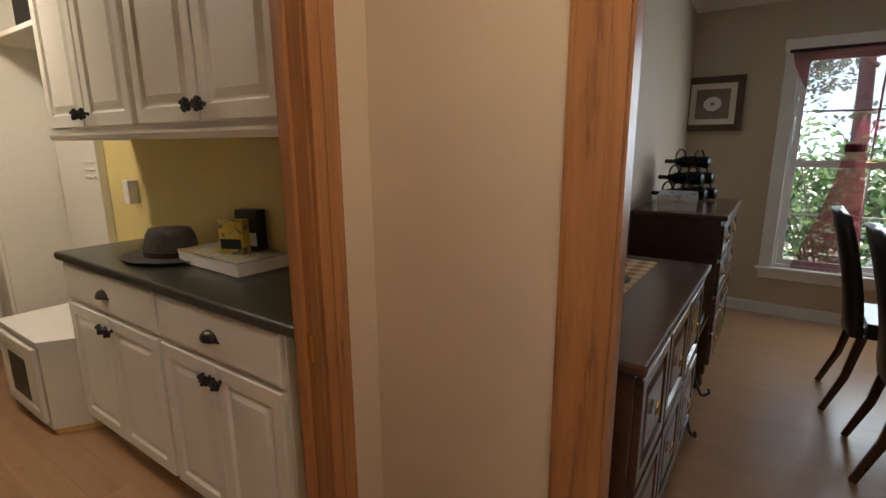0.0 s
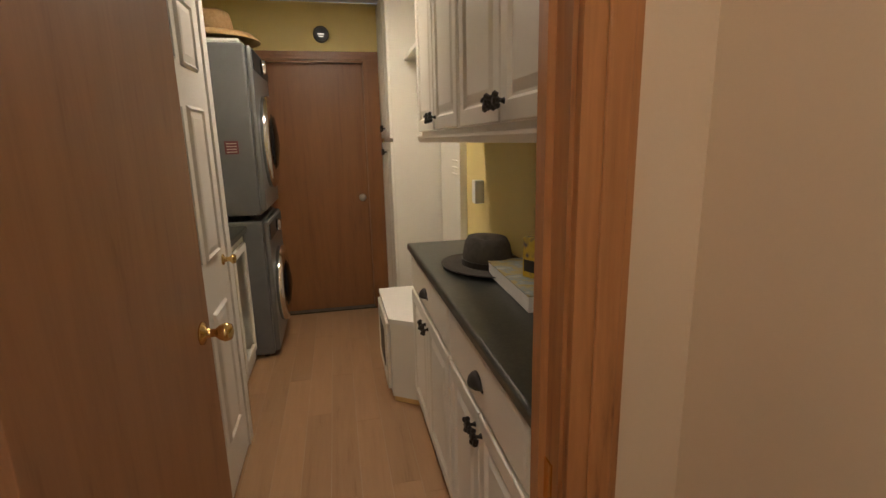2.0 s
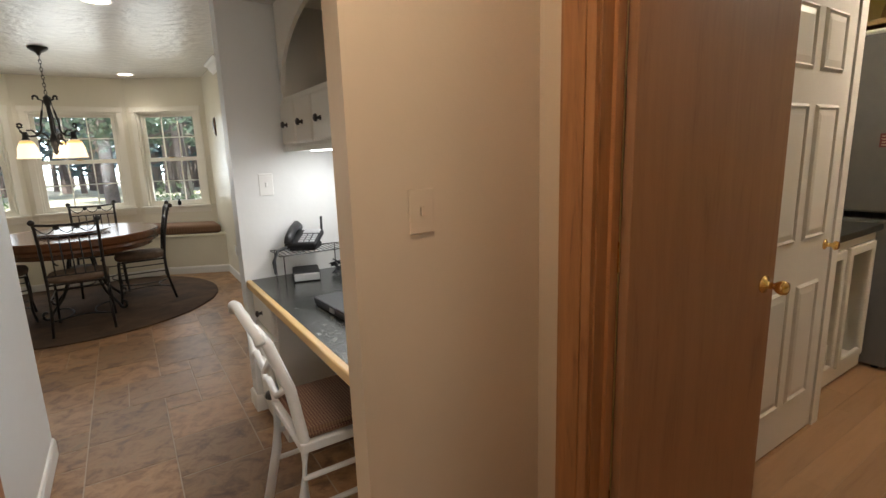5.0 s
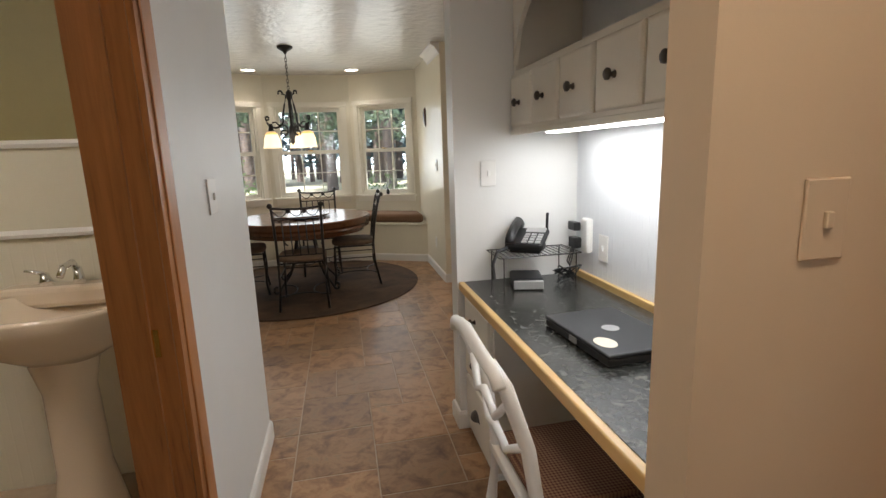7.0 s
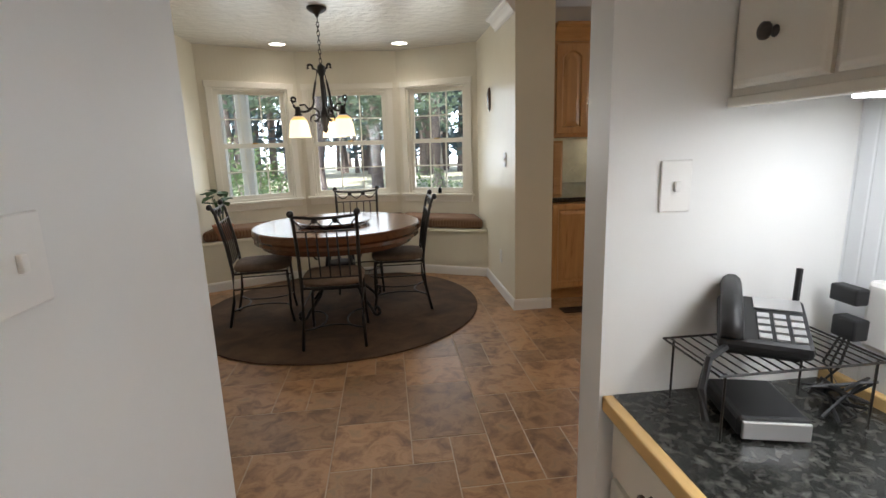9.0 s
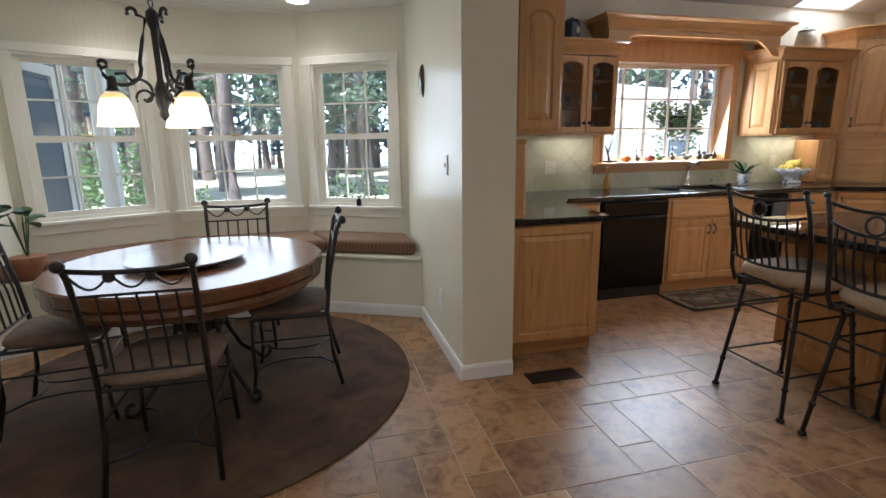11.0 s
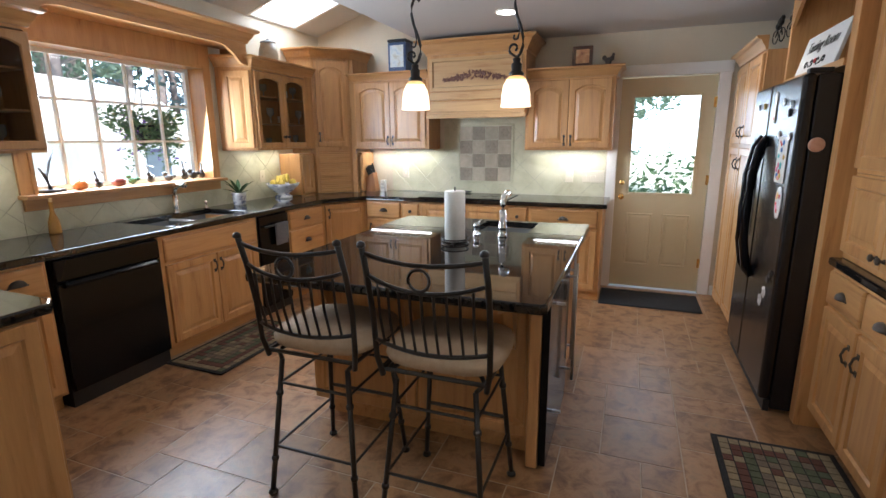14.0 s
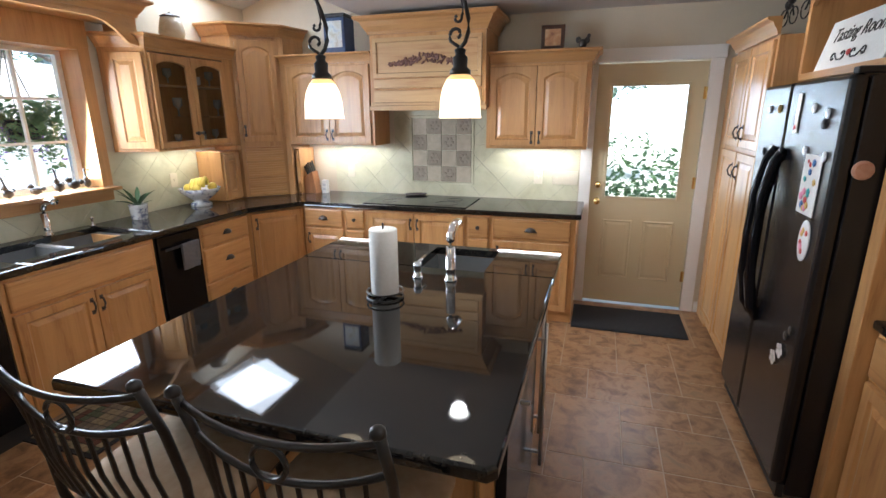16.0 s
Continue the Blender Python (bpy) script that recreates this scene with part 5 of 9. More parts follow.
# cyclist figures and other ornaments on cabinet tops
for k, (x, y) in enumerate(((-4.95, -1.80), (-4.68, -1.78))):
    th = thing("bicycle_ornament", pose(x, y, 2.131, 0, 0, 8), "small black metal bicycle ornament on the pantry cabinet", "ornament", "bicycle ornaments")
    for dx in (-0.055, 0.055):
        part("wheel", tube([(dx + 0.045 * math.cos(a * math.pi / 8), 0, 0.048 + 0.045 * math.sin(a * math.pi / 8)) for a in range(16)], 0.004, 6, closed=True), IRON, th)
    part("frame", tube([(-0.055, 0, 0.048), (-0.02, 0, 0.10), (0.03, 0, 0.10), (0.055, 0, 0.048)], 0.005, 6), IRON, th)
    bm = bmesh.new()
    for cx, cz, r in ((-0.02, 0.115, 0.028), (0.01, 0.14, 0.03), (0.035, 0.16, 0.02)):
        bmesh.ops.create_icosphere(bm, subdivisions=2, radius=r, matrix=Matrix.Translation((cx, 0, cz)) @ Matrix.Diagonal((1, 0.7, 1, 1)))
    part("barrel", bm, IRON, th)


def canister(m, r, h, mat, label, cat="canister"):
    th = thing(cat.replace(" ", "_"), m, label, cat)
    jar = cat == "ginger jar"
    rows = [(r * 0.75, 0), (r * 0.95, 0.02), (r * 1.12, h * 0.28), (r * 1.0, h * 0.55), (r * 0.8, h * 0.82)] if jar else [(r * 0.9, 0), (r, 0.01), (r, h * 0.75), (r * 0.8, h * 0.82)]
    part("body", spin(rows, 18 if jar else 8), mat, th, smooth=jar)
    lid = part("lid", spin([(r * 0.84, h * 0.82), (r * 0.9, h * 0.85), (r * 0.5, h * 0.93), (r * 0.1, h * 0.95)], 8), PEWTER, th)
    part("finial", spin([(0.006, h * 0.95), (0.014, h * 0.98), (0.004, h * 1.02)], 8), PEWTER, lid)
    return th


c = canister(pose(-4.66, -6.0, 2.205, 0, 0, 20), 0.085, 0.21, mottled("ivory_crackle", [(0.45, 0.36, 0.24), (0.6, 0.52, 0.38)], 14, 0.3, relief=0.05), "cream ceramic jar with a dark lid on a cabinet", "ginger jar")
c = canister(pose(-2.14, -6.02, 2.20, 0, 0, 22), 0.075, 0.20, mottled("navy_tin", [(0.012, 0.012, 0.03), (0.03, 0.025, 0.05)], 10, 0.35, relief=0), "dark blue canister with an oval label on a cabinet", "canister")
part("badge", spin([(0.028, 0), (0.028, 0.003)], 16, Matrix.Translation((0.0, 0.072, 0.09)) @ Matrix.Rotation(radians(-90), 4, "X") @ Matrix.Diagonal((0.7, 1, 1, 1))), PLATE, c, "pale oval badge")
th = thing("tin_box", on_west(-5.02, -5.50, 2.166), "tall blue printed tin on the wall cabinet", "tin box")
part("body", boxes((-0.10, -0.09, 0.0, 0.10, 0.09, 0.28), bev=0.008), mottled("blue_tin", [(0.03, 0.06, 0.14), (0.06, 0.09, 0.18)], 12, 0.35, relief=0), th)
part("picture", boxes((-0.075, -0.094, 0.04, 0.075, -0.09, 0.25)), mottled("pale_print", [(0.35, 0.42, 0.5), (0.6, 0.62, 0.6), (0.45, 0.4, 0.3)], 14, 0.5, relief=0), th, "pale blue printed picture")
part("lid", boxes((-0.104, -0.094, 0.281, 0.104, 0.094, 0.31), bev=0.008), BLACKM, th)
th = thing("small_picture", on_west(-3.20, -5.55, 2.117), "small brown framed picture standing on the cabinet", "picture")
part("frame", boxes((-0.09, 0, 0.01, 0.09, 0.015, 0.19), bev=0.004), DARKW, th)
part("print", boxes((-0.06, -0.003, 0.04, 0.06, 0.0, 0.16)), mottled("sunset_print", [(0.20, 0.06, 0.03), (0.5, 0.24, 0.10), (0.6, 0.42, 0.25)], 12, 0.5, relief=0), th)
part("stand", boxes((-0.07, -0.02, 0.0, -0.05, 0.06, 0.012), (0.05, -0.02, 0.0, 0.07, 0.06, 0.012)), IRON, th)
bm = bmesh.new()
for cx, cz, r in ((0, 0.035, 0.03), (0.03, 0.06, 0.02), (0.04, 0.09, 0.014), (-0.035, 0.065, 0.02)):
    bmesh.ops.create_icosphere(bm, subdivisions=2, radius=r, matrix=Matrix.Translation((cx, 0, cz)) @ Matrix.Diagonal((1, 0.6, 1.2, 1)))
box(bm, -0.025, -0.02, 0, 0.025, 0.02, 0.01)
t = part("rooster_ornament", bm, PEWTER, smooth=True)
t.matrix_basis = on_west(-2.97, -5.5, 2.118)
tagged(t, "small dark rooster ornament on the cabinet", "ornament")

# pendants
def pendant(m):
    th = thing("pendant_lamp", m, "wrought-iron scroll pendant lamp with a lit frosted glass shade", "pendant lamp", "island pendants")
    part("rod", tube([(0, 0, 2.438), (0, 0, 2.19)], 0.006), IRON, th)
    part("canopy", spin([(0.06, 2.438), (0.06, 2.43), (0.02, 2.405)], 16), IRON, th)
    s = arc(0.014, 2.172, 0.014, -60, 170, 9) + [(-0.012, 0, 2.14), (-0.015, 0, 2.10), (-0.004, 0, 2.05), (0.016, 0, 2.0), (0.030, 0, 1.95), (0.030, 0, 1.91), (0.018, 0, 1.878), (0.0, 0, 1.86)]
    part("scroll", tube(s, 0.0075, 8), IRON, th, smooth=True)
    part("scroll", tube([(0.0, 0, 2.04), (0.010, 0, 1.99), (0.008, 0, 1.965)] + arc(-0.010, 1.955, 0.016, 20, -250, 10, 0, 0.007), 0.005, 6), IRON, th, smooth=True)
    part("scroll", tube([(0.0, 0, 1.862), (-0.022, 0, 1.875)] + arc(-0.014, 1.902, 0.028, 220, -60, 12, 0, 0.010), 0.006, 6), IRON, th, smooth=True)
    part("cap", spin([(0.012, 1.86), (0.02, 1.855), (0.016, 1.84), (0.026, 1.83), (0.024, 1.80), (0.036, 1.79), (0.036, 1.775)], 16), IRON, th, smooth=True)
    sh = part("shade", spin([(0.03, 1.775), (0.048, 1.757), (0.062, 1.73), (0.070, 1.69), (0.072, 1.645), (0.075, 1.632), (0.071, 1.632), (0.068, 1.65)], 24), SHADE, th, "glowing cream glass bell", True)
    sh.visible_shadow = False
    part("collar", spin([(0.031, 1.777), (0.0415, 1.7665), (0.0495, 1.7585)], 20), AMBER, th, "amber glass neck", True)
    return th


for y in (-3.80, -3.265):
    p = pendant(pose(-3.10, y, 0, 0, 0, 100)) if y == -3.80 else copy_thing(p, pose(-3.10, y, 0, 0, 0, 80))
    lamp("pendant_bulb", "POINT", pose(-3.10, y, 1.70), 7, WARM, 0.05)


def recessed(x, y, z=2.44):
    th = thing("recessed_lamp", pose(x, y, z), "round white recessed ceiling lamp, lit", "ceiling lamp", "recessed lamps")
    part("ring", tube([(0.085 * math.cos(a * math.pi / 12), 0.085 * math.sin(a * math.pi / 12), -0.004) for a in range(24)], 0.008, 6, closed=True), WHITE, th)
    part("lens", spin([(0.08, -0.003), (0.08, -0.006)], 24), BULB, th)
    return th


for x, y in ((-4.62, -3.69), (-4.6, -2.2), (-2.0, -2.2), (0.11, -6.1), (1.35, -6.1), (0.3, -3.0)):
    recessed(x, y)

# garden door
th = tagged(new("door_1"), "beige half-glazed garden door with two lower panels", "door", "", "structure")
th.matrix_basis = on_west(-2.845, -5.80)
part("jamb", boxes((-0.003, -0.03, 0.0, 0.0, 0.05, 2.035)), WHITE, th)
bm = boxes((0.0, 0, 0.012, 0.11, 0.042, 2.03), (0.695, 0, 0.012, 0.81, 0.042, 2.03), (0.11, 0, 1.88, 0.695, 0.042, 2.03), (0.11, 0, 0.012, 0.695, 0.042, 0.94))
dr = part("door_leaf", bm, DOORC, th)
part("glass_frame", boxes((0.10, -0.012, 0.94, 0.125, 0, 1.88), (0.68, -0.012, 0.94, 0.705, 0, 1.88), (0.125, -0.012, 1.855, 0.68, 0, 1.88), (0.125, -0.012, 0.94, 0.68, 0, 0.965), bev=0.004), DOORC, dr)
pn_ = part("pane", boxes((0.11, 0.018, 0.95, 0.695, 0.024, 1.87)), PANE, dr)
pn_.visible_shadow = False
for x0, x1 in ((0.12, 0.36), (0.45, 0.69)):
    part("panel", stitch(bmesh.new(), [rim(x0, x1, 0.24, 0.76, -0.0), rim(x0 + 0.008, x1 - 0.008, 0.248, 0.752, -0.009), rim(x0 + 0.02, x1 - 0.02, 0.26, 0.74, -0.002), rim(x0 + 0.045, x1 - 0.045, 0.285, 0.715, -0.008)]), DOORC, dr)
for z, r in ((1.06, 0.024), (0.92, 0.028)):
    part("door_knob", spin([(r, 0), (r, 0.006), (0.011, 0.01), (0.011, 0.03), (r * 0.9, 0.038), (r, 0.055), (r * 0.6, 0.065)], 16, Matrix.Translation((0.06, 0, z)) @ Matrix.Rotation(radians(90), 4, "X")), BRASS, dr, "brass knob", True)
for z in (0.25, 1.05, 1.75):
    part("hinge", boxes((0.79, -0.012, z, 0.815, 0.0, z + 0.09)), BRASS, dr)
part("casing", boxes((-0.095, -0.048, 0, -0.003, -0.030, 2.04), (0.813, -0.048, 0, 0.905, -0.030, 2.04), (-0.105, -0.052, 2.041, 0.915, -0.030, 2.14), bev=0.003), WHITE, th)

# splash, tile panel, outlets, cooktop
def clip_half(poly, axis, limit, keep_less):
    out = []
    for a, b in zip(poly, poly[1:] + poly[:1]):
        ina, inb = (a[axis] <= limit) == keep_less, (b[axis] <= limit) == keep_less
        if ina:
            out.append(a)
        if ina != inb:
            f = (limit - a[axis]) / (b[axis] - a[axis])
            out.append(tuple(p + f * (q - p) for p, q in zip(a, b)))
    return out


def splash(name, side, u0, z0, u1, z1, pitch=0.305):
    """Backsplash of stone tiles laid on the diagonal, cut to a rectangle of the wall."""
    if side == "west":
        ob = setting(name, boxes((-5.769, u0, z0, -5.767, u1, z1)), SPLASHG, "mottled green stone tile backsplash", "backsplash")
    else:
        ob = setting(name, boxes((u0, -6.199, z0, u1, -6.197, z1)), SPLASHG, "mottled green stone tile backsplash", "backsplash")
    h, g = pitch / 2, 0.0022
    for i in range(int((u0 + 7) / h) - 2, int((u1 + 7) / h) + 3):
        for k in range(int(z0 / h) - 2, int(z1 / h) + 3):
            if (i + k) % 2:
                continue
            cu, cz = -7 + i * h, k * h
            poly = [(cu - h + g, cz), (cu, cz - h + g), (cu + h - g, cz), (cu, cz + h - g)]
            for axis, limit, less in ((0, u0, False), (0, u1, True), (1, z0, False), (1, z1, True)):
                poly = clip_half(poly, axis, limit, less) if poly else poly
            if len(poly) < 3:
                continue
            if side == "west":
                rows = [[(x, u, z) for u, z in poly] for x in (-5.767, -5.764)]
            else:
                rows = [[(u, y, z) for u, z in poly] for y in (-6.197, -6.194)]
            part("tile", stitch(bmesh.new(), rows), SPLASH, ob)


SPLASHG = mottled("splash_grout", [(0.40, 0.38, 0.28), (0.48, 0.45, 0.34)], 12, 0.7, relief=0)
splash("wall_splash_west", "west", -5.28, 0.914, -2.95, 1.384)
splash("wall_splash_cooktop", "west", -4.64, 1.386, -3.70, 1.70)
splash("wall_splash_corner", "south", -4.93, 0.914, -4.03, 1.40)
splash("wall_splash_east", "south", -2.51, 0.914, -1.17, 1.42)
splash("wall_splash_sink", "south", -4.028, 0.914, -2.512, 1.06)
th = thing("tile_panel", on_west(-4.48, -5.763, 1.02), "framed stone mosaic panel of plain and carved tiles", "tile panel")
part("frame", boxes((0, -0.012, 0, 0.61, 0, 0.02), (0, -0.012, 0.60, 0.61, 0, 0.62), (0, -0.012, 0.02, 0.02, 0, 0.60), (0.59, -0.012, 0.02, 0.61, 0, 0.60), bev=0.003), SPLASH, th)
TA = mottled("pale_travertine", [(0.42, 0.36, 0.26), (0.55, 0.47, 0.35)], 12, 0.6, 0.08)
TB = mottled("carved_slate", [(0.29, 0.24, 0.175), (0.38, 0.32, 0.24)], 16, 0.7, 0.1)
for i in range(4):
    for k in range(4):
        x, z = 0.025 + 0.1405 * i, 0.025 + 0.143 * k
        t = part("tile", boxes((x, -0.008, z, x + 0.136, 0, z + 0.138), bev=0.002), TB if (i + k) % 2 == 0 else TA, th)
        if (i + k) % 2 == 0:
            bm = bmesh.new()
            for a in range(6):
                c0 = Matrix.Translation((x + 0.068 + 0.035 * math.cos(a * 1.05), -0.009, z + 0.069 + 0.035 * math.sin(a * 1.05)))
                bmesh.ops.create_icosphere(bm, subdivisions=1, radius=0.018, matrix=c0 @ Matrix.Diagonal((1, 0.25, 1, 1)))
            part("carving", bm, TB, t)


def outlet(m, w=0.075, h=0.118, toggles=1, mat=None, rocker=True):
    th = thing("wall_plate", m, "ivory switch plate on the wall" if mat is None else "white switch plate on the wall", "switch plate")
    part("plate", boxes((-w / 2, -0.006, -h / 2, w / 2, 0, h / 2), bev=0.003), mat or PLATE, th)
    for i in range(toggles):
        x = (i - (toggles - 1) / 2) * 0.046
        part("toggle", boxes((x - 0.006, -0.014, -0.012, x + 0.006, -0.006, 0.012), bev=0.002), mat or PLATE, th)
    return th


outlet(on_west(-5.11, -5.763, 1.12))
outlet(on_west(-3.29, -5.763, 1.11))
outlet(on_west(-3.06, -5.763, 1.11), 0.21, 0.118, 4)
outlet(on_south(-4.65, -6.193, 1.13))
outlet(on_south(-2.07, -6.193, 1.13), 0.12, 0.118, 2)
th = thing("cooktop", pose(-5.42, -4.25, 0.913), "black glass cooktop in the granite counter", "cooktop")
part("glass", boxes((-0.25, -0.46, 0, 0.25, 0.46, 0.006), bev=0.002), BLACK, th)
for x, y, r in ((-0.1, -0.27, 0.09), (0.1, -0.27, 0.07), (-0.1, 0.27, 0.07), (0.1, 0.25, 0.10)):
    part("burner", tube([(x + r * math.cos(a * math.pi / 12), y + r * math.sin(a * math.pi / 12), 0.0062) for a in range(24)], 0.0015, 4, closed=True), PEWTER, th)
th = thing("spoon_rest", pose(-5.66, -4.40, 0.922, 0, 0, 20), "dark oval spoon rest on the cooktop", "spoon rest")
part("dish", spin([(0.02, 0), (0.05, 0.004), (0.06, 0.014), (0.054, 0.012), (0.02, 0.004)], 16, Matrix.Diagonal((1, 1.8, 1, 1))), PEWTER, th, smooth=True)
th = thing("knife_block", on_west(-5.455, -5.60, 0.913), "wooden block full of black-handled knives", "knife block")
part("block", prism([(-0.06, 0), (0.06, 0), (0.03, 0.21), (-0.10, 0.14)], -0.05, 0.05, m=Matrix.Rotation(radians(90), 4, "X") @ Matrix.Identity(4)), OAK, th)
for i in range(3):
    for k in range(3):
        part("knife_handle", tube([(-0.07 + 0.045 * i, -0.03 + 0.03 * k, 0.15 + 0.02 * i), (-0.105 + 0.045 * i, -0.03 + 0.03 * k, 0.24 + 0.02 * i + 0.015 * k)], 0.009, 6), BLACKM, th)
th = thing("salt_canister", on_west(-5.33, -5.62, 0.913), "small white printed canister on the counter", "canister")
part("body", spin([(0.035, 0), (0.036, 0.005), (0.036, 0.12), (0.03, 0.126)], 4, Matrix.Rotation(radians(45), 4, "Z")), PLATEW, th)
part("print", boxes((-0.016, -0.0275, 0.03, 0.016, -0.0255, 0.05), (-0.016, -0.0275, 0.07, 0.016, -0.0255, 0.09)), SILVER, th)

# fruit bowl
CHINA = mottled("blue_white_china", [(0.68, 0.68, 0.68), (0.72, 0.72, 0.72), (0.12, 0.14, 0.24)], 22, 0.15, relief=0, detail=2)
th = thing("fruit_bowl", pose(-4.72, -6.0, 0.913), "blue and white china footed bowl on the counter", "bowl")
part("bowl", spin([(0.085, 0), (0.085, 0.02), (0.05, 0.04), (0.10, 0.075), (0.15, 0.12), (0.165, 0.15), (0.158, 0.15), (0.14, 0.12), (0.05, 0.06)], 28), CHINA, th, smooth=True)
BANANA = mottled("banana_skin", [(0.62, 0.45, 0.05), (0.75, 0.58, 0.10)], 8, 0.5, relief=0)
for i in range(4):
    a = [(0.12 * math.cos(radians(s)), 0.03 * i - 0.045, 0.135 + 0.075 * math.sin(radians(s)) + 0.006 * i) for s in range(15, 166, 15)]
    bm = tube([a[0]] + a + [a[-1]], 0.017, 8)
    t = part("banana", bm, BANANA, smooth=True)
    t.matrix_basis = pose(-4.72, -6.0, 0.913, 0, 0, 35)
    tagged(t, "yellow banana in the china bowl", "banana", "fruit in the bowl")
for i, (x, y, z) in enumerate(((-0.09, 0.05, 0.15), (0.10, 0.06, 0.15), (0.02, -0.10, 0.145))):
    bm = bmesh.new()
    bmesh.ops.create_uvsphere(bm, u_segments=16, v_segments=10, radius=0.037)
    t = part("lemon", bm, BANANA, smooth=True)
    t.matrix_basis = pose(-4.72 + x, -6.0 + y, 0.913 + z)
    tagged(t, "round yellow fruit in the china bowl", "fruit", "fruit in the bowl")

LEAF = mottled("dark_green_leaf", [(0.02, 0.06, 0.015), (0.05, 0.11, 0.03)], 14, 0.5, relief=0)


def leaf_blade(bm, root, tip, width, droop=0.2, n=5):
    root, tip = Vector(root), Vector(tip)
    side = (tip - root).cross(Vector((0, 0, 1)))
    side = side.normalized() if side.length > 1e-4 else Vector((1, 0, 0))
    last = None
    for i in range(n + 1):
        f = i / n
        p = root.lerp(tip, f) + Vector((0, 0, droop * (tip - root).length * f * (1 - f) * 2))
        w = width * math.sin(math.pi * min(0.97, 0.08 + 0.9 * f)) / 2
        row = [bm.verts.new(p - side * w), bm.verts.new(p + Vector((0, 0, -w * 0.3))), bm.verts.new(p + side * w)]
        if last:
            for k in (0, 1):
                bm.faces.new((last[k], last[k + 1], row[k + 1], row[k]))
        last = row


th = thing("potted_plant", pose(-4.13, -6.02, 0.913), "small potted plant in a blue and white china pot", "potted plant")
part("pot", spin([(0.05, 0), (0.055, 0.01), (0.062, 0.10), (0.066, 0.11), (0.058, 0.11), (0.054, 0.09)], 20), CHINA, th, smooth=True)
rnd = random.Random(5)
for i in range(16):
    a, l = rnd.uniform(0, 6.28), rnd.uniform(0.08, 0.17)
    bm = bmesh.new()
    leaf_blade(bm, (0, 0, 0.09), (l * math.cos(a), l * math.sin(a), 0.09 + rnd.uniform(0.02, 0.16)), 0.035)
    part("leaf", bm, LEAF, th)

# figurines along the kitchen sill
rnd = random.Random(21)
SILL = [(-2.72, "driftwood", IRON), (-2.88, "pumpkin", mottled("orange_glaze", [(0.45, 0.12, 0.02), (0.55, 0.2, 0.04)], 10, 0.3, relief=0)), (-3.0, "bird", PEWTER), (-3.16, "apple", mottled("dark_red_glaze", [(0.16, 0.03, 0.025), (0.24, 0.06, 0.04)], 12, 0.3, relief=0)), (-3.3, "frog", mottled("green_glaze", [(0.04, 0.10, 0.03), (0.08, 0.16, 0.06)], 20, 0.3, relief=0)), (-3.45, "bird", PEWTER), (-3.6, "frog", PEWTER), (-3.72, "bird", PEWTER), (-3.86, "turtle", IRON), (-3.95, "bird", PEWTER)]
for x, kind, mat in SILL:
    bm = bmesh.new()
    if kind in ("pumpkin", "apple"):
        spin([(0.008, 0), (0.028, 0.006), (0.034, 0.024), (0.026, 0.044), (0.006, 0.042), (0.004, 0.055)], 12, None, bm)
    elif kind == "driftwood":
        tube([(0, 0, 0), (0.02, 0, 0.07), (-0.01, 0, 0.13), (-0.05, 0, 0.19)], 0.012, 6, bm, taper=0.005)
        tube([(0.02, 0, 0.07), (0.05, 0, 0.11)], 0.008, 6, bm, taper=0.003)
        box(bm, -0.05, -0.03, 0, 0.05, 0.03, 0.012)
    else:
        s = rnd.uniform(0.85, 1.25)
        for cx, cz, r in ((0, 0.022, 0.022), (0.018, 0.045, 0.014), (-0.028, 0.03, 0.012)):
            bmesh.ops.create_icosphere(bm, subdivisions=1, radius=r * s, matrix=Matrix.Translation((cx * s, 0, cz * s)) @ Matrix.Diagonal((1.2, 0.8, 1, 1)))
        if kind == "bird":
            tube([(0, 0, 0.02), (0.03, 0, 0.09 * s)], 0.005, 5, bm)
            leaf_blade(bm, (0.03, 0, 0.085 * s), (-0.03, 0.01, 0.075 * s), 0.03)
    t = part(kind + "_figurine", bm, mat, smooth=True)
    t.matrix_basis = pose(x, -6.2 + rnd.uniform(-0.05, 0.03), 1.161, 0, 0, rnd.uniform(-50, 50)) @ Matrix.Diagonal((1.45, 1.45, 1.45, 1))
    tagged(t, "small %s ornament on the wooden window sill" % kind, "figurine", "sill figurines")
th = thing("oil_bottle", pose(-2.62, -6.10, 0.913), "amber glass bottle with a slim neck on the counter", "bottle")
part("bottle", spin([(0.034, 0), (0.036, 0.01), (0.03, 0.08), (0.014, 0.13), (0.011, 0.19), (0.015, 0.2)], 16), mottled("amber_glass", [(0.35, 0.16, 0.03), (0.45, 0.24, 0.06)], 6, 0.1, relief=0), th, smooth=True)
part("cork", spin([(0.010, 0.2), (0.011, 0.222)], 10), EDGEW, th)

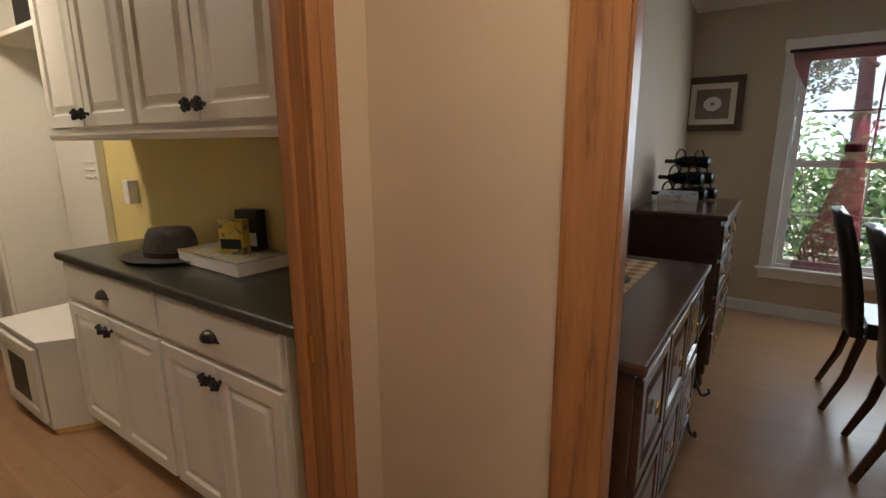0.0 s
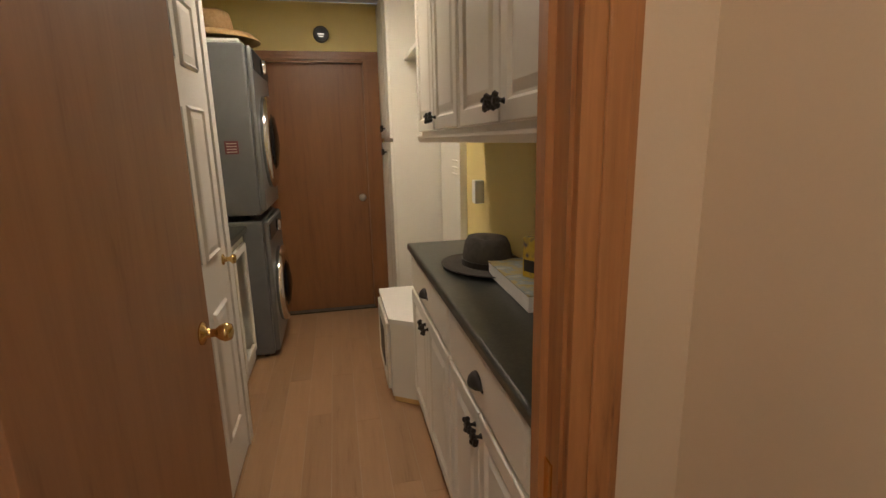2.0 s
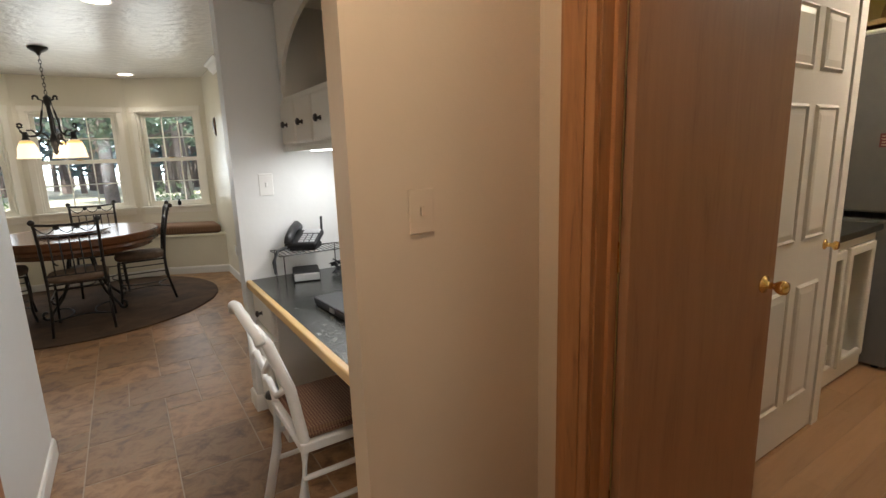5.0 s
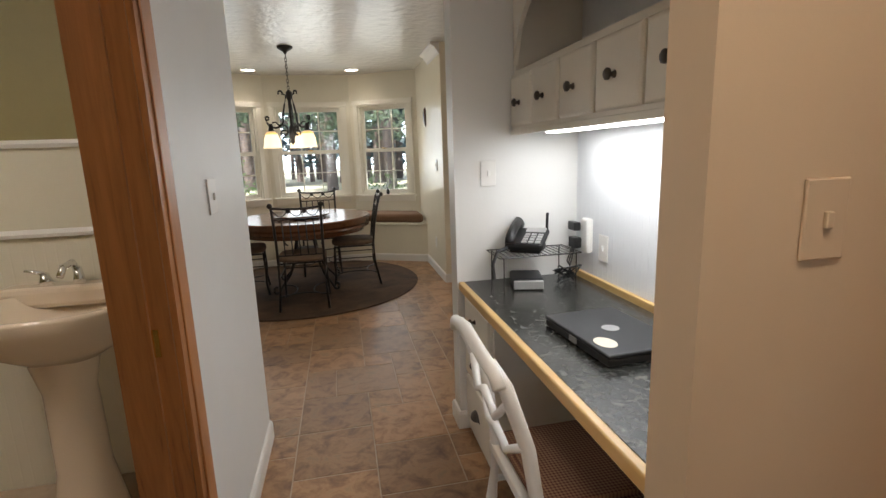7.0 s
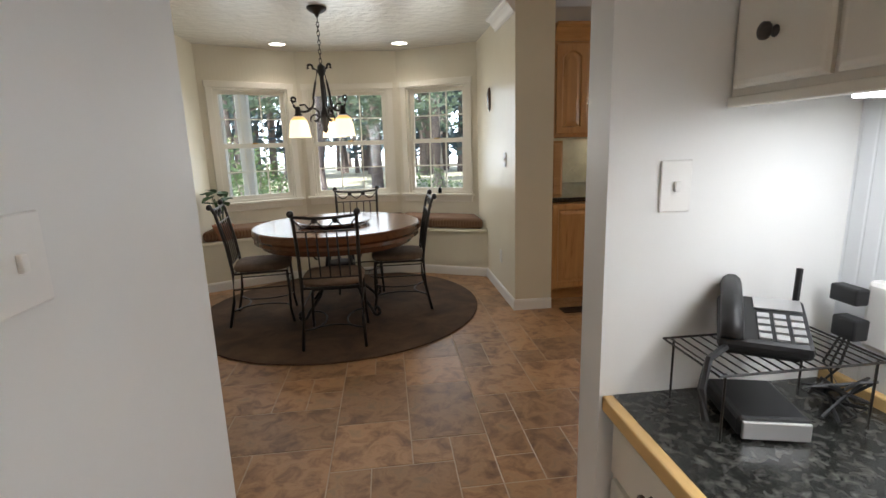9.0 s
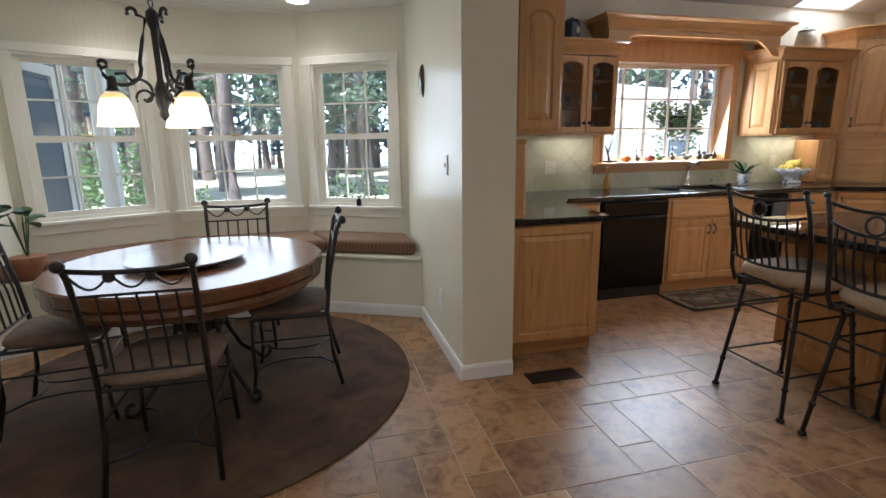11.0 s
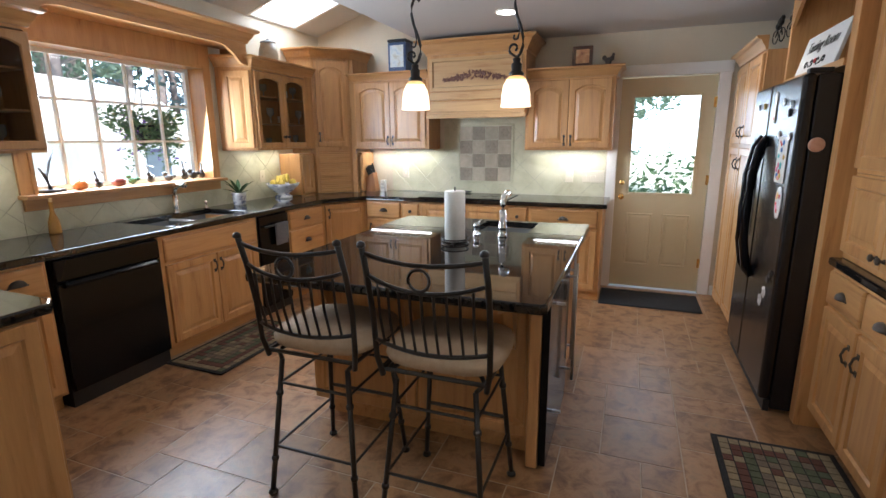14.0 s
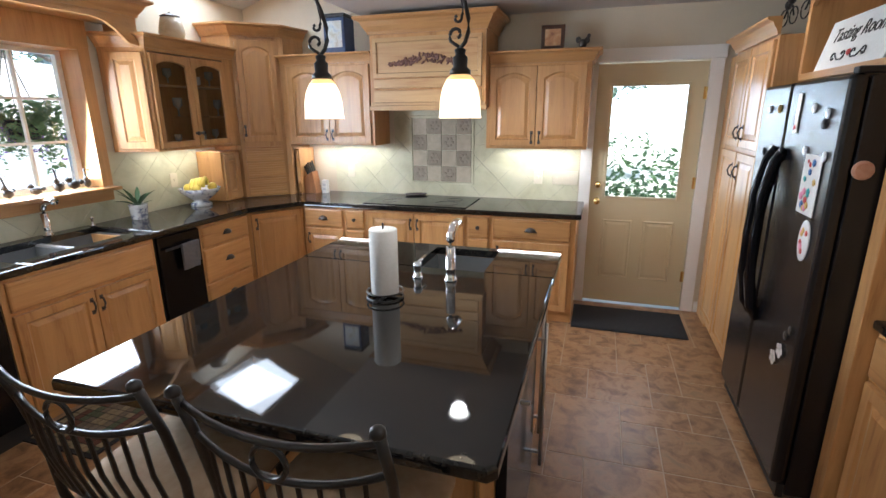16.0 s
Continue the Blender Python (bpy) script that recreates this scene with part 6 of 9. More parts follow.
# glassware in the glazed cabinets
rnd = random.Random(4)
CLEAR = material("drinking_glass", (0.9, 0.95, 0.95), 0.05, Alpha=0.35)
for bx, by, bz, w in ((-4.30, -6.02, 1.395, 0.8), (-1.93, -6.02, 1.42, 0.55)):
    for lev in range(3):
        zz = bz + (0.019 if lev == 0 else 0.72 * lev / 3 + 0.0125) - (0.0133 * lev if bz > 1.4 else 0)
        for i in range(4):
            r, h = rnd.uniform(0.026, 0.036), rnd.uniform(0.09, 0.15)
            t = part("glass_goblet" if i % 2 else "cup", spin([(r * 0.8, 0), (r * 0.2, 0.006), (r * 0.2, h * 0.4), (r, h * 0.6), (r, h)] if i % 2 else [(r * 0.7, 0), (r, 0.01), (r, h * 0.7)], 12), CLEAR if i % 2 else PORCELAIN, smooth=True)
            t.matrix_basis = pose(bx - 0.09 - (w - 0.16) * i / 3, by + rnd.uniform(-0.05, 0.05), zz)
            tagged(t, "glassware on a shelf behind glass" if i % 2 else "white china cup on a shelf behind glass", "tableware", "cabinet tableware")

# mats
def mat_rug(name, x0, y0, x1, y1, label, field, edge, blocks=None, seed=1):
    th = thing(name, pose(0, 0, 0.002), label, "mat")
    part("border", boxes((x0, y0, 0, x1, y1, 0.008), bev=0.003), edge, th)
    if blocks:
        rnd = random.Random(seed)
        nx, ny = blocks
        b = 0.025
        sx, sy = (x1 - x0 - 2 * b) / nx, (y1 - y0 - 2 * b) / ny
        bms = [bmesh.new() for _ in field]
        for i in range(nx):
            for k in range(ny):
                ring = min(i, nx - 1 - i, k, ny - 1 - k)
                c = (ring % len(field)) if rnd.random() < 0.75 else rnd.randrange(len(field))
                box(bms[c], x0 + b + sx * i + 0.003, y0 + b + sy * k + 0.003, 0.008, x0 + b + sx * (i + 1) - 0.003, y0 + b + sy * (k + 1) - 0.003, 0.0105)
        for bm, m in zip(bms, field):
            part("weave", bm, m, th)["kind"] = "stuff"
    else:
        part("weave", boxes((x0 + 0.02, y0 + 0.02, 0.008, x1 - 0.02, y1 - 0.02, 0.011)), field[0], th)
    return th


PILE = [mottled("woven_" + n, [tuple(0.7 * v for v in c), c], 60, 0.95, relief=0.5) for n, c in (("sand", (0.28, 0.22, 0.13)), ("rust", (0.13, 0.05, 0.035)), ("green", (0.09, 0.11, 0.06)), ("taupe", (0.17, 0.13, 0.09)))]
CHAR = mottled("charcoal_mat", [(0.010, 0.010, 0.011), (0.02, 0.02, 0.022)], 50, 0.95, relief=0.5)
mat_rug("sink_rug", -3.75, -5.58, -2.84, -5.09, "patchwork woven rug with a dark edge before the sink", PILE, CHAR, (18, 10), 2)
mat_rug("kitchen_rug", -3.20, -2.24, -2.28, -1.72, "patchwork woven rug with a dark edge on slate tiles", PILE, CHAR, (18, 10), 3)
mat_rug("door_mat", -5.64, -2.91, -5.14, -2.05, "plain black mat before the garden door", [CHAR], CHAR)
# floor register
th = thing("floor_register", pose(-1.23, -4.39, 0.001), "bronze slotted floor register set in the tiles", "floor vent")
part("frame", boxes((-0.16, -0.065, 0, 0.16, -0.05, 0.006), (-0.16, 0.05, 0, 0.16, 0.065, 0.006), (-0.16, -0.05, 0, -0.145, 0.05, 0.006), (0.145, -0.05, 0, 0.16, 0.05, 0.006)), IRON, th)
for i in range(16):
    x = -0.145 + 0.29 * (i + 0.5) / 16
    part("slat", boxes((x - 0.005, -0.05, 0.0, x + 0.005, 0.05, 0.004)), IRON, th)
part("pit", boxes((-0.145, -0.05, -0.004, 0.145, 0.05, -0.0005)), BLACKM, th)

# ---- breakfast nook ----
th = thing("window_bench", pose(0, 0, 0), "built-in cream window bench following the bay", "bench")
FRONT = [(-0.698, -5.60), (0.0, -5.95), (1.44, -5.95), (2.168, -5.60)]
part("base", prism(FRONT + [(2.168, -6.06), (1.27, -6.545), (0.15, -6.545), (-0.698, -6.07)], 0.0, 0.47), CREAM, th)
part("lid", sweep([(0, 0.47), (0.025, 0.47), (0.03, 0.485), (0.025, 0.50), (-0.5, 0.50), (-0.5, 0.47)], FRONT[::-1]), CREAM, th)
part("skirting", sweep(BASEB, FRONT[::-1]), WHITE, th)


def pad(outline, z0, z1, name, label, mat):
    bm = prism(outline, z0, z1)
    bmesh.ops.bevel(bm, geom=bm.edges[:], offset=0.035, segments=3, affect="EDGES", profile=0.5)
    ob = part(name, bm, mat, smooth=False)
    return tagged(ob, label, "cushion", "bench cushions")


pad([(-0.66, -5.62), (0.0, -5.95), (0.14, -6.50), (-0.66, -6.06)], 0.502, 0.615, "bench_cushion", "brown woven plaid cushion on the window bench", PLAID)
pad([(0.01, -5.955), (1.43, -5.955), (1.27, -6.52), (0.15, -6.52)], 0.502, 0.61, "bench_cushion", "brown woven plaid cushion on the window bench", PLAID)
pad([(1.44, -5.95), (2.15, -5.62), (2.15, -6.04), (1.28, -6.50)], 0.502, 0.61, "bench_cushion", "brown woven plaid cushion on the window bench", PLAID)

TC = (0.75, -4.83)
t = part("round_rug", spin([(1.17, 0.0), (1.20, 0.003), (1.20, 0.010), (1.185, 0.013), (1.0, 0.014)], 72), RUG)
t.matrix_basis = pose(0.77, -4.88, 0.001)
tagged(t, "large round dark brown felt rug under the table", "rug")

th = thing("round_table", pose(*TC, 0.015), "round walnut dining table on scrolled iron legs", "dining table")
part("tabletop", spin([(0.655, 0.63), (0.68, 0.64), (0.675, 0.665), (0.69, 0.685), (0.69, 0.70), (0.69, 0.735), (0.68, 0.745), (0.3, 0.746)], 64), TABLE, th, smooth=False)
part("apron", spin([(0.60, 0.59), (0.62, 0.59), (0.62, 0.632), (0.60, 0.632)], 48), TABLE, th)
for i in range(4):
    a = radians(45 + 90 * i)
    s = [(0.10, 0, 0.60), (0.14, 0, 0.45), (0.16, 0, 0.32), (0.24, 0, 0.16), (0.36, 0, 0.05)] + [(p[0], 0, p[2]) for p in arc(0.42, 0.055, 0.052, 230, 480, 14, 0, 0.014)]
    part("leg", tube([(x * math.cos(a), x * math.sin(a), z) for x, _, z in s], 0.013, 8), IRON, th, smooth=True)
    u = arc(0.22, 0.50, 0.09, 150, -60, 10, 0, 0.03)
    part("scroll", tube([(x * math.cos(a), x * math.sin(a), z) for x, _, z in u], 0.008, 6), IRON, th, smooth=True)
part("collar", spin([(0.12, 0.36), (0.13, 0.37), (0.13, 0.40), (0.12, 0.41)], 20), IRON, th)
part("plate", spin([(0.25, 0.59), (0.25, 0.60)], 20), IRON, th)
th = thing("lazy_susan", pose(0.77, -4.78, 0.762), "dark wooden lazy susan on the table", "turntable")
part("base", spin([(0.12, 0), (0.12, 0.015)], 24), DARKW, th)
part("tray", spin([(0.26, 0.015), (0.29, 0.018), (0.30, 0.03), (0.29, 0.034), (0.1, 0.034)], 48), DARKW, th)


def iron_chair(m):
    """Iron chair: suede seat, spindle back with swags, looped stretchers. The back is at y = -0.21, the front at +y."""
    th = thing("dining_chair", m, "wrought-iron dining chair with swagged back and brown suede seat", "chair", "chairs round the table")
    bm = bmesh.new()
    n, rows = 20, []
    for r, z in ((0.19, 0.43), (0.215, 0.44), (0.222, 0.46), (0.21, 0.48), (0.15, 0.49), (0.06, 0.492)):
        rows.append([bm.verts.new((math.copysign(abs(math.cos(2 * math.pi * i / n)) ** 0.5, math.cos(2 * math.pi * i / n)) * r, math.copysign(abs(math.sin(2 * math.pi * i / n)) ** 0.5, math.sin(2 * math.pi * i / n)) * r + 0.02, z)) for i in range(n)])
    for a, b in zip(rows, rows[1:]):
        for i in range(n):
            bm.faces.new((a[i], a[(i + 1) % n], b[(i + 1) % n], b[i]))
    bm.faces.new(rows[-1])
    bm.faces.new(rows[0])
    part("seat", bm, SUEDE, th, "worn brown suede seat", True)
    part("seat_frame", tube([(-0.20, -0.18, 0.425), (0.20, -0.18, 0.425), (0.20, 0.21, 0.425), (-0.20, 0.21, 0.425)], 0.009, 6, closed=True), IRON, th)
    for sx in (-1, 1):
        part("leg", tube([(0.195 * sx, 0.21, 0.43), (0.20 * sx, 0.22, 0.25), (0.205 * sx, 0.215, 0.12), (0.21 * sx, 0.235, 0.0)], 0.011, 8), IRON, th, smooth=True)
        post = tube([(0.215 * sx, -0.25, 0.0), (0.205 * sx, -0.205, 0.20), (0.20 * sx, -0.19, 0.44), (0.20 * sx, -0.215, 0.65), (0.205 * sx, -0.265, 0.90), (0.21 * sx, -0.29, 0.955)], 0.012, 8)
        spin([(0.010, -0.02), (0.022, -0.012), (0.024, 0.0), (0.020, 0.012), (0.008, 0.018)], 10, Matrix.Translation((0.212 * sx, -0.30, 0.957)) @ Matrix.Rotation(radians(70), 4, "X"), post)
        part("back_post", post, IRON, th, smooth=True)
    part("top_rail", tube([(-0.207, -0.28, 0.935), (-0.1, -0.29, 0.925), (0, -0.292, 0.922), (0.1, -0.29, 0.925), (0.207, -0.28, 0.935)], 0.010, 8), IRON, th, smooth=True)
    part("rail", tube([(-0.203, -0.25, 0.83), (0.203, -0.25, 0.83)], 0.006, 6), IRON, th)
    part("rail", tube([(-0.20, -0.195, 0.50), (0.20, -0.195, 0.50)], 0.006, 6), IRON, th)
    for i in range(3):
        x0, x1 = -0.20 + 0.1333 * i, -0.0667 + 0.1333 * i
        part("swag", tube([(x0 + (x1 - x0) * k / 8, -0.275, 0.915 - 0.055 * math.sin(math.pi * k / 8)) for k in range(9)], 0.005, 6), IRON, th)
    for x in (-0.0667, 0.0667):
        part("rosette", spin([(0.018, -0.012), (0.022, 0.0), (0.014, 0.012)], 10, Matrix.Translation((x, -0.285, 0.905)) @ Matrix.Rotation(radians(90), 4, "X")), IRON, th)
    for i in range(5):
        x = -0.133 + 0.0667 * i
        part("spindle", tube([(x, -0.25, 0.83), (x, -0.212, 0.66), (x, -0.195, 0.50)], 0.0055, 6), IRON, th)
    for sx in (-1, 1):
        part("loop", tube([(0.205 * sx - 0.13 * sx * math.sin(math.pi * k / 12), -0.205 + 0.21 * (1 - math.cos(math.pi * k / 12)), 0.13) for k in range(13)], 0.006, 6), IRON, th, smooth=True)
        part("side_rung", tube([(0.20 * sx, -0.20, 0.30), (0.20 * sx, 0.215, 0.30)], 0.006, 6), IRON, th)
    part("rung", tube([(-0.20, 0.215, 0.30), (0.20, 0.215, 0.30)], 0.006, 6), IRON, th)
    part("bow", tube([(-0.21 + 0.42 * k / 10, -0.215 + 0.10 * math.sin(math.pi * k / 10), 0.13) for k in range(11)], 0.006, 6), IRON, th, smooth=True)
    return th


ch = iron_chair(pose(0.735, -4.15 + 0.0, 0.015, 0, 0, 180))
copy_thing(ch, pose(0.24, -4.83, 0.015, 0, 0, -90))
copy_thing(ch, pose(1.38, -4.72, 0.015, 0, 0, 97))
copy_thing(ch, pose(0.62, -5.45, 0.015, 0, 0, 3))

# chandelier
CH = (0.785, -4.78)
th = thing("chandelier", pose(*CH, -0.05), "scrolled iron chandelier with three lit glass shades", "chandelier")
part("canopy", spin([(0.075, 2.489), (0.075, 2.475), (0.05, 2.455), (0.02, 2.44), (0.012, 2.42)], 20), IRON, th, smooth=True)
for i in range(10):
    z = 2.40 - 0.033 * i
    pts = [((0.010 * math.cos(a * math.pi / 5) if i % 2 else 0), (0 if i % 2 else 0.010 * math.cos(a * math.pi / 5)), z + 0.021 * math.sin(a * math.pi / 5)) for a in range(10)]
    part("chain_link", tube(pts, 0.0035, 5, closed=True), IRON, th)
part("stem", spin([(0.01, 2.08), (0.028, 2.06), (0.03, 2.02), (0.016, 1.98), (0.014, 1.75), (0.032, 1.70), (0.034, 1.64), (0.02, 1.60), (0.024, 1.575), (0.004, 1.55)], 14), IRON, th, smooth=True)
for i in range(3):
    a = radians(20 + 120 * i)
    ca, sa = math.cos(a), math.sin(a)

    def turn(pts):
        return [(x * ca, x * sa, z) for x, _, z in pts]

    up = arc(0.085, 2.05, 0.02, 200, -40, 8) [::-1] + [(0.03, 0, 2.03), (0.055, 0, 1.93), (0.075, 0, 1.84)] + arc(0.16, 1.80, 0.085, 165, 350, 10) + arc(0.235, 1.805, 0.022, 200, -80, 8, 0, 0.012)
    part("arm", tube(turn(up), 0.009, 8), IRON, th, smooth=True)
    lo = [(0.03, 0, 1.68)] + arc(0.095, 1.69, 0.055, 250, 60, 12) + [(0.15, 0, 1.77), (0.19, 0, 1.765)]
    part("arm_scroll", tube(turn(arc(0.07, 1.66, 0.045, -30, 330, 14, 0, 0.012)), 0.007, 6), IRON, th, smooth=True)
    part("arm_scroll", tube(turn(lo), 0.008, 6), IRON, th, smooth=True)
    m = Matrix.Translation((0.205 * ca, 0.205 * sa, 0))
    part("socket", spin([(0.012, 1.755), (0.02, 1.745), (0.024, 1.70), (0.034, 1.685)], 14, m), IRON, th, smooth=True)
    sh = part("shade", spin([(0.034, 1.675), (0.058, 1.652), (0.074, 1.61), (0.080, 1.555), (0.086, 1.528), (0.089, 1.52), (0.084, 1.52)], 20, m), SHADE, th, "glowing frosted bell shade", True)
    sh.visible_shadow = False
    part("collar", spin([(0.035, 1.677), (0.0485, 1.666), (0.060, 1.652)], 16, m), AMBER, th, "amber glass neck", True)
    lamp("chandelier_bulb", "POINT", pose(CH[0] + 0.205 * ca, CH[1] + 0.205 * sa, 1.53), 4, WARM, 0.05)

# wall ornament, switches, plant
th = thing("wall_mask", pose(-0.698, -5.43, 1.79, 0, 0, 90), "dark carved oval mask on the cream wall", "wall ornament")
part("face", spin([(0.004, -0.11), (0.035, -0.08), (0.052, -0.01), (0.05, 0.05), (0.03, 0.10), (0.004, 0.115)], 14, Matrix.Diagonal((1, 0.5, 1, 1))), DARKW, th, smooth=True)
outlet(pose(-0.698, -4.815, 1.24, 0, 0, 90), mat=PLATEW)
outlet(pose(-0.698, -4.98, 0.36, 0, 0, 90), mat=PLATEW)
outlet(pose(2.168, -4.75, 0.36, 0, 0, -90), mat=PLATEW)
th = thing("potted_plant", pose(1.98, -5.75, 0.502), "broad-leaved potted plant in the bay corner", "potted plant")
part("pot", spin([(0.07, 0), (0.10, 0.15), (0.105, 0.16), (0.095, 0.16)], 18), mottled("terracotta", [(0.30, 0.12, 0.06), (0.38, 0.17, 0.09)], 10, 0.8), th, smooth=True)
rnd = random.Random(31)
for i in range(12):
    a, l = rnd.uniform(0, 6.28), rnd.uniform(0.14, 0.28)
    bm = tube([(0, 0, 0.14), (l * 0.3 * math.cos(a), l * 0.3 * math.sin(a), 0.35 + 0.1 * rnd.random())], 0.004, 5)
    part("stem", bm, LEAF, th)
    bm = bmesh.new()
    z = 0.35 + rnd.uniform(0, 0.15)
    leaf_blade(bm, (l * 0.3 * math.cos(a), l * 0.3 * math.sin(a), z), (l * math.cos(a), l * math.sin(a), z + rnd.uniform(-0.06, 0.05)), 0.10)
    part("leaf", bm, LEAF, th)
th = thing("sill_bottle", pose(0, 0, 0), "small dark bottle on the bay window sill", "bottle")
mw, lw_ = frame_of(BAY[0], BAY[1])
th.matrix_basis = mw @ pose(0.46, 0.02, WZ0 - 0.003)
part("bottle", spin([(0.02, 0), (0.022, 0.01), (0.022, 0.05), (0.009, 0.065), (0.009, 0.085)], 12), BLACK, th, smooth=True)

# ---- hall, desk niche, laundry ----
def flat_casing(name, m, w, h, label, mat=None, mat2=None, t=0.016, cw=0.10, depth=0.12, stop=True, cw1=None):
    """Casing and jamb of an opening w wide, in a wall whose face is y = 0 and whose back is y = depth."""
    mat, mat2, cw1 = mat or OAK, mat2 or mat or OAKX, cw1 or cw
    th = tagged(new(name), label, "door frame", "", "structure")
    th.matrix_basis = m
    for x0, x1, o in ((-cw, 0.008, 1), (w - 0.008, w + cw1, -1)):
        inner = x1 if o == 1 else x0
        bm = boxes((x0, -t, 0, x1, -0.001, h))
        box(bm, x0 + 0.012, -t - 0.006, 0, x1 - 0.03, -t, h, 0.003) if o == 1 else box(bm, x0 + 0.03, -t - 0.006, 0, x1 - 0.012, -t, h, 0.003)
        part("casing", bm, mat, th)
    part("casing", boxes((-cw, -t, h, w + cw1, -0.001, h + cw), (-cw, -t - 0.006, h + 0.03, w + cw1, -t, h + cw - 0.012), bev=0.002), mat2, th)
    part("jamb", boxes((-0.006, 0.0, 0, 0.014, depth, h)), mat, th)
    part("jamb", boxes((w - 0.014, 0.0, 0, w + 0.006, depth, h)), mat, th)
    part("jamb", boxes((0.014, 0.0, h - 0.02, w - 0.014, depth, h)), mat2, th)
    if stop:
        part("stop", boxes((0.014, 0.045, 0, 0.026, 0.075, h - 0.02)), mat, th)
        part("stop", boxes((w - 0.026, 0.045, 0, w - 0.014, 0.075, h - 0.02)), mat, th)
    return th


OAKX = wood("oak_trim_head", (0.43, 0.185, 0.064), (0.15, 0.052, 0.019), "x", 0.4)
# laundry doorway: wall faces +x
f = flat_casing("door_2", pose(-0.755, 0.141, 0, 0, 0, 90), 0.793, 2.03, "oak door frame of the laundry", cw=0.112, cw1=0.07, depth=0.095)
part("strike_plate", boxes((0.776, 0.02, 0.86, 0.779, 0.043, 0.93)), BRASS, f, "brass strike plate")
for z in (0.25, 1.05, 1.78):
    part("hinge", boxes((0.0145, 0.077, z, 0.018, 0.094, z + 0.09)), BRASS, f)
th = thing("laundry_door", pose(-0.855, 0.172, 0.008, 0, 0, 180 - 5.0), "flush oak-veneer door standing open into the laundry", "door")
part("leaf", boxes((0.0, -0.018, 0, 0.742, 0.018, 2.0), bev=0.002), DOORW, th)
for s in (-1, 1):
    m = Matrix.Translation((0.682, 0.018 * s, 0.905)) @ Matrix.Rotation(radians(-90 * s), 4, "X")
    part("door_knob", spin([(0.032, 0), (0.032, 0.004), (0.013, 0.012), (0.011, 0.035), (0.02, 0.045), (0.026, 0.06), (0.022, 0.075), (0.008, 0.08)], 18, m), BRASS, th, "polished brass knob", True)
part("latch", boxes((0.742, -0.011, 0.87, 0.744, 0.011, 0.94)), BRASS, th)
# dining opening: wall faces -y
flat_casing("door_3", pose(-0.14, 1.12, 0), 0.86, 2.03, "oak-cased opening to the dining room", stop=False, depth=0.05)
# bathroom doorway: wall faces -x
f = flat_casing("door_4", pose(0.77, 0.02, 0, 0, 0, -90), 0.78, 2.03, "oak door frame of the bathroom", depth=0.132)
part("strike_plate", boxes((0.763, 0.03, 0.90, 0.7665, 0.055, 0.97)), BRASS, f)
outlet(pose(0.769, -1.27, 1.25, 0, 0, -90), 0.10, mat=PLATEW)
outlet(pose(-0.33, -0.067, 1.257, 0, 0, 180), mat=TAN)

# desk niche
th = thing("built_in_desk", pose(0, 0, 0), "built-in white desk with speckled dark top and maple edge", "desk")
part("desktop", boxes((-0.755, -1.698, 0.725, -0.205, -0.162, 0.76)), DESKTOP, th, "speckled dark laminate top")
part("front_edge", boxes((-0.204, -1.698, 0.722, -0.175, -0.162, 0.762), bev=0.006), EDGEW, th, "maple nosing")
part("back_edge", boxes((-0.779, -1.698, 0.725, -0.756, -0.162, 0.79), bev=0.004), EDGEW, th, "maple upstand")
part("drawer_case", boxes((-0.77, -1.697, 0.0, -0.215, -1.27, 0.722)), CABW, th)
for z0, z1 in ((0.56, 0.70), (0.32, 0.54), (0.06, 0.30)):
    d = part("drawer", slab_front(0.015, 0.405, z0, z1), CABW, th)
    d.matrix_basis = pose(-0.215, -1.695, 0, 0, 0, 90)
    part("handle", knob(0.21, (z0 + z1) / 2) if z0 > 0.5 else cup_pull(0.21, (z0 + z1) / 2), PEWTER, d)
part("end_panel", boxes((-0.77, -0.20, 0.0, -0.215, -0.162, 0.722)), CABW, th)
th = thing("desk_hutch", pose(0, 0, 0), "white wall hutch with small drawers and arched cubbies", "hutch")
part("body", boxes((-0.779, -1.698, 1.46, -0.45, -0.162, 1.70)), CABW, th)
for i in range(6):
    y0 = -1.69 + 0.253 * i
    d = part("drawer", slab_front(0.008, 0.245, 1.475, 1.685, 0.016), CABW, th)
    d.matrix_basis = pose(-0.45, y0, 0, 0, 0, 90)
    part("knob", knob(0.12, 1.57, -0.016, 0.017), PEWTER, d, "dark round knob", True)
part("light_rail", boxes((-0.47, -1.698, 1.437, -0.44, -0.162, 1.459), bev=0.003), CABW, th)
part("side", boxes((-0.779, -1.698, 1.70, -0.46, -1.68, 2.18)), CABW, th)
part("side", boxes((-0.779, -0.18, 1.70, -0.46, -0.162, 2.18)), CABW, th)
bm = bmesh.new()
n = 24
lo = [(-1.68 + 1.50 * i / n, 1.74 + 0.36 * max(0.0, 1 - (2 * i / n - 1) ** 2) ** 0.5) for i in range(n + 1)]
fr = [[bm.verts.new((x, y, z)) for y, z in row] for x in (-0.45, -0.47) for row in (lo, [(y, 2.18) for y, _ in lo])]
for i in range(n):
    for a, b in ((0, 1), (2, 3), (0, 2), (1, 3)):
        bm.faces.new((fr[a][i], fr[a][i + 1], fr[b][i + 1], fr[b][i]))
part("arch_board", bm, CABW, th)
part("cubby_floor", boxes((-0.779, -1.68, 1.701, -0.46, -0.18, 1.715)), CABW, th)
part("top_cabinet", boxes((-0.779, -1.698, 2.18, -0.30, -0.162, 2.43)), CABW, th)
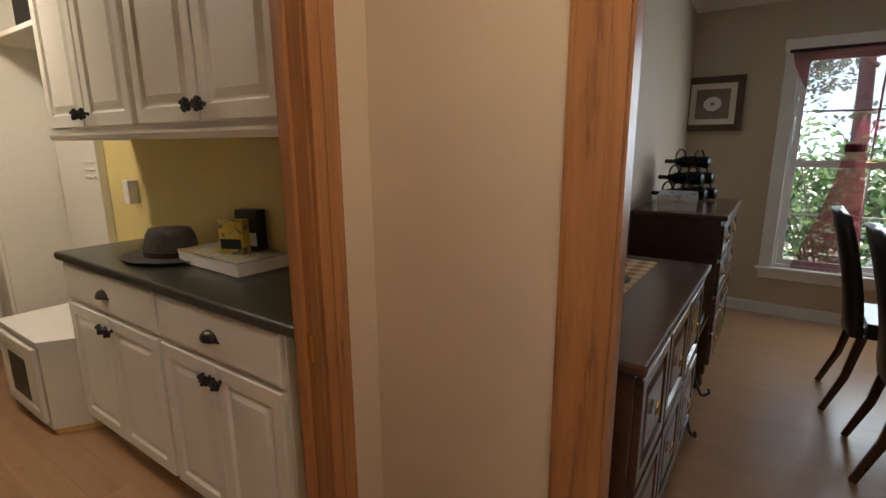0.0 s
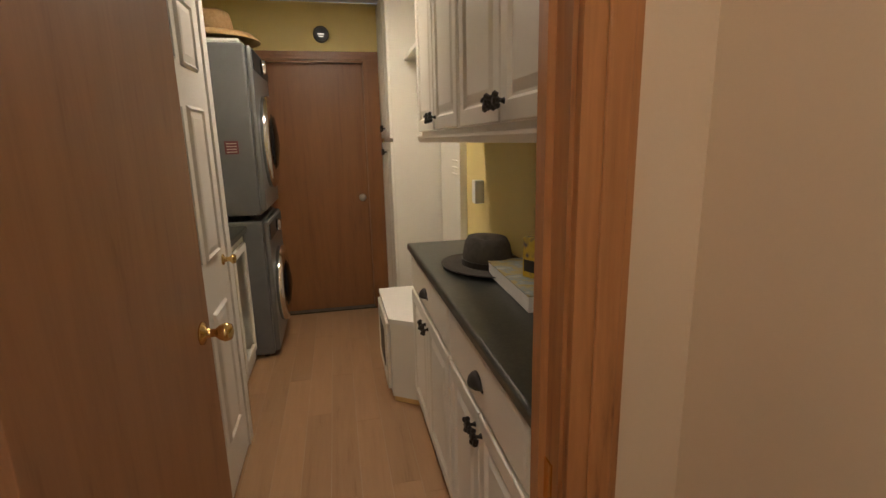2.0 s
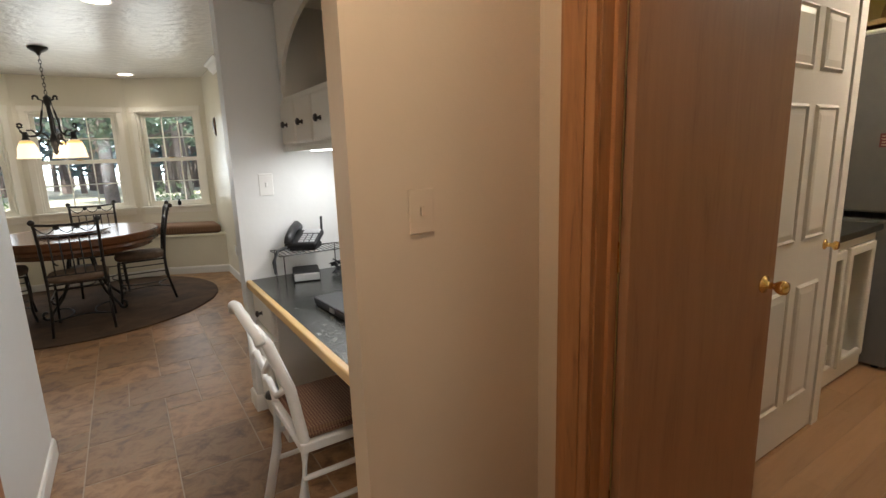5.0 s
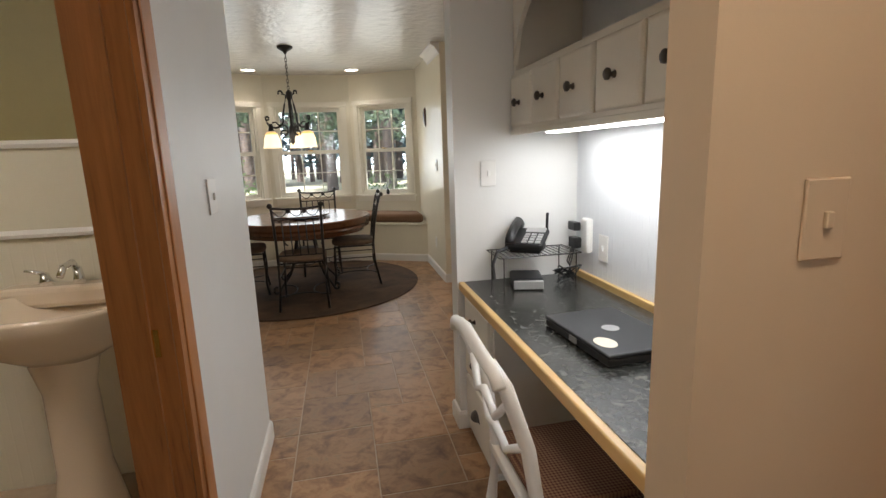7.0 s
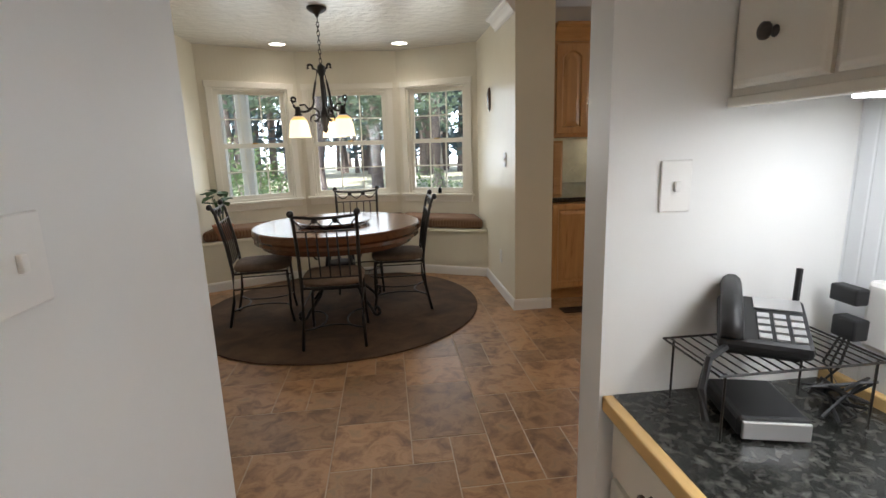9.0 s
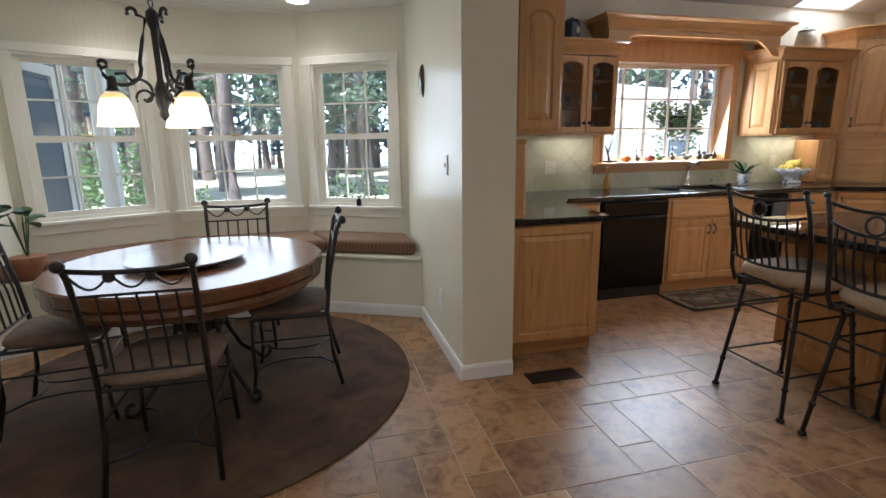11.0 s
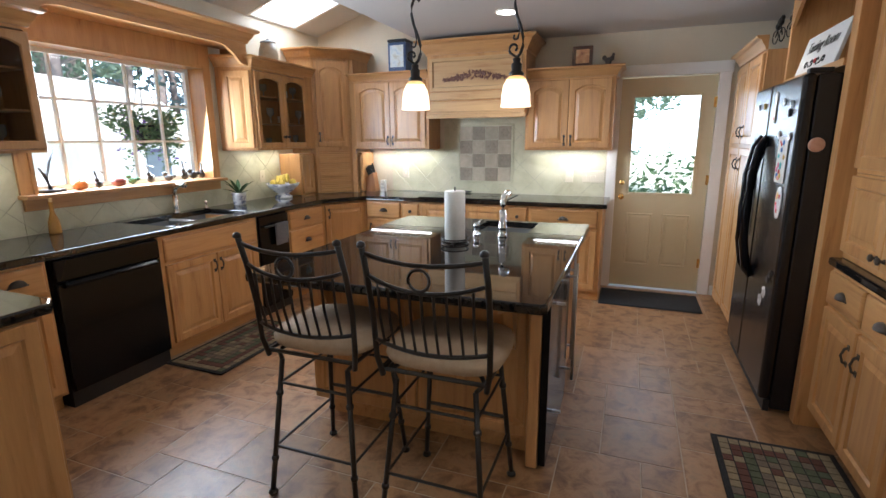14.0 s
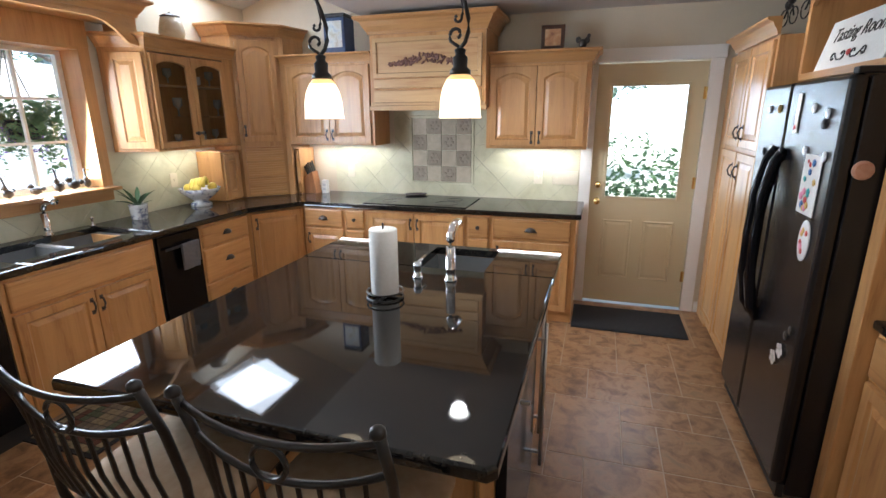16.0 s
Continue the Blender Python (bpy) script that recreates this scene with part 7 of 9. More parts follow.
for y0, y1 in ((-1.69, -0.97), (-0.95, -0.17)):
    d = part("door", raised_door(0, y1 - y0, 2.195, 2.42, frame_w=0.04), CABW, th)
    d.matrix_basis = pose(-0.30, y0, 0, 0, 0, 90)
th = thing("under_cabinet_lamp", pose(0, 0, 0), "lit white tube lamp under the hutch", "lamp")
part("housing", boxes((-0.60, -1.50, 1.443, -0.50, -0.24, 1.459)), WHITE, th)
part("tube", boxes((-0.585, -1.47, 1.435, -0.515, -0.26, 1.4429)), STRIP, th, "glowing tube")
outlet(pose(-0.33, -1.699, 1.267, 0, 0, 180), mat=PLATEW)
outlet(pose(-0.779, -1.435, 0.93, 0, 0, 90), mat=PLATEW)
outlet(pose(-0.779, -0.62, 0.95, 0, 0, 90), mat=PLATEW)
th = thing("power_adapter", pose(-0.778, -1.56, 0.96, 0, 0, 90), "white plug-in box with black adapters on the wall", "power adapter")
part("box", boxes((-0.035, -0.035, -0.07, 0.035, 0, 0.09), bev=0.012), PLATEW, th)
part("adapter", boxes((-0.09, -0.07, 0.03, -0.02, -0.036, 0.07), bev=0.005), BLACKM, th)
part("adapter", boxes((-0.07, -0.075, -0.05, -0.01, -0.036, 0.0), bev=0.005), BLACKM, th)
for k in range(3):
    part("cable", tube([(-0.05 + 0.01 * k, -0.06, -0.04), (-0.07 + 0.02 * k, -0.08, -0.12), (-0.03 - 0.02 * k, -0.07, -0.17), (-0.1 + 0.02 * k, -0.10, -0.193)], 0.003, 5), BLACKM, th)
# wire rack with phone, modem
th = thing("wire_rack", pose(-0.50, -1.57, 0.761), "black wire shelf standing on the desk", "wire rack")
for x in (-0.17, 0.17):
    for y in (-0.09, 0.09):
        part("leg", tube([(x, y, 0), (x, y, 0.15)], 0.003, 5), IRON, th)
part("rim", tube([(-0.19, -0.10, 0.15), (0.19, -0.10, 0.15), (0.19, 0.10, 0.15), (-0.19, 0.10, 0.15)], 0.003, 5, closed=True), IRON, th)
for i in range(15):
    x = -0.175 + 0.025 * i
    part("wire", tube([(x, -0.10, 0.15), (x, 0.10, 0.15)], 0.002, 5), IRON, th)
th = thing("desk_phone", pose(-0.48, -1.58, 0.915, 0, 0, 146), "black corded desk phone with keypad and short aerial", "telephone")
TILT_ = Matrix.Rotation(radians(15), 4, "X")
part("base", box(bmesh.new(), -0.085, -0.10, 0.012, 0.085, 0.09, 0.045, 0.012, Matrix.Translation((0, 0, 0.03)) @ TILT_), BLACKM, th)
part("stand", boxes((-0.07, -0.07, 0.0, 0.07, 0.07, 0.03), bev=0.008), BLACKM, th)
hs = part("handset", tube([(-0.06, -0.105, 0.05), (-0.06, -0.09, 0.075), (-0.06, -0.02, 0.105), (-0.06, 0.06, 0.125), (-0.06, 0.10, 0.105)], 0.022, 10), BLACKM, th, smooth=True)
part("screen", box(bmesh.new(), -0.015, 0.03, 0.046, 0.075, 0.075, 0.049, 0.0, Matrix.Translation((0, 0, 0.03)) @ TILT_), SILVER, th)
for i in range(4):
    for k in range(3):
        part("key", box(bmesh.new(), -0.01 + 0.03 * k, -0.085 + 0.026 * i, 0.045, 0.012 + 0.03 * k, -0.068 + 0.026 * i, 0.05, 0.0, Matrix.Translation((0, 0, 0.03)) @ TILT_), SILVER, th)
part("aerial", tube([(0.07, 0.08, 0.07), (0.072, 0.085, 0.165)], 0.007, 6), BLACKM, th)
part("cord", tube([(-0.07, -0.11, 0.03), (-0.10, -0.16, 0.02), (-0.11, -0.20, -0.03), (-0.10, -0.21, -0.09)], 0.008, 6), BLACKM, th)
th = thing("modem", pose(-0.46, -1.55, 0.761, 0, 0, 75), "black and silver modem under the wire shelf", "modem")
part("case", boxes((-0.09, -0.07, 0.004, 0.09, 0.07, 0.05), bev=0.01), BLACKM, th)
part("front", boxes((0.091, -0.065, 0.006, 0.10, 0.065, 0.045), bev=0.003), SILVER, th)
bm = bmesh.new()
rnd = random.Random(9)
pts = [(rnd.uniform(-0.07, 0.07), rnd.uniform(-0.05, 0.05), rnd.uniform(0.008, 0.09)) for _ in range(30)]
tube(pts, 0.004, 5, bm)
t = part("cable_coil", bm, BLACKM)
t.matrix_basis = pose(-0.66, -1.52, 0.761)
tagged(t, "tangled black cables on the desk", "cables")
th = thing("laptop", pose(-0.475, -0.855, 0.7615, 0, 0, 4), "closed black laptop with round stickers on the desk", "laptop")
part("base", boxes((-0.132, -0.187, 0.0, 0.132, 0.187, 0.022), bev=0.005), BLACKM, th)
lid = part("lid", boxes((-0.135, -0.19, 0.0235, 0.135, 0.19, 0.036), bev=0.005), material("laptop_lid", (0.012, 0.0125, 0.014), 0.3), th)
part("badge", spin([(0.028, 0.0362), (0.028, 0.037)], 20), SILVER, lid, "silver round badge")
part("sticker", spin([(0.042, 0.0362), (0.042, 0.037)], 20, Matrix.Translation((0.085, 0.10, 0)) @ Matrix.Diagonal((0.75, 1, 1, 1))), PLATE, lid, "cream oval sticker")
part("hinge", boxes((-0.13, -0.1, 0.008, -0.125, 0.1, 0.02)), BLACKM, th)
part("latch", boxes((0.1325, -0.02, 0.008, 0.137, 0.02, 0.026)), SILVER, th)

# white desk chair with plaid pad
CHW = paint("chair_white_paint", (0.78, 0.77, 0.74), 0.35, 0.02, 0.03)
th = thing("desk_chair", pose(-0.26, -0.68, 0, 0, 0, 90), "white painted wooden chair with a brown plaid seat", "chair")
for sx in (-1, 1):
    part("leg", tube([(0.18 * sx, 0.19, 0.44), (0.185 * sx, 0.20, 0.2), (0.19 * sx, 0.21, 0.0)], 0.019, 8, taper=0.013), CHW, th, smooth=True)
    part("back_post", tube([(0.185 * sx, -0.25, 0.0), (0.18 * sx, -0.19, 0.25), (0.175 * sx, -0.17, 0.45), (0.17 * sx, -0.20, 0.65), (0.165 * sx, -0.255, 0.82), (0.15 * sx, -0.29, 0.88)], 0.019, 8), CHW, th, smooth=True)
    part("side_rung", tube([(0.185 * sx, -0.2, 0.2), (0.187 * sx, 0.2, 0.2)], 0.010, 6), CHW, th)
    part("side_rung", tube([(0.182 * sx, -0.19, 0.32), (0.184 * sx, 0.2, 0.32)], 0.010, 6), CHW, th)
part("front_rung", tube([(-0.187, 0.2, 0.26), (0.187, 0.2, 0.26)], 0.010, 6), CHW, th)
CREST = [(-0.215, 0.845), (-0.19, 0.872), (-0.14, 0.885), (-0.07, 0.905), (0.0, 0.918), (0.07, 0.905), (0.14, 0.885), (0.19, 0.872), (0.215, 0.845)]
part("crest_rail", tube([(x, -0.285 - 0.022 * math.cos(x * 7.0), z) for x, z in CREST], 0.017, 10), CHW, th, smooth=True)
part("splat", tube([(-0.165, -0.245, 0.78), (-0.08, -0.255, 0.70), (0, -0.26, 0.74), (0.08, -0.255, 0.70), (0.165, -0.245, 0.78)], 0.012, 8), CHW, th, smooth=True)
part("splat", tube([(-0.17, -0.21, 0.66), (-0.08, -0.225, 0.60), (0, -0.23, 0.63), (0.08, -0.225, 0.60), (0.17, -0.21, 0.66)], 0.012, 8), CHW, th, smooth=True)
part("seat_frame", boxes((-0.20, -0.19, 0.42, 0.20, 0.215, 0.455), bev=0.006), CHW, th)
bm = prism([(-0.185, -0.17), (0.185, -0.17), (0.19, 0.20), (-0.19, 0.20)], 0.455, 0.492)
bmesh.ops.bevel(bm, geom=bm.edges[:], offset=0.014, segments=2, affect="EDGES")
part("seat", bm, plaid("seat_plaid", (0.10, 0.025, 0.02), (0.30, 0.19, 0.11), 30), th, "brown and tan plaid seat")

# ---- laundry ----
WHT = "white raised-panel laundry base cabinet"
for x0, x1 in ((-2.53, -1.69), (-1.685, -0.975)):
    w = x1 - x0
    h = w / 2
    cabinet("laundry_base_cabinet", on_north(x0, 0.985), w, 0.39, 0.872, [
        ("drawer", 0.012, w - 0.012, 0.70, 0.865, ("cup", h, 0.785)),
        ("door", 0.012, h - 0.002, 0.115, 0.685, ("leaf", h - 0.03, 0.635)), ("door", h + 0.002, w - 0.012, 0.115, 0.685, ("leaf", h + 0.03, 0.635))], WHT, CABW, CABW, 0.10, group="laundry base cabinets", hand=IRON)
counter("laundry_countertop", [(-2.555, 0.955), (-0.855, 0.955), (-0.855, 1.379), (-2.555, 1.379)], 0.874, 0.912, DARKLAM, "charcoal laminate laundry countertop")
UPD = ((0.012, 0.40), (0.412, 0.80), (0.84, 1.24), (1.248, 1.64))
c = cabinet("laundry_wall_cabinet", on_north(-2.625, 1.06, 1.43), 1.65, 0.318, 1.0, [("door", a, b, 0.02, 0.95, ("leaf", b - 0.03 if i % 2 == 0 else a + 0.03, 0.07)) for i, (a, b) in enumerate(UPD)], "white raised-panel wall cabinets above the laundry counter", CABW, CABW, hand=IRON)
part("light_rail", sweep([(0, -0.03), (0.012, -0.03), (0.02, -0.01), (0.02, 0.0), (0, 0.0)], [(0, 0.31), (0, 0), (1.65, 0)]), CABW, c)
th = thing("mud_bench", pose(0, 0, 0), "white storage bench with a chamfered corner and pet door", "bench")
part("body", prism([(-3.22, 0.86), (-2.66, 0.86), (-2.565, 1.0), (-2.565, 1.379), (-3.22, 1.379)], 0.03, 0.46), CABW, th)
part("plinth", prism([(-3.22, 0.87), (-2.66, 0.87), (-2.57, 1.0), (-2.57, 1.379), (-3.22, 1.379)], 0.0, 0.03), EDGEW, th)
part("seat", prism([(-3.22, 0.85), (-2.65, 0.85), (-2.555, 0.99), (-2.555, 1.379), (-3.22, 1.379)], 0.461, 0.485), WHITE, th)
d = part("door", raised_door(0, 0.50, 0.06, 0.44), CABW, th)
d.matrix_basis = pose(-3.19, 0.858, 0)
part("pet_opening", boxes((0.13, -0.0215, 0.14, 0.37, -0.019, 0.36)), BLACKM, d, "dark square pet opening")
th = thing("tall_cabinet", on_north(-4.26, 1.03, 0), "tall white laundry cabinet beside the back door", "cabinet")
part("body", boxes((0, 0, 0, 0.64, 0.349, 2.42), bev=0.002), CABW, th)
for z0, z1, hz in ((0.08, 1.40, 1.33), (1.43, 2.40, 1.50)):
    for a, b, hx in ((0.01, 0.318, 0.295), (0.322, 0.63, 0.35)):
        d = part("door", raised_door(a, b, z0, z1), CABW, th)
        part("handle", cluster_knob(hx, hz), IRON, d)
th = thing("coat_nook", pose(0, 0, 0), "white panelled coat nook with an upper cubby", "coat rack")
part("back_panel", boxes((-3.60, 1.36, 0.0, -3.16, 1.379, 2.42)), CABW, th)
part("side_panel", boxes((-2.66, 1.10, 1.44, -2.635, 1.379, 2.42)), CABW, th)
part("shelf", boxes((-3.60, 1.12, 1.93, -2.662, 1.359, 1.955), bev=0.004), CABW, th)
louvre = part("slotted_panel", boxes((-3.15, 1.335, 0.49, -2.97, 1.379, 1.46), bev=0.004), CABW, th, "narrow white panel with slots")
for z in (1.20, 1.24, 1.28):
    part("slot_lip", boxes((-3.125, 1.325, z, -2.995, 1.334, z + 0.012), bev=0.003), CABW, louvre)
th = part("storage_basket", boxes((-3.2, 1.15, 1.957, -2.8, 1.34, 2.15), bev=0.02), BLACKM)
tagged(th, "dark basket in the cubby above the bench", "basket")
part("outlet_box", boxes((-2.69, 1.33, 1.08, -2.63, 1.379, 1.20), bev=0.004), PLATEW)
tagged(bpy.data.objects["outlet_box"], "white plug-in device on the yellow wall", "outlet")

# hat, book and boxes on the counter
FELT = mottled("grey_felt", [(0.055, 0.047, 0.038), (0.08, 0.07, 0.055)], 40, 0.95, relief=0.4)
th = thing("felt_hat", pose(-1.97, 1.19, 0.914, 0, 0, 20), "grey-brown felt hat with a dark band on the counter", "hat")
part("brim", spin([(0.09, 0.012), (0.15, 0.004), (0.185, 0.012), (0.187, 0.016), (0.15, 0.009), (0.09, 0.017)], 32, Matrix.Diagonal((1.12, 0.9, 1, 1))), FELT, th, smooth=True)
bm = bmesh.new()
n, rows = 28, []
for f, r, z in ((0, 0.105, 0.012), (0, 0.10, 0.06), (0, 0.092, 0.10), (0, 0.078, 0.125), (0.4, 0.05, 0.125), (1, 0.02, 0.105)):
    rows.append([bm.verts.new((math.cos(2 * math.pi * i / n) * r * 1.12, math.sin(2 * math.pi * i / n) * r * 0.86, z - f * 0.02 * abs(math.cos(2 * math.pi * i / n)))) for i in range(n)])
for a, b in zip(rows, rows[1:]):
    for i in range(n):
        bm.faces.new((a[i], a[(i + 1) % n], b[(i + 1) % n], b[i]))
bm.faces.new(rows[-1])
part("crown", bm, FELT, th, smooth=True)
part("band", spin([(0.107, 0.014), (0.106, 0.038)], 28, Matrix.Diagonal((1.12, 0.86, 1, 1))), IRON, th, "dark leather band")
th = thing("phone_book", pose(-1.655, 1.262, 0.914, 0, 0, -2), "thick white-edged directory lying on the counter", "book")
part("page_block", boxes((-0.22, -0.105, 0.002, 0.22, 0.105, 0.05)), PAPER, th)
part("cover", boxes((-0.223, -0.108, 0.0505, 0.223, 0.108, 0.054)), mottled("printed_cover", [(0.12, 0.10, 0.05), (0.45, 0.35, 0.12), (0.25, 0.30, 0.32), (0.5, 0.48, 0.42)], 16, 0.5, relief=0), th, "colourful printed cover")
CART = mottled("yellow_carton", [(0.55, 0.38, 0.03), (0.6, 0.44, 0.06), (0.08, 0.08, 0.12)], 26, 0.5, relief=0, detail=1)
for x, y, w, h, ang, m in ((-1.60, 1.25, 0.10, 0.13, 25, CART), (-1.60, 1.325, 0.11, 0.16, 12, BLACKM), (-1.70, 1.30, 0.05, 0.09, -20, BLACKM)):
    th = thing("small_carton", pose(x, y, 0.969, 0, 0, ang), "small printed battery carton standing on the directory" if m is CART else "small black carton standing on the directory", "carton")
    part("box", boxes((-w / 2, -0.025, 0, w / 2, 0.025, h), bev=0.002), m, th)
    part("panel", boxes((-w / 2 + 0.008, -0.0275, 0.02, w / 2 - 0.008, -0.0255, h * 0.45)), PLATEW if m is BLACKM else BLACKM, th)

# white six-panel closet door
th = tagged(new("door_5"), "white six-panel closet door with a brass knob", "door", "", "structure")
th.matrix_basis = pose(-1.705, 0.125, 0, 0, 0, 180)
part("door_leaf", boxes((0.0, -0.012, 0.01, 0.71, 0.02, 2.03)), WHITE, th)
for x0, x1 in ((0.10, 0.32), (0.39, 0.61)):
    for z0, z1 in ((0.22, 0.78), (0.98, 1.55), (1.68, 1.92)):
        part("panel", stitch(bmesh.new(), [rim(x0, x1, z0, z1, -0.012), rim(x0 + 0.012, x1 - 0.012, z0 + 0.012, z1 - 0.012, -0.022), rim(x0 + 0.02, x1 - 0.02, z0 + 0.02, z1 - 0.02, -0.0135), rim(x0 + 0.045, x1 - 0.045, z0 + 0.045, z1 - 0.045, -0.02)]), WHITE, th)
part("door_knob", spin([(0.024, 0), (0.024, 0.004), (0.010, 0.01), (0.010, 0.028), (0.022, 0.04), (0.018, 0.052)], 16, Matrix.Translation((0.645, -0.012, 0.935)) @ Matrix.Rotation(radians(90), 4, "X")), BRASS, th, "brass knob", True)
part("casing", boxes((0.72, -0.02, 0, 0.79, -0.006, 2.05), (-0.07, -0.02, 0, -0.002, -0.006, 2.05), (-0.07, -0.02, 2.051, 0.79, -0.006, 2.12)), WHITE, th)

# sorting cabinet and stacked machines
th = thing("laundry_sink_cabinet", on_south(-2.52, 0.03), "white open-fronted cabinet with a dark counter", "cabinet")
part("frame", boxes((0, 0, 0.02, 0.03, 0.60, 0.87), (0.85, 0, 0.02, 0.88, 0.60, 0.87), (0.03, 0, 0.02, 0.85, 0.60, 0.10), (0.03, 0, 0.82, 0.85, 0.60, 0.87), (0.42, 0, 0.10, 0.46, 0.02, 0.82), (0.03, 0.58, 0.10, 0.85, 0.60, 0.82)), CABW, th)
for x0, x1 in ((0.035, 0.415), (0.465, 0.845)):
    part("door", glass_door(x0, x1, 0.105, 0.815, 0.0), CABW, th)
part("countertop", boxes((-0.01, -0.03, 0.872, 0.89, 0.60, 0.91), bev=0.006), DARKLAM, th)


def washer(z, label, name):
    th = thing(name, pose(-3.43, 0.15, z, 0, 0, 180), label, "washing machine")
    part("body", boxes((0.0, 0.0, 0.02, 0.72, 0.70, 0.93), bev=0.012), STEEL, th)
    part("front", boxes((0.004, -0.035, 0.04, 0.716, 0.0, 0.92), bev=0.015), STEEL, th)
    rot = Matrix.Translation((0.36, -0.035, 0.42)) @ Matrix.Rotation(radians(90), 4, "X")
    dr = part("door", spin([(0.27, 0), (0.27, 0.03), (0.25, 0.045), (0.19, 0.05), (0.18, 0.03)], 32, rot), CHROME, th, "round chrome-rimmed door", True)
    part("glass", spin([(0.18, 0.03), (0.14, 0.06), (0.05, 0.075)], 28, rot), BLACK, dr, "dark door glass", True)
    part("control_panel", boxes((0.03, -0.042, 0.80, 0.69, -0.036, 0.90), bev=0.002), BLACKM, th)
    part("dial", spin([(0.045, 0), (0.04, 0.03)], 20, Matrix.Translation((0.36, -0.043, 0.85)) @ Matrix.Rotation(radians(90), 4, "X")), CHROME, th, "", True)
    for x in (0.05, 0.67):
        for y in (0.06, 0.62):
            part("foot", spin([(0.02, 0), (0.02, 0.02)], 10, Matrix.Translation((x, y, 0))), BLACKM, th)
    return th


washer(0.0, "graphite front-loading washer under the dryer", "washing_machine")
dry = washer(0.945, "graphite front-loading dryer stacked on the washer", "tumble_dryer")
dry.matrix_basis = dry.matrix_basis @ Matrix.Diagonal((1, 1, 1.13, 1))
part("sticker", boxes((-0.002, 0.09, 0.36, 0.0, 0.17, 0.43)), material("maroon_label", (0.13, 0.025, 0.025), 0.5), dry, "dark red warning sticker")
for i in range(4):
    part("print_bar", boxes((-0.003, 0.10, 0.37 + 0.015 * i, -0.0021, 0.16, 0.373 + 0.015 * i)), PLATE, dry)
STRAW = mottled("straw_weave", [(0.42, 0.27, 0.12), (0.55, 0.38, 0.19)], 60, 0.9, relief=0.5)
th = thing("straw_hat", pose(-3.72, -0.06, 2.022) @ Matrix.Diagonal((1.15, 1.15, 1.2, 1)), "wide straw hat lying on the dryer", "hat")
part("brim", spin([(0.09, 0.06), (0.20, 0.045), (0.235, 0.02), (0.237, 0.025), (0.20, 0.055), (0.09, 0.068)], 32), STRAW, th, smooth=True)
part("crown", spin([(0.105, 0.06), (0.095, 0.12), (0.085, 0.16), (0.06, 0.175), (0.01, 0.178)], 28), STRAW, th, smooth=True)
th = part("folded_towel", boxes((-3.92, -0.30, 1.997, -3.46, 0.12, 2.028), bev=0.014), PORCELAIN)
tagged(th, "folded white towel under the straw hat", "towel")

# back door of the laundry
f = flat_casing("door_6", pose(-4.27, 0.10, 0, 0, 0, 90), 0.80, 2.03, "brown wood frame of the laundry back door", mat=BACKDOOR, cw=0.06, cw1=0.12, depth=0.13)
part("door_leaf", boxes((0.015, 0.05, 0.012, 0.785, 0.09, 2.01)), BACKDOOR, f)
part("door_knob", spin([(0.03, 0), (0.03, 0.004), (0.012, 0.01), (0.012, 0.03), (0.026, 0.042), (0.024, 0.06), (0.008, 0.066)], 18, Matrix.Translation((0.735, 0.05, 0.955)) @ Matrix.Rotation(radians(90), 4, "X")), SILVER, f, "bright metal knob", True)
part("threshold", boxes((0.0, -0.02, 0.0, 0.80, 0.12, 0.012)), PEWTER, f)
th = thing("wall_gauge", pose(-4.268, 0.59, 2.21, 0, 0, 90), "small round dark gauge above the back door", "gauge")
part("case", spin([(0.055, 0), (0.06, 0.006), (0.06, 0.02), (0.05, 0.026)], 24, Matrix.Rotation(radians(90), 4, "X")), PEWTER, th, smooth=True)
part("dial", spin([(0.048, 0.0262), (0.048, 0.027)], 24, Matrix.Rotation(radians(90), 4, "X")), BLACKM, th)
part("mark", boxes((-0.025, -0.0285, -0.004, 0.025, -0.0275, 0.004), (-0.018, -0.0285, -0.02, 0.018, -0.0275, -0.013)), SILVER, th)
recessed(-2.9, 0.55, 2.44)

# ---- dining room seen through the opening ----
sash_window("window_5", pose(1.10, 4.78, 0, 0, 0, 180), 0.0, 0.99, 0.40, 2.0, 2, 0.09, 0.12, "white dining room window with dark grilles")
SHEER = bpy.data.materials.new("sheer_wine_voile")
SHEER.use_nodes = True
sn = SHEER.node_tree
sb = sn.nodes["Principled BSDF"]
sb.inputs["Base Color"].default_value, sb.inputs["Roughness"].default_value = (0.10, 0.012, 0.018, 1), 0.9
mx, tr, tl = sn.nodes.new("ShaderNodeMixShader"), sn.nodes.new("ShaderNodeBsdfTransparent"), sn.nodes.new("ShaderNodeBsdfTranslucent")
tl.inputs[0].default_value = (0.085, 0.012, 0.018, 1)
ad = sn.nodes.new("ShaderNodeAddShader")
sn.links.new(sb.outputs[0], ad.inputs[0])
sn.links.new(tl.outputs[0], ad.inputs[1])
mx.inputs[0].default_value = 0.72
sn.links.new(tr.outputs[0], mx.inputs[1])
sn.links.new(ad.outputs[0], mx.inputs[2])
sn.links.new(mx.outputs[0], sn.nodes["Material Output"].inputs[0])
th = thing("curtain", pose(0.50, 4.70, 0), "sheer wine-red curtain tied in the middle", "curtain")
bm = bmesh.new()
n, rows = 44, []
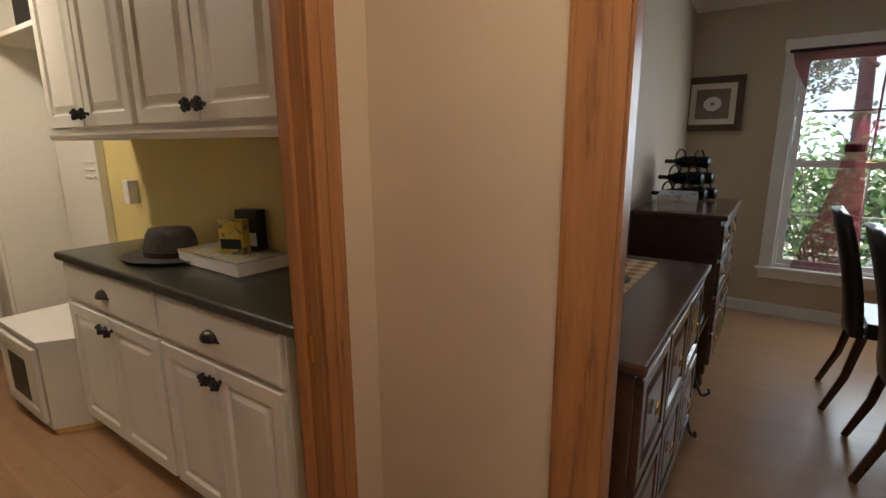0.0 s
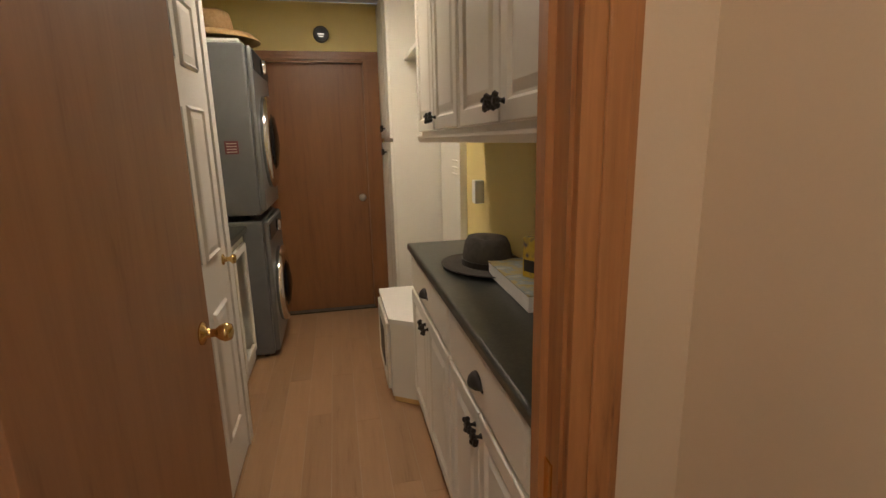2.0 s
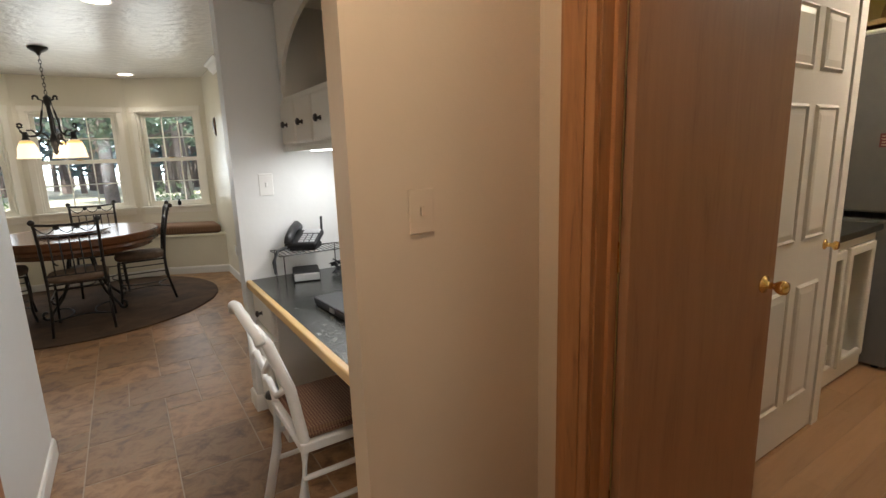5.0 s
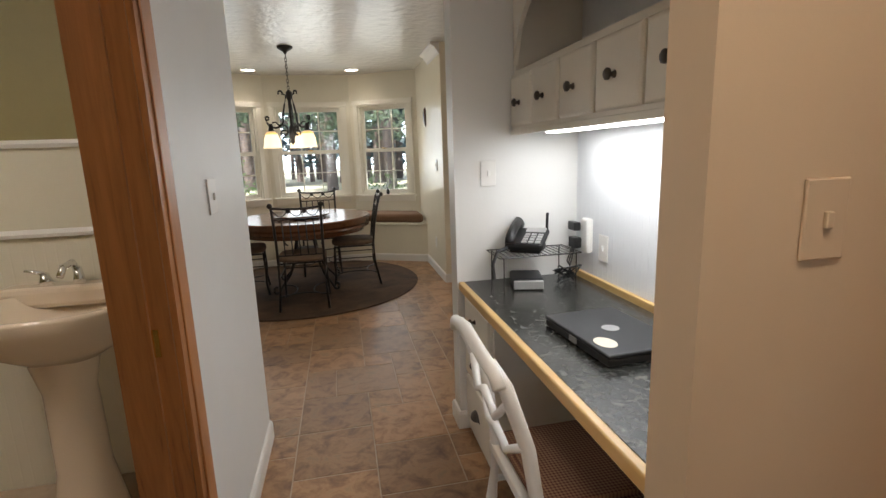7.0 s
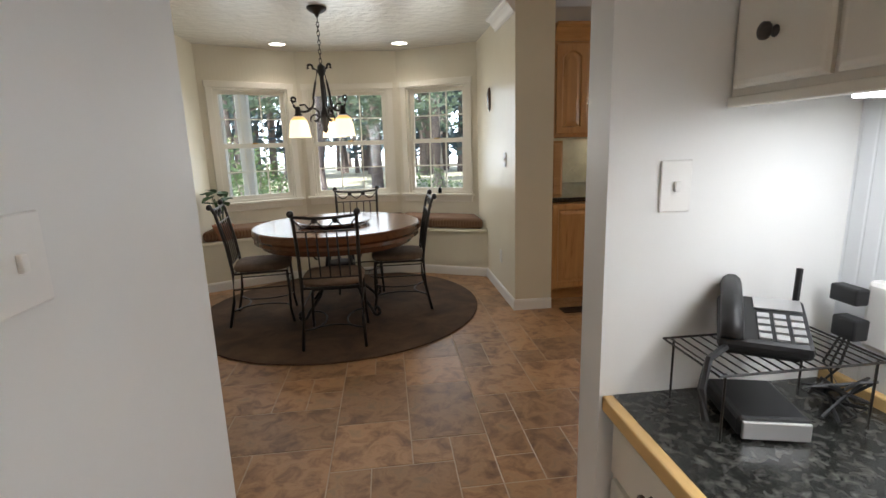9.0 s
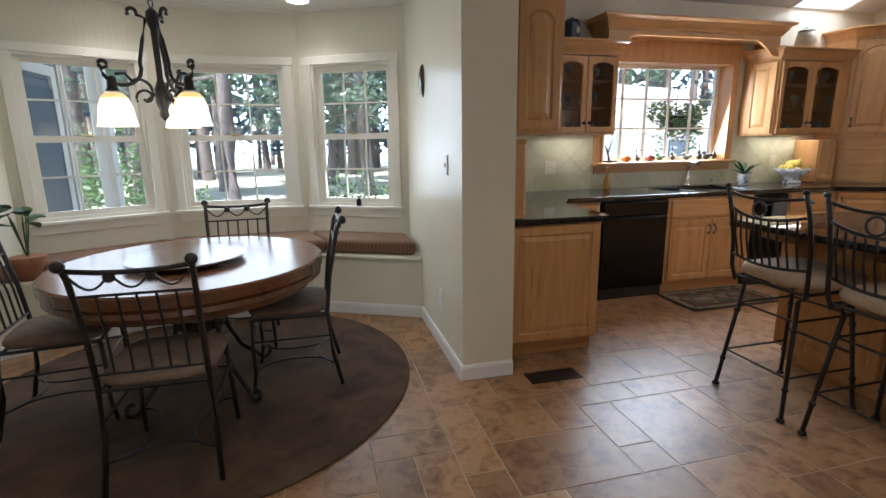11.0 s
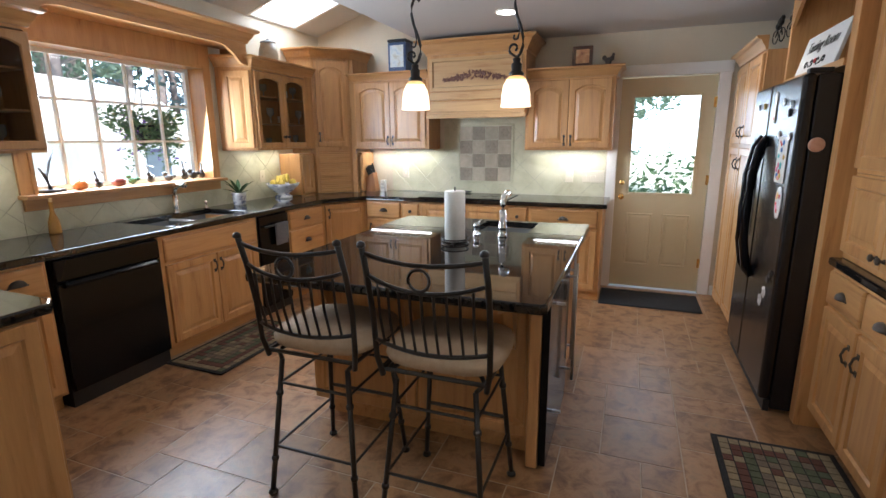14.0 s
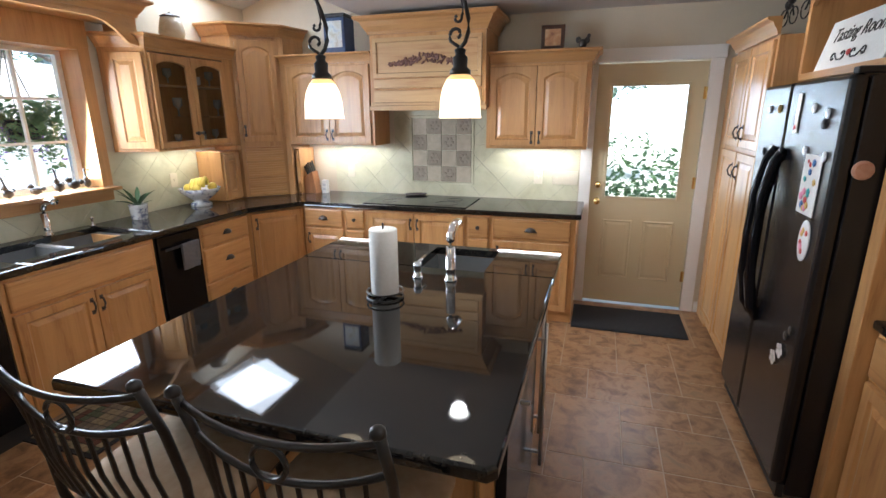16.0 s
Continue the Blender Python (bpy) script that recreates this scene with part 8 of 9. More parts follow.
for z, w, cx in ((2.0, 0.50, 0.06), (1.9, 0.47, 0.05), (1.7, 0.36, 0.04), (1.5, 0.20, 0.02), (1.38, 0.07, 0.0), (1.32, 0.05, 0.0), (1.26, 0.065, 0.0), (1.05, 0.09, -0.01), (0.8, 0.13, -0.03), (0.55, 0.18, -0.06), (0.42, 0.20, -0.08)):
    rows.append([bm.verts.new((cx + w * (2 * i / n - 1), 0.028 * math.sin(i * 1.35 + 0.2 * z) * (0.4 + w), z)) for i in range(n + 1)])
for a, b in zip(rows, rows[1:]):
    for i in range(n):
        bm.faces.new((a[i], a[i + 1], b[i + 1], b[i]))
part("voile", bm, SHEER, th, smooth=True)
part("tie", spin([(0.055, 1.29), (0.065, 1.30), (0.065, 1.34), (0.055, 1.35)], 16, Matrix.Diagonal((1, 0.7, 1, 1))), material("wine_cord", (0.10, 0.01, 0.015), 0.8), th)
part("rod", tube([(-0.46, 0, 2.0), (0.6, 0, 2.0)], 0.012), IRON, th)
th = thing("framed_picture", pose(-0.43, 4.777, 1.66), "pale flower print in a dark frame", "picture")
bm = stitch(bmesh.new(), [rim(-0.215, 0.215, -0.21, 0.21, 0.0, 2), rim(-0.215, 0.215, -0.21, 0.21, -0.03, 2), rim(-0.165, 0.165, -0.16, 0.16, -0.022, 2), rim(-0.165, 0.165, -0.16, 0.16, -0.012, 2)])
part("frame", bm, DARKW, th)
part("mount", boxes((-0.163, -0.0145, -0.158, 0.163, -0.0125, 0.158)), PLATE, th)
part("print", boxes((-0.12, -0.017, -0.115, 0.12, -0.015, 0.115)), mottled("brown_print", [(0.18, 0.12, 0.09), (0.26, 0.19, 0.14)], 9, 0.5, relief=0), th)
bm = bmesh.new()
for i in range(9):
    a = i * 0.7
    bmesh.ops.create_icosphere(bm, subdivisions=1, radius=0.03, matrix=Matrix.Translation((0.04 * math.cos(a), -0.0175, 0.035 * math.sin(a))) @ Matrix.Diagonal((1, 0.06, 0.8, 1)))
part("flower", bm, PLATEW, th, "pale painted rose")
th = thing("wall_mirror", pose(-0.598, 2.35, 1.47, 0, 0, 90), "dark-framed mirror above the sideboard", "mirror")
part("frame", stitch(bmesh.new(), [rim(-0.48, 0.48, -0.31, 0.31, 0.0, 2), rim(-0.48, 0.48, -0.31, 0.31, -0.03, 2), rim(-0.41, 0.41, -0.24, 0.24, -0.025, 2), rim(-0.41, 0.41, -0.24, 0.24, -0.012, 2)]), DARKW, th)
part("glass", boxes((-0.41, -0.014, -0.24, 0.41, -0.0125, 0.24)), material("mirror_silver", (0.9, 0.9, 0.9), 0.02, 1.0), th)


def chest(name, x0, y0, x1, y1, h, label, rows, cols, legs=True):
    """Dark case furniture against the wall, its front towards +x."""
    th = thing(name, pose(0, 0, 0), label, "sideboard")
    part("body", boxes((x0, y0, 0.10, x1, y1, h - 0.03), bev=0.004), DARKW, th)
    part("top", boxes((x0, y0 - 0.025, h - 0.03, x1 + 0.03, y1 + 0.025, h), bev=0.008), DARKW, th, "polished top")
    for x in (x0 + 0.04, x1 - 0.04):
        for y in (y0 + 0.04, y1 - 0.04):
            part("leg", spin([(0.022, 0), (0.035, 0.03), (0.025, 0.10)], 10, Matrix.Translation((x, y, 0))), DARKW, th)
    w, hh = (y1 - y0 - 0.04) / cols, (h - 0.19) / rows
    for i in range(cols):
        for k in range(rows):
            d = part("drawer" if rows > 1 and k == rows - 1 else "door", raised_door(0.01, w - 0.01, 0.01, hh - 0.01, 0, 0.016, 0.045), DARKW, th)
            d.matrix_basis = pose(x1, y0 + 0.02 + w * i, 0.14 + hh * k, 0, 0, 90)
            part("ring_pull", tube([(w / 2 + 0.02 * math.cos(a * math.pi / 6), -0.024, hh / 2 + 0.02 * math.sin(a * math.pi / 6)) for a in range(12)], 0.003, 5, closed=True), BRASS, d)
    return th


chest("sideboard", -0.58, 1.36, -0.13, 2.50, 0.86, "dark-stained sideboard with panelled doors beside the opening", 2, 3)
chest("chest_of_drawers", -0.58, 3.08, -0.13, 3.92, 1.0, "tall dark chest against the dining room wall", 4, 2)
t = part("table_runner", boxes((-0.53, 1.45, 0.8605, -0.30, 2.42, 0.863)), plaid("rust_runner", (0.35, 0.14, 0.05), (0.62, 0.48, 0.30), 4.5))
tagged(t, "rust and cream runner on the sideboard", "table runner")
th = thing("wire_ornament", pose(-0.40, 2.05, 0.864), "black coiled wire candle stand on the sideboard", "candle stand")
for k in range(3):
    part("coil", tube([(0.07 * math.cos(a * math.pi / 8) * (1 - 0.2 * k), 0.05 * (k - 1), 0.07 + 0.13 * k + 0.06 * math.sin(a * math.pi / 8)) for a in range(16)], 0.006, 6, closed=True), IRON, th)
part("stem", tube([(0, 0, 0), (0, 0, 0.42)], 0.007), IRON, th)
part("base", spin([(0.08, 0), (0.08, 0.006)], 16), IRON, th)
th = thing("wine_rack", pose(-0.34, 3.66, 1.001, 0, 0, 70), "small black wire wine rack on the chest", "wine rack")
for row, zc in ((3, 0.065), (2, 0.165), (1, 0.265)):
    for i in range(row):
        x = (i - (row - 1) / 2) * 0.125
        part("ring", tube([(x + 0.058 * math.cos(a * math.pi / 9), 0, zc + 0.058 * math.sin(a * math.pi / 9)) for a in range(18)], 0.006, 6, closed=True), IRON, th)
        part("ring", tube([(x + 0.058 * math.cos(a * math.pi / 9), 0.12, zc + 0.058 * math.sin(a * math.pi / 9)) for a in range(18)], 0.006, 6, closed=True), IRON, th)
        part("bottle", spin([(0.036, 0), (0.037, 0.16), (0.014, 0.22), (0.014, 0.28)], 14, Matrix.Translation((x, -0.06, zc - 0.02)) @ Matrix.Rotation(radians(-90), 4, "X")), BLACK, th, "dark wine bottle", True)
th = thing("gift_box", pose(-0.38, 3.28, 1.001, 0, 0, 8), "flat white patterned box on the chest", "box")
part("base", boxes((-0.10, -0.14, 0, 0.10, 0.14, 0.045)), PAPER, th)
part("lid", boxes((-0.103, -0.143, 0.046, 0.103, 0.143, 0.085), bev=0.003), CHINA, th)
th = thing("iron_stool", pose(-0.28, 2.80, 0), "small iron stool with a cream cushion", "stool")
for sx in (-1, 1):
    for sy in (-1, 1):
        s = [(0.12, 0, 0.45), (0.10, 0, 0.30), (0.12, 0, 0.12), (0.15, 0, 0.03)] + arc(0.175, 0.03, 0.026, 180, 400, 8, 0, 0.012)
        part("leg", tube([(x * sx, x * 1.3 * sy, max(z, 0.008)) for x, _, z in s], 0.008, 6), IRON, th)
part("frame", tube([(-0.13, -0.17, 0.45), (0.13, -0.17, 0.45), (0.13, 0.17, 0.45), (-0.13, 0.17, 0.45)], 0.008, 6, closed=True), IRON, th)
bm = prism([(-0.15, -0.19), (0.15, -0.19), (0.15, 0.19), (-0.15, 0.19)], 0.455, 0.51)
bmesh.ops.bevel(bm, geom=bm.edges[:], offset=0.02, segments=2, affect="EDGES")
part("seat", bm, DARKW, th)
t = part("throw_blanket", sweep([(0, 0.40), (0.03, 0.38), (0.05, 0.50), (0.03, 0.62), (0.0, 0.66), (-0.05, 0.60), (-0.04, 0.52)], [(-0.24, 2.63), (-0.22, 2.72), (-0.25, 2.84), (-0.23, 2.94)]), mottled("cream_fleece", [(0.5, 0.42, 0.30), (0.62, 0.54, 0.40)], 40, 0.95, relief=0.6), smooth=True)
tagged(t, "cream fleece throw lying over the stool", "blanket")


def dining_side_chair(m):
    th = thing("leather_dining_chair", m, "black leather high-backed dining chair with dark legs", "chair", "dark dining chairs")
    bm = prism([(-0.22, -0.21), (0.22, -0.21), (0.22, 0.23), (-0.22, 0.23)], 0.42, 0.50)
    bmesh.ops.bevel(bm, geom=bm.edges[:], offset=0.02, segments=2, affect="EDGES")
    part("seat", bm, LEATHER, th)
    bm = bmesh.new()
    n, rows = 8, []
    for k in range(n + 1):
        z = 0.42 + 0.60 * k / n
        y = -0.20 - 0.12 * (k / n) ** 1.6
        rows.append([bm.verts.new((x * (0.21 + 0.02 * k / n), y + d, z + (0.02 if k == n else 0) * (1 - x * x))) for x, d in ((-1, 0), (-0.5, -0.015), (0, -0.02), (0.5, -0.015), (1, 0), (1, -0.05), (0, -0.07), (-1, -0.05))])
    for a, b in zip(rows, rows[1:]):
        for i in range(8):
            bm.faces.new((a[i], a[(i + 1) % 8], b[(i + 1) % 8], b[i]))
    bm.faces.new(rows[0])
    bm.faces.new(rows[-1])
    part("backrest", bm, LEATHER, th, smooth=True)
    for sx in (-1, 1):
        part("leg", tube([(0.19 * sx, 0.19, 0.42), (0.19 * sx, 0.20, 0.0)], 0.022, 6, taper=0.014), DARKW, th)
        part("leg", tube([(0.19 * sx, -0.20, 0.42), (0.19 * sx, -0.24, 0.2), (0.195 * sx, -0.31, 0.0)], 0.024, 6, taper=0.016), DARKW, th)
    return th


dc = dining_side_chair(pose(0.72, 3.42, 0, 0, 0, -90))
copy_thing(dc, pose(0.80, 2.80, 0, 0, 0, -90))
th = thing("dining_table", pose(1.65, 3.1, 0), "dark dining table with tapered legs", "dining table")
part("tabletop", boxes((-0.55, -0.9, 0.72, 0.55, 0.9, 0.76), bev=0.008), DARKW, th)
for sx in (-1, 1):
    for sy in (-1, 1):
        part("leg", tube([(0.48 * sx, 0.82 * sy, 0.72), (0.48 * sx, 0.82 * sy, 0)], 0.04, 8, taper=0.025), DARKW, th)
setting("trim", sweep([(0, 2.36), (0.015, 2.36), (0.03, 2.39), (0.06, 2.42), (0.07, 2.44), (0, 2.44)], [(-0.6, 1.24), (-0.6, 4.78), (3.2, 4.78)]), WHITE, "white crown moulding of the dining room", "moulding")

# ---- bathroom seen through its doorway ----
th = thing("pedestal_sink", pose(1.40, -1.48, 0) @ Matrix.Diagonal((1.08, 1.08, 1.075, 1)), "biscuit pedestal sink with a chrome faucet", "sink")
part("pedestal", spin([(0.12, 0), (0.11, 0.05), (0.085, 0.2), (0.08, 0.5), (0.11, 0.64), (0.13, 0.68)], 24), CERAMIC, th, smooth=True)
part("basin", spin([(0.12, 0.62), (0.22, 0.68), (0.275, 0.76), (0.285, 0.80), (0.28, 0.815), (0.25, 0.81), (0.20, 0.74), (0.08, 0.70), (0.02, 0.695)], 36, Matrix.Diagonal((1.0, 0.80, 1, 1))), CERAMIC, th, smooth=True)
part("deck", boxes((-0.26, -0.235, 0.76, 0.26, -0.13, 0.84), bev=0.02), CERAMIC, th)
fa = part("faucet", spin([(0.022, 0.84), (0.018, 0.86), (0.014, 0.90)], 14, Matrix.Translation((0, -0.18, 0))), CHROME, th, "chrome faucet", True)
part("spout", tube([(0, -0.18, 0.89), (0, -0.15, 0.925), (0, -0.09, 0.92), (0, -0.06, 0.89)], 0.012, 8), CHROME, fa, smooth=True)
for x in (-0.11, 0.11):
    h = part("tap", spin([(0.024, 0.84), (0.02, 0.86), (0.012, 0.885)], 14, Matrix.Translation((x, -0.18, 0))), CHROME, th, "", True)
    part("tap_lever", tube([(x, -0.18, 0.885), (x * 1.5, -0.165, 0.90)], 0.008, 6, taper=0.005), CHROME, h, smooth=True)
for i in range(3):
    part("overflow", spin([(0.008, 0), (0.008, 0.003)], 10, Matrix.Translation((-0.025 + 0.025 * i, -0.148, 0.775)) @ Matrix.Rotation(radians(-75), 4, "X")), BLACKM, th)
setting("wall_wainscot", boxes((0.89, -1.739, 0.0, 3.2, -1.725, 1.09)), BEADX, "cream beadboard wainscot in the bathroom", "wainscot")
setting("wall_olive", boxes((0.89, -1.739, 1.47, 3.2, -1.733, 2.44)), OLIVE)
setting("wall_cream_band", boxes((0.89, -1.739, 1.12, 3.2, -1.730, 1.44)), CREAM)
setting("trim", sweep([(0, 1.09), (0.03, 1.09), (0.035, 1.105), (0.02, 1.12), (0, 1.12)], [(3.2, -1.738), (0.89, -1.738)]), WHITE, "white chair rail", "moulding")
setting("trim", sweep([(0, 1.44), (0.02, 1.44), (0.025, 1.455), (0.012, 1.47), (0, 1.47)], [(3.2, -1.738), (0.89, -1.738)]), WHITE, "white upper rail", "moulding")

# ---- garden and house outside ----
LAWN = mottled("dry_lawn", [(0.44, 0.45, 0.31), (0.56, 0.55, 0.42), (0.66, 0.64, 0.53)], 0.6, 0.95, relief=0.3)
GRAVEL = mottled("pale_gravel", [(0.42, 0.40, 0.36), (0.55, 0.52, 0.47)], 3.0, 0.95, relief=0.4)
BARK = mottled("pine_bark", [(0.13, 0.105, 0.10), (0.27, 0.22, 0.20)], 5, 0.95, relief=0.8)
NEEDLE = mottled("tree_foliage", [(0.08, 0.12, 0.09), (0.13, 0.18, 0.14), (0.18, 0.24, 0.19)], 2.5, 0.6, relief=0)
SHRUB = mottled("shrub_foliage", [(0.09, 0.15, 0.075), (0.16, 0.23, 0.125)], 6, 0.5, relief=0)
SIDING = paint("blue_grey_siding", (0.16, 0.20, 0.25), 0.6)
ROOF = paint("roof_felt", (0.12, 0.11, 0.10), 0.9)
gr = bmesh.new()
prism([(-400, -400), (400, -400), (400, 400), (-400, 400)], -0.6, -0.35, gr)
setting("ground", gr, LAWN, "sunlit dry lawn reaching to the woods", "lawn")
setting("pavement", boxes((-10.5, -10.0, -0.35, -6.2, 3.0, -0.33), (-6.2, -9.2, -0.35, 4.0, -6.9, -0.33)), GRAVEL, "pale gravel path round the house", "path")
# unseen slab added to keep sun and sky light out of the rooms
setting("unseen_sunshade_roof", boxes((-6.9, -7.6, 3.60, 4.4, 7.2, 3.72)), ROOF)
setting("foundation", boxes((-5.95, -6.8, -0.6, 3.32, 4.9, -0.16)), GRAVEL)


def translucent(mat, color):
    """Let light through thin leaves."""
    nt = mat.node_tree
    mixer, tl_ = nt.nodes.new("ShaderNodeMixShader"), nt.nodes.new("ShaderNodeBsdfTranslucent")
    tl_.inputs[0].default_value = (*color, 1)
    mixer.inputs[0].default_value = 0.45
    nt.links.new(nt.nodes["Principled BSDF"].outputs[0], mixer.inputs[1])
    nt.links.new(tl_.outputs[0], mixer.inputs[2])
    nt.links.new(mixer.outputs[0], nt.nodes["Material Output"].inputs[0])


translucent(NEEDLE, (0.22, 0.30, 0.18))
translucent(SHRUB, (0.20, 0.30, 0.12))


def leaf_cloud(bm, c, r, count, size, rnd, flat=0.75):
    for _ in range(count):
        while True:
            p = Vector((rnd.uniform(-1, 1), rnd.uniform(-1, 1), rnd.uniform(-1, 1)))
            if 0.25 < p.length < 1:
                break
        p = Vector(c) + Vector((p.x * r, p.y * r, p.z * r * flat))
        a, b = Vector((rnd.gauss(0, 1), rnd.gauss(0, 1), rnd.gauss(0, 0.6))).normalized(), Vector((rnd.gauss(0, 1), rnd.gauss(0, 1), rnd.gauss(0, 1)))
        b = a.cross(b).normalized()
        s = size * rnd.uniform(0.6, 1.4)
        bm.faces.new([bm.verts.new(p + q) for q in (a * s, b * s * 0.45, -a * s, -b * s * 0.45)])


def tree(m, h, seed, label, conifer=True):
    rnd = random.Random(seed)
    th = thing("tree", m, label, "tree", "trees of the wood")
    lean = rnd.uniform(-0.4, 0.4)
    pts = [(lean * f * f, 0.3 * math.sin(f * 3 + seed), h * f) for f in (0, 0.15, 0.35, 0.6, 0.85, 1.0)]
    part("trunk", tube([(0, 0, -0.4)] + pts, 0.30 * h / 14, 9, taper=0.04), BARK, th, smooth=True)
    bm = bmesh.new()
    crown = bmesh.new()
    for i in range(16):
        f = rnd.uniform(0.22, 0.97)
        a = rnd.uniform(0, 6.28)
        reach = (2.6 if conifer else 3.2) * (1.1 - f) * h / 14 + 0.4
        x0, z0 = lean * f * f, h * f
        tip = (x0 + reach * math.cos(a), reach * math.sin(a), z0 + (-0.3 if conifer else 0.8) * reach * 0.5)
        tube([(x0, 0, z0), tip], 0.06, 5, bm, taper=0.02)
        for g in (0.5, 0.8, 1.0):
            c = (x0 + (tip[0] - x0) * g, tip[1] * g, z0 + (tip[2] - z0) * g)
            leaf_cloud(crown, c, 0.55 + 0.25 * reach, 60, 0.13, rnd, 0.5)
    part("limb", bm, BARK, th)
    part("crown", crown, NEEDLE, th)
    return th


kinds = [tree(pose(-3.4, -19.0, -0.4), 15, 1, "tall dark pine with a bare lower trunk"), tree(pose(2.4, -17.5, -0.4), 13, 2, "tall dark pine with a bare lower trunk"), tree(pose(-7.5, -21.0, -0.4), 11, 3, "broad leafy tree at the wood's edge", False)]
rnd = random.Random(77)
spots = [(-1.4, -19), (0.6, -21), (5.2, -18.5), (-0.6, -24), (3.4, -22), (6.5, -19), (8.5, -15), (-9.5, -17), (-11, -23), (-4.5, -26), (-8, -28), (-13, -19), (0.8, -30), (5, -29), (-2.2, -31), (-15, -26), (10, -24), (7.5, -10.5), (-12, -12.5),
         (-16, -5), (-19, -9), (-17, 0), (-21, -3), (-24, -7), (1.5, 15), (-1.5, 18), (4.5, 17), (7, 14), (0, 24)]
for x, y in spots:
    k = rnd.choice(kinds)
    s = rnd.uniform(0.8, 1.25)
    copy_thing(k, pose(x, y, -0.4, 0, 0, rnd.uniform(0, 360)) @ Matrix.Diagonal((s, s, s, 1)))


def bush(m, r, seed, count=900, label="leafy green garden shrub", mat=None, size=0.045):
    rnd = random.Random(seed)
    th = thing("shrub", m, label, "shrub", "garden shrubs")
    bm = bmesh.new()
    for k in range(9):
        a = rnd.uniform(0, 6.28)
        tube([(0, 0, -0.05), (0.7 * r * math.cos(a), 0.7 * r * math.sin(a), r * rnd.uniform(0.6, 1.3))], 0.015, 5, bm, taper=0.005)
    part("stem", bm, BARK, th)
    bm = bmesh.new()
    for k in range(7):
        a, d = rnd.uniform(0, 6.28), rnd.uniform(0.1, 0.6) * r
        leaf_cloud(bm, (d * math.cos(a), d * math.sin(a), r * rnd.uniform(0.4, 1.1)), r * rnd.uniform(0.4, 0.6), count // 7, size, rnd, 0.8)
    part("foliage", bm, mat or SHRUB, th)
    return th


bushes = [bush(pose(-7.8, -2.6, -0.35), 1.15, 5, 2300), bush(pose(1.75, -8.1, -0.35), 0.75, 6), bush(pose(0.4, -8.2, -0.35), 0.6, 7)]
for x, y, s in ((-0.5, -8.9, 0.8), (2.9, -10.5, 1.2), (-2.2, -12.5, 0.9), (-8.6, -1.6, 0.9), (-8.4, -3.6, 0.8), (0.6, 7.4, 1.2), (1.6, 7.6, 1.1), (-0.5, 8.0, 1.3)):
    copy_thing(bushes[rnd.randrange(3)], pose(x, y, -0.35, 0, 0, rnd.uniform(0, 360)) @ Matrix.Diagonal((s, s, s, 1)))

# hanging basket outside the kitchen window
th = thing("hanging_basket", pose(-4.12, -7.05, 1.62), "hanging flower basket outside the kitchen window", "hanging basket")
rnd = random.Random(14)
bm = bmesh.new()
for k in range(12):
    leaf_cloud(bm, (rnd.uniform(-0.22, 0.22), rnd.uniform(-0.2, 0.2), rnd.uniform(-0.12, 0.12)), 0.15, 90, 0.028, rnd)
for k in range(8):
    x, y = rnd.uniform(-0.25, 0.25), rnd.uniform(-0.2, 0.2)
    for j in range(6):
        leaf_cloud(bm, (x, y, -0.12 - 0.06 * j * rnd.random()), 0.05, 9, 0.02, rnd)
part("foliage", bm, SHRUB, th)
bm = bmesh.new()
for k in range(26):
    leaf_cloud(bm, (rnd.uniform(-0.28, 0.28), rnd.uniform(-0.22, 0.22), rnd.uniform(-0.38, 0.1)), 0.03, 7, 0.016, rnd)
part("flowers", bm, material("violet_petals", (0.25, 0.12, 0.45), 0.6), th, "small violet flowers")
part("pot", spin([(0.10, -0.14), (0.16, 0.0), (0.165, 0.01)], 18), BLACKM, th)
for a in (0, 2.1, 4.2):
    part("chain", tube([(0.15 * math.cos(a), 0.15 * math.sin(a), 0), (0, 0, 0.55)], 0.004, 5), IRON, th)
part("hook", tube([(0, 0, 0.55), (0, 0, 1.98)], 0.006, 6), IRON, th)

# wing of the house seen beside the bay, with a post
th = thing("house_wing", pose(0, 0, -0.35), "blue-grey clad wing of the house with white trim", "house")
part("wall", boxes((2.62, -8.05, 0, 2.8, -6.35, 3.1)), SIDING, th)
for i in range(20):
    part("board", boxes((2.60, -8.04, 0.14 * i, 2.619, -6.36, 0.14 * i + 0.13)), SIDING, th)
part("corner_trim", boxes((2.57, -8.17, 0, 2.82, -8.05, 3.1)), WHITE, th)
dr = part("door", boxes((2.575, -7.9, 0.1, 2.60, -7.1, 2.3)), material("slate_blue_door", (0.05, 0.09, 0.14), 0.3), th)
part("trim", boxes((2.57, -8.0, 0.1, 2.60, -7.901, 2.42), (2.57, -7.099, 0.1, 2.60, -7.0, 2.42), (2.57, -8.0, 2.421, 2.60, -7.0, 2.52)), WHITE, dr)
part("roof", boxes((2.3, -8.4, 3.1, 4.6, -6.4, 3.25)), ROOF, th)
t = part("porch_post", boxes((2.33, -8.66, -0.35, 2.5, -8.5, 3.0), bev=0.01), WHITE)
tagged(t, "white painted porch post outside the bay", "post")
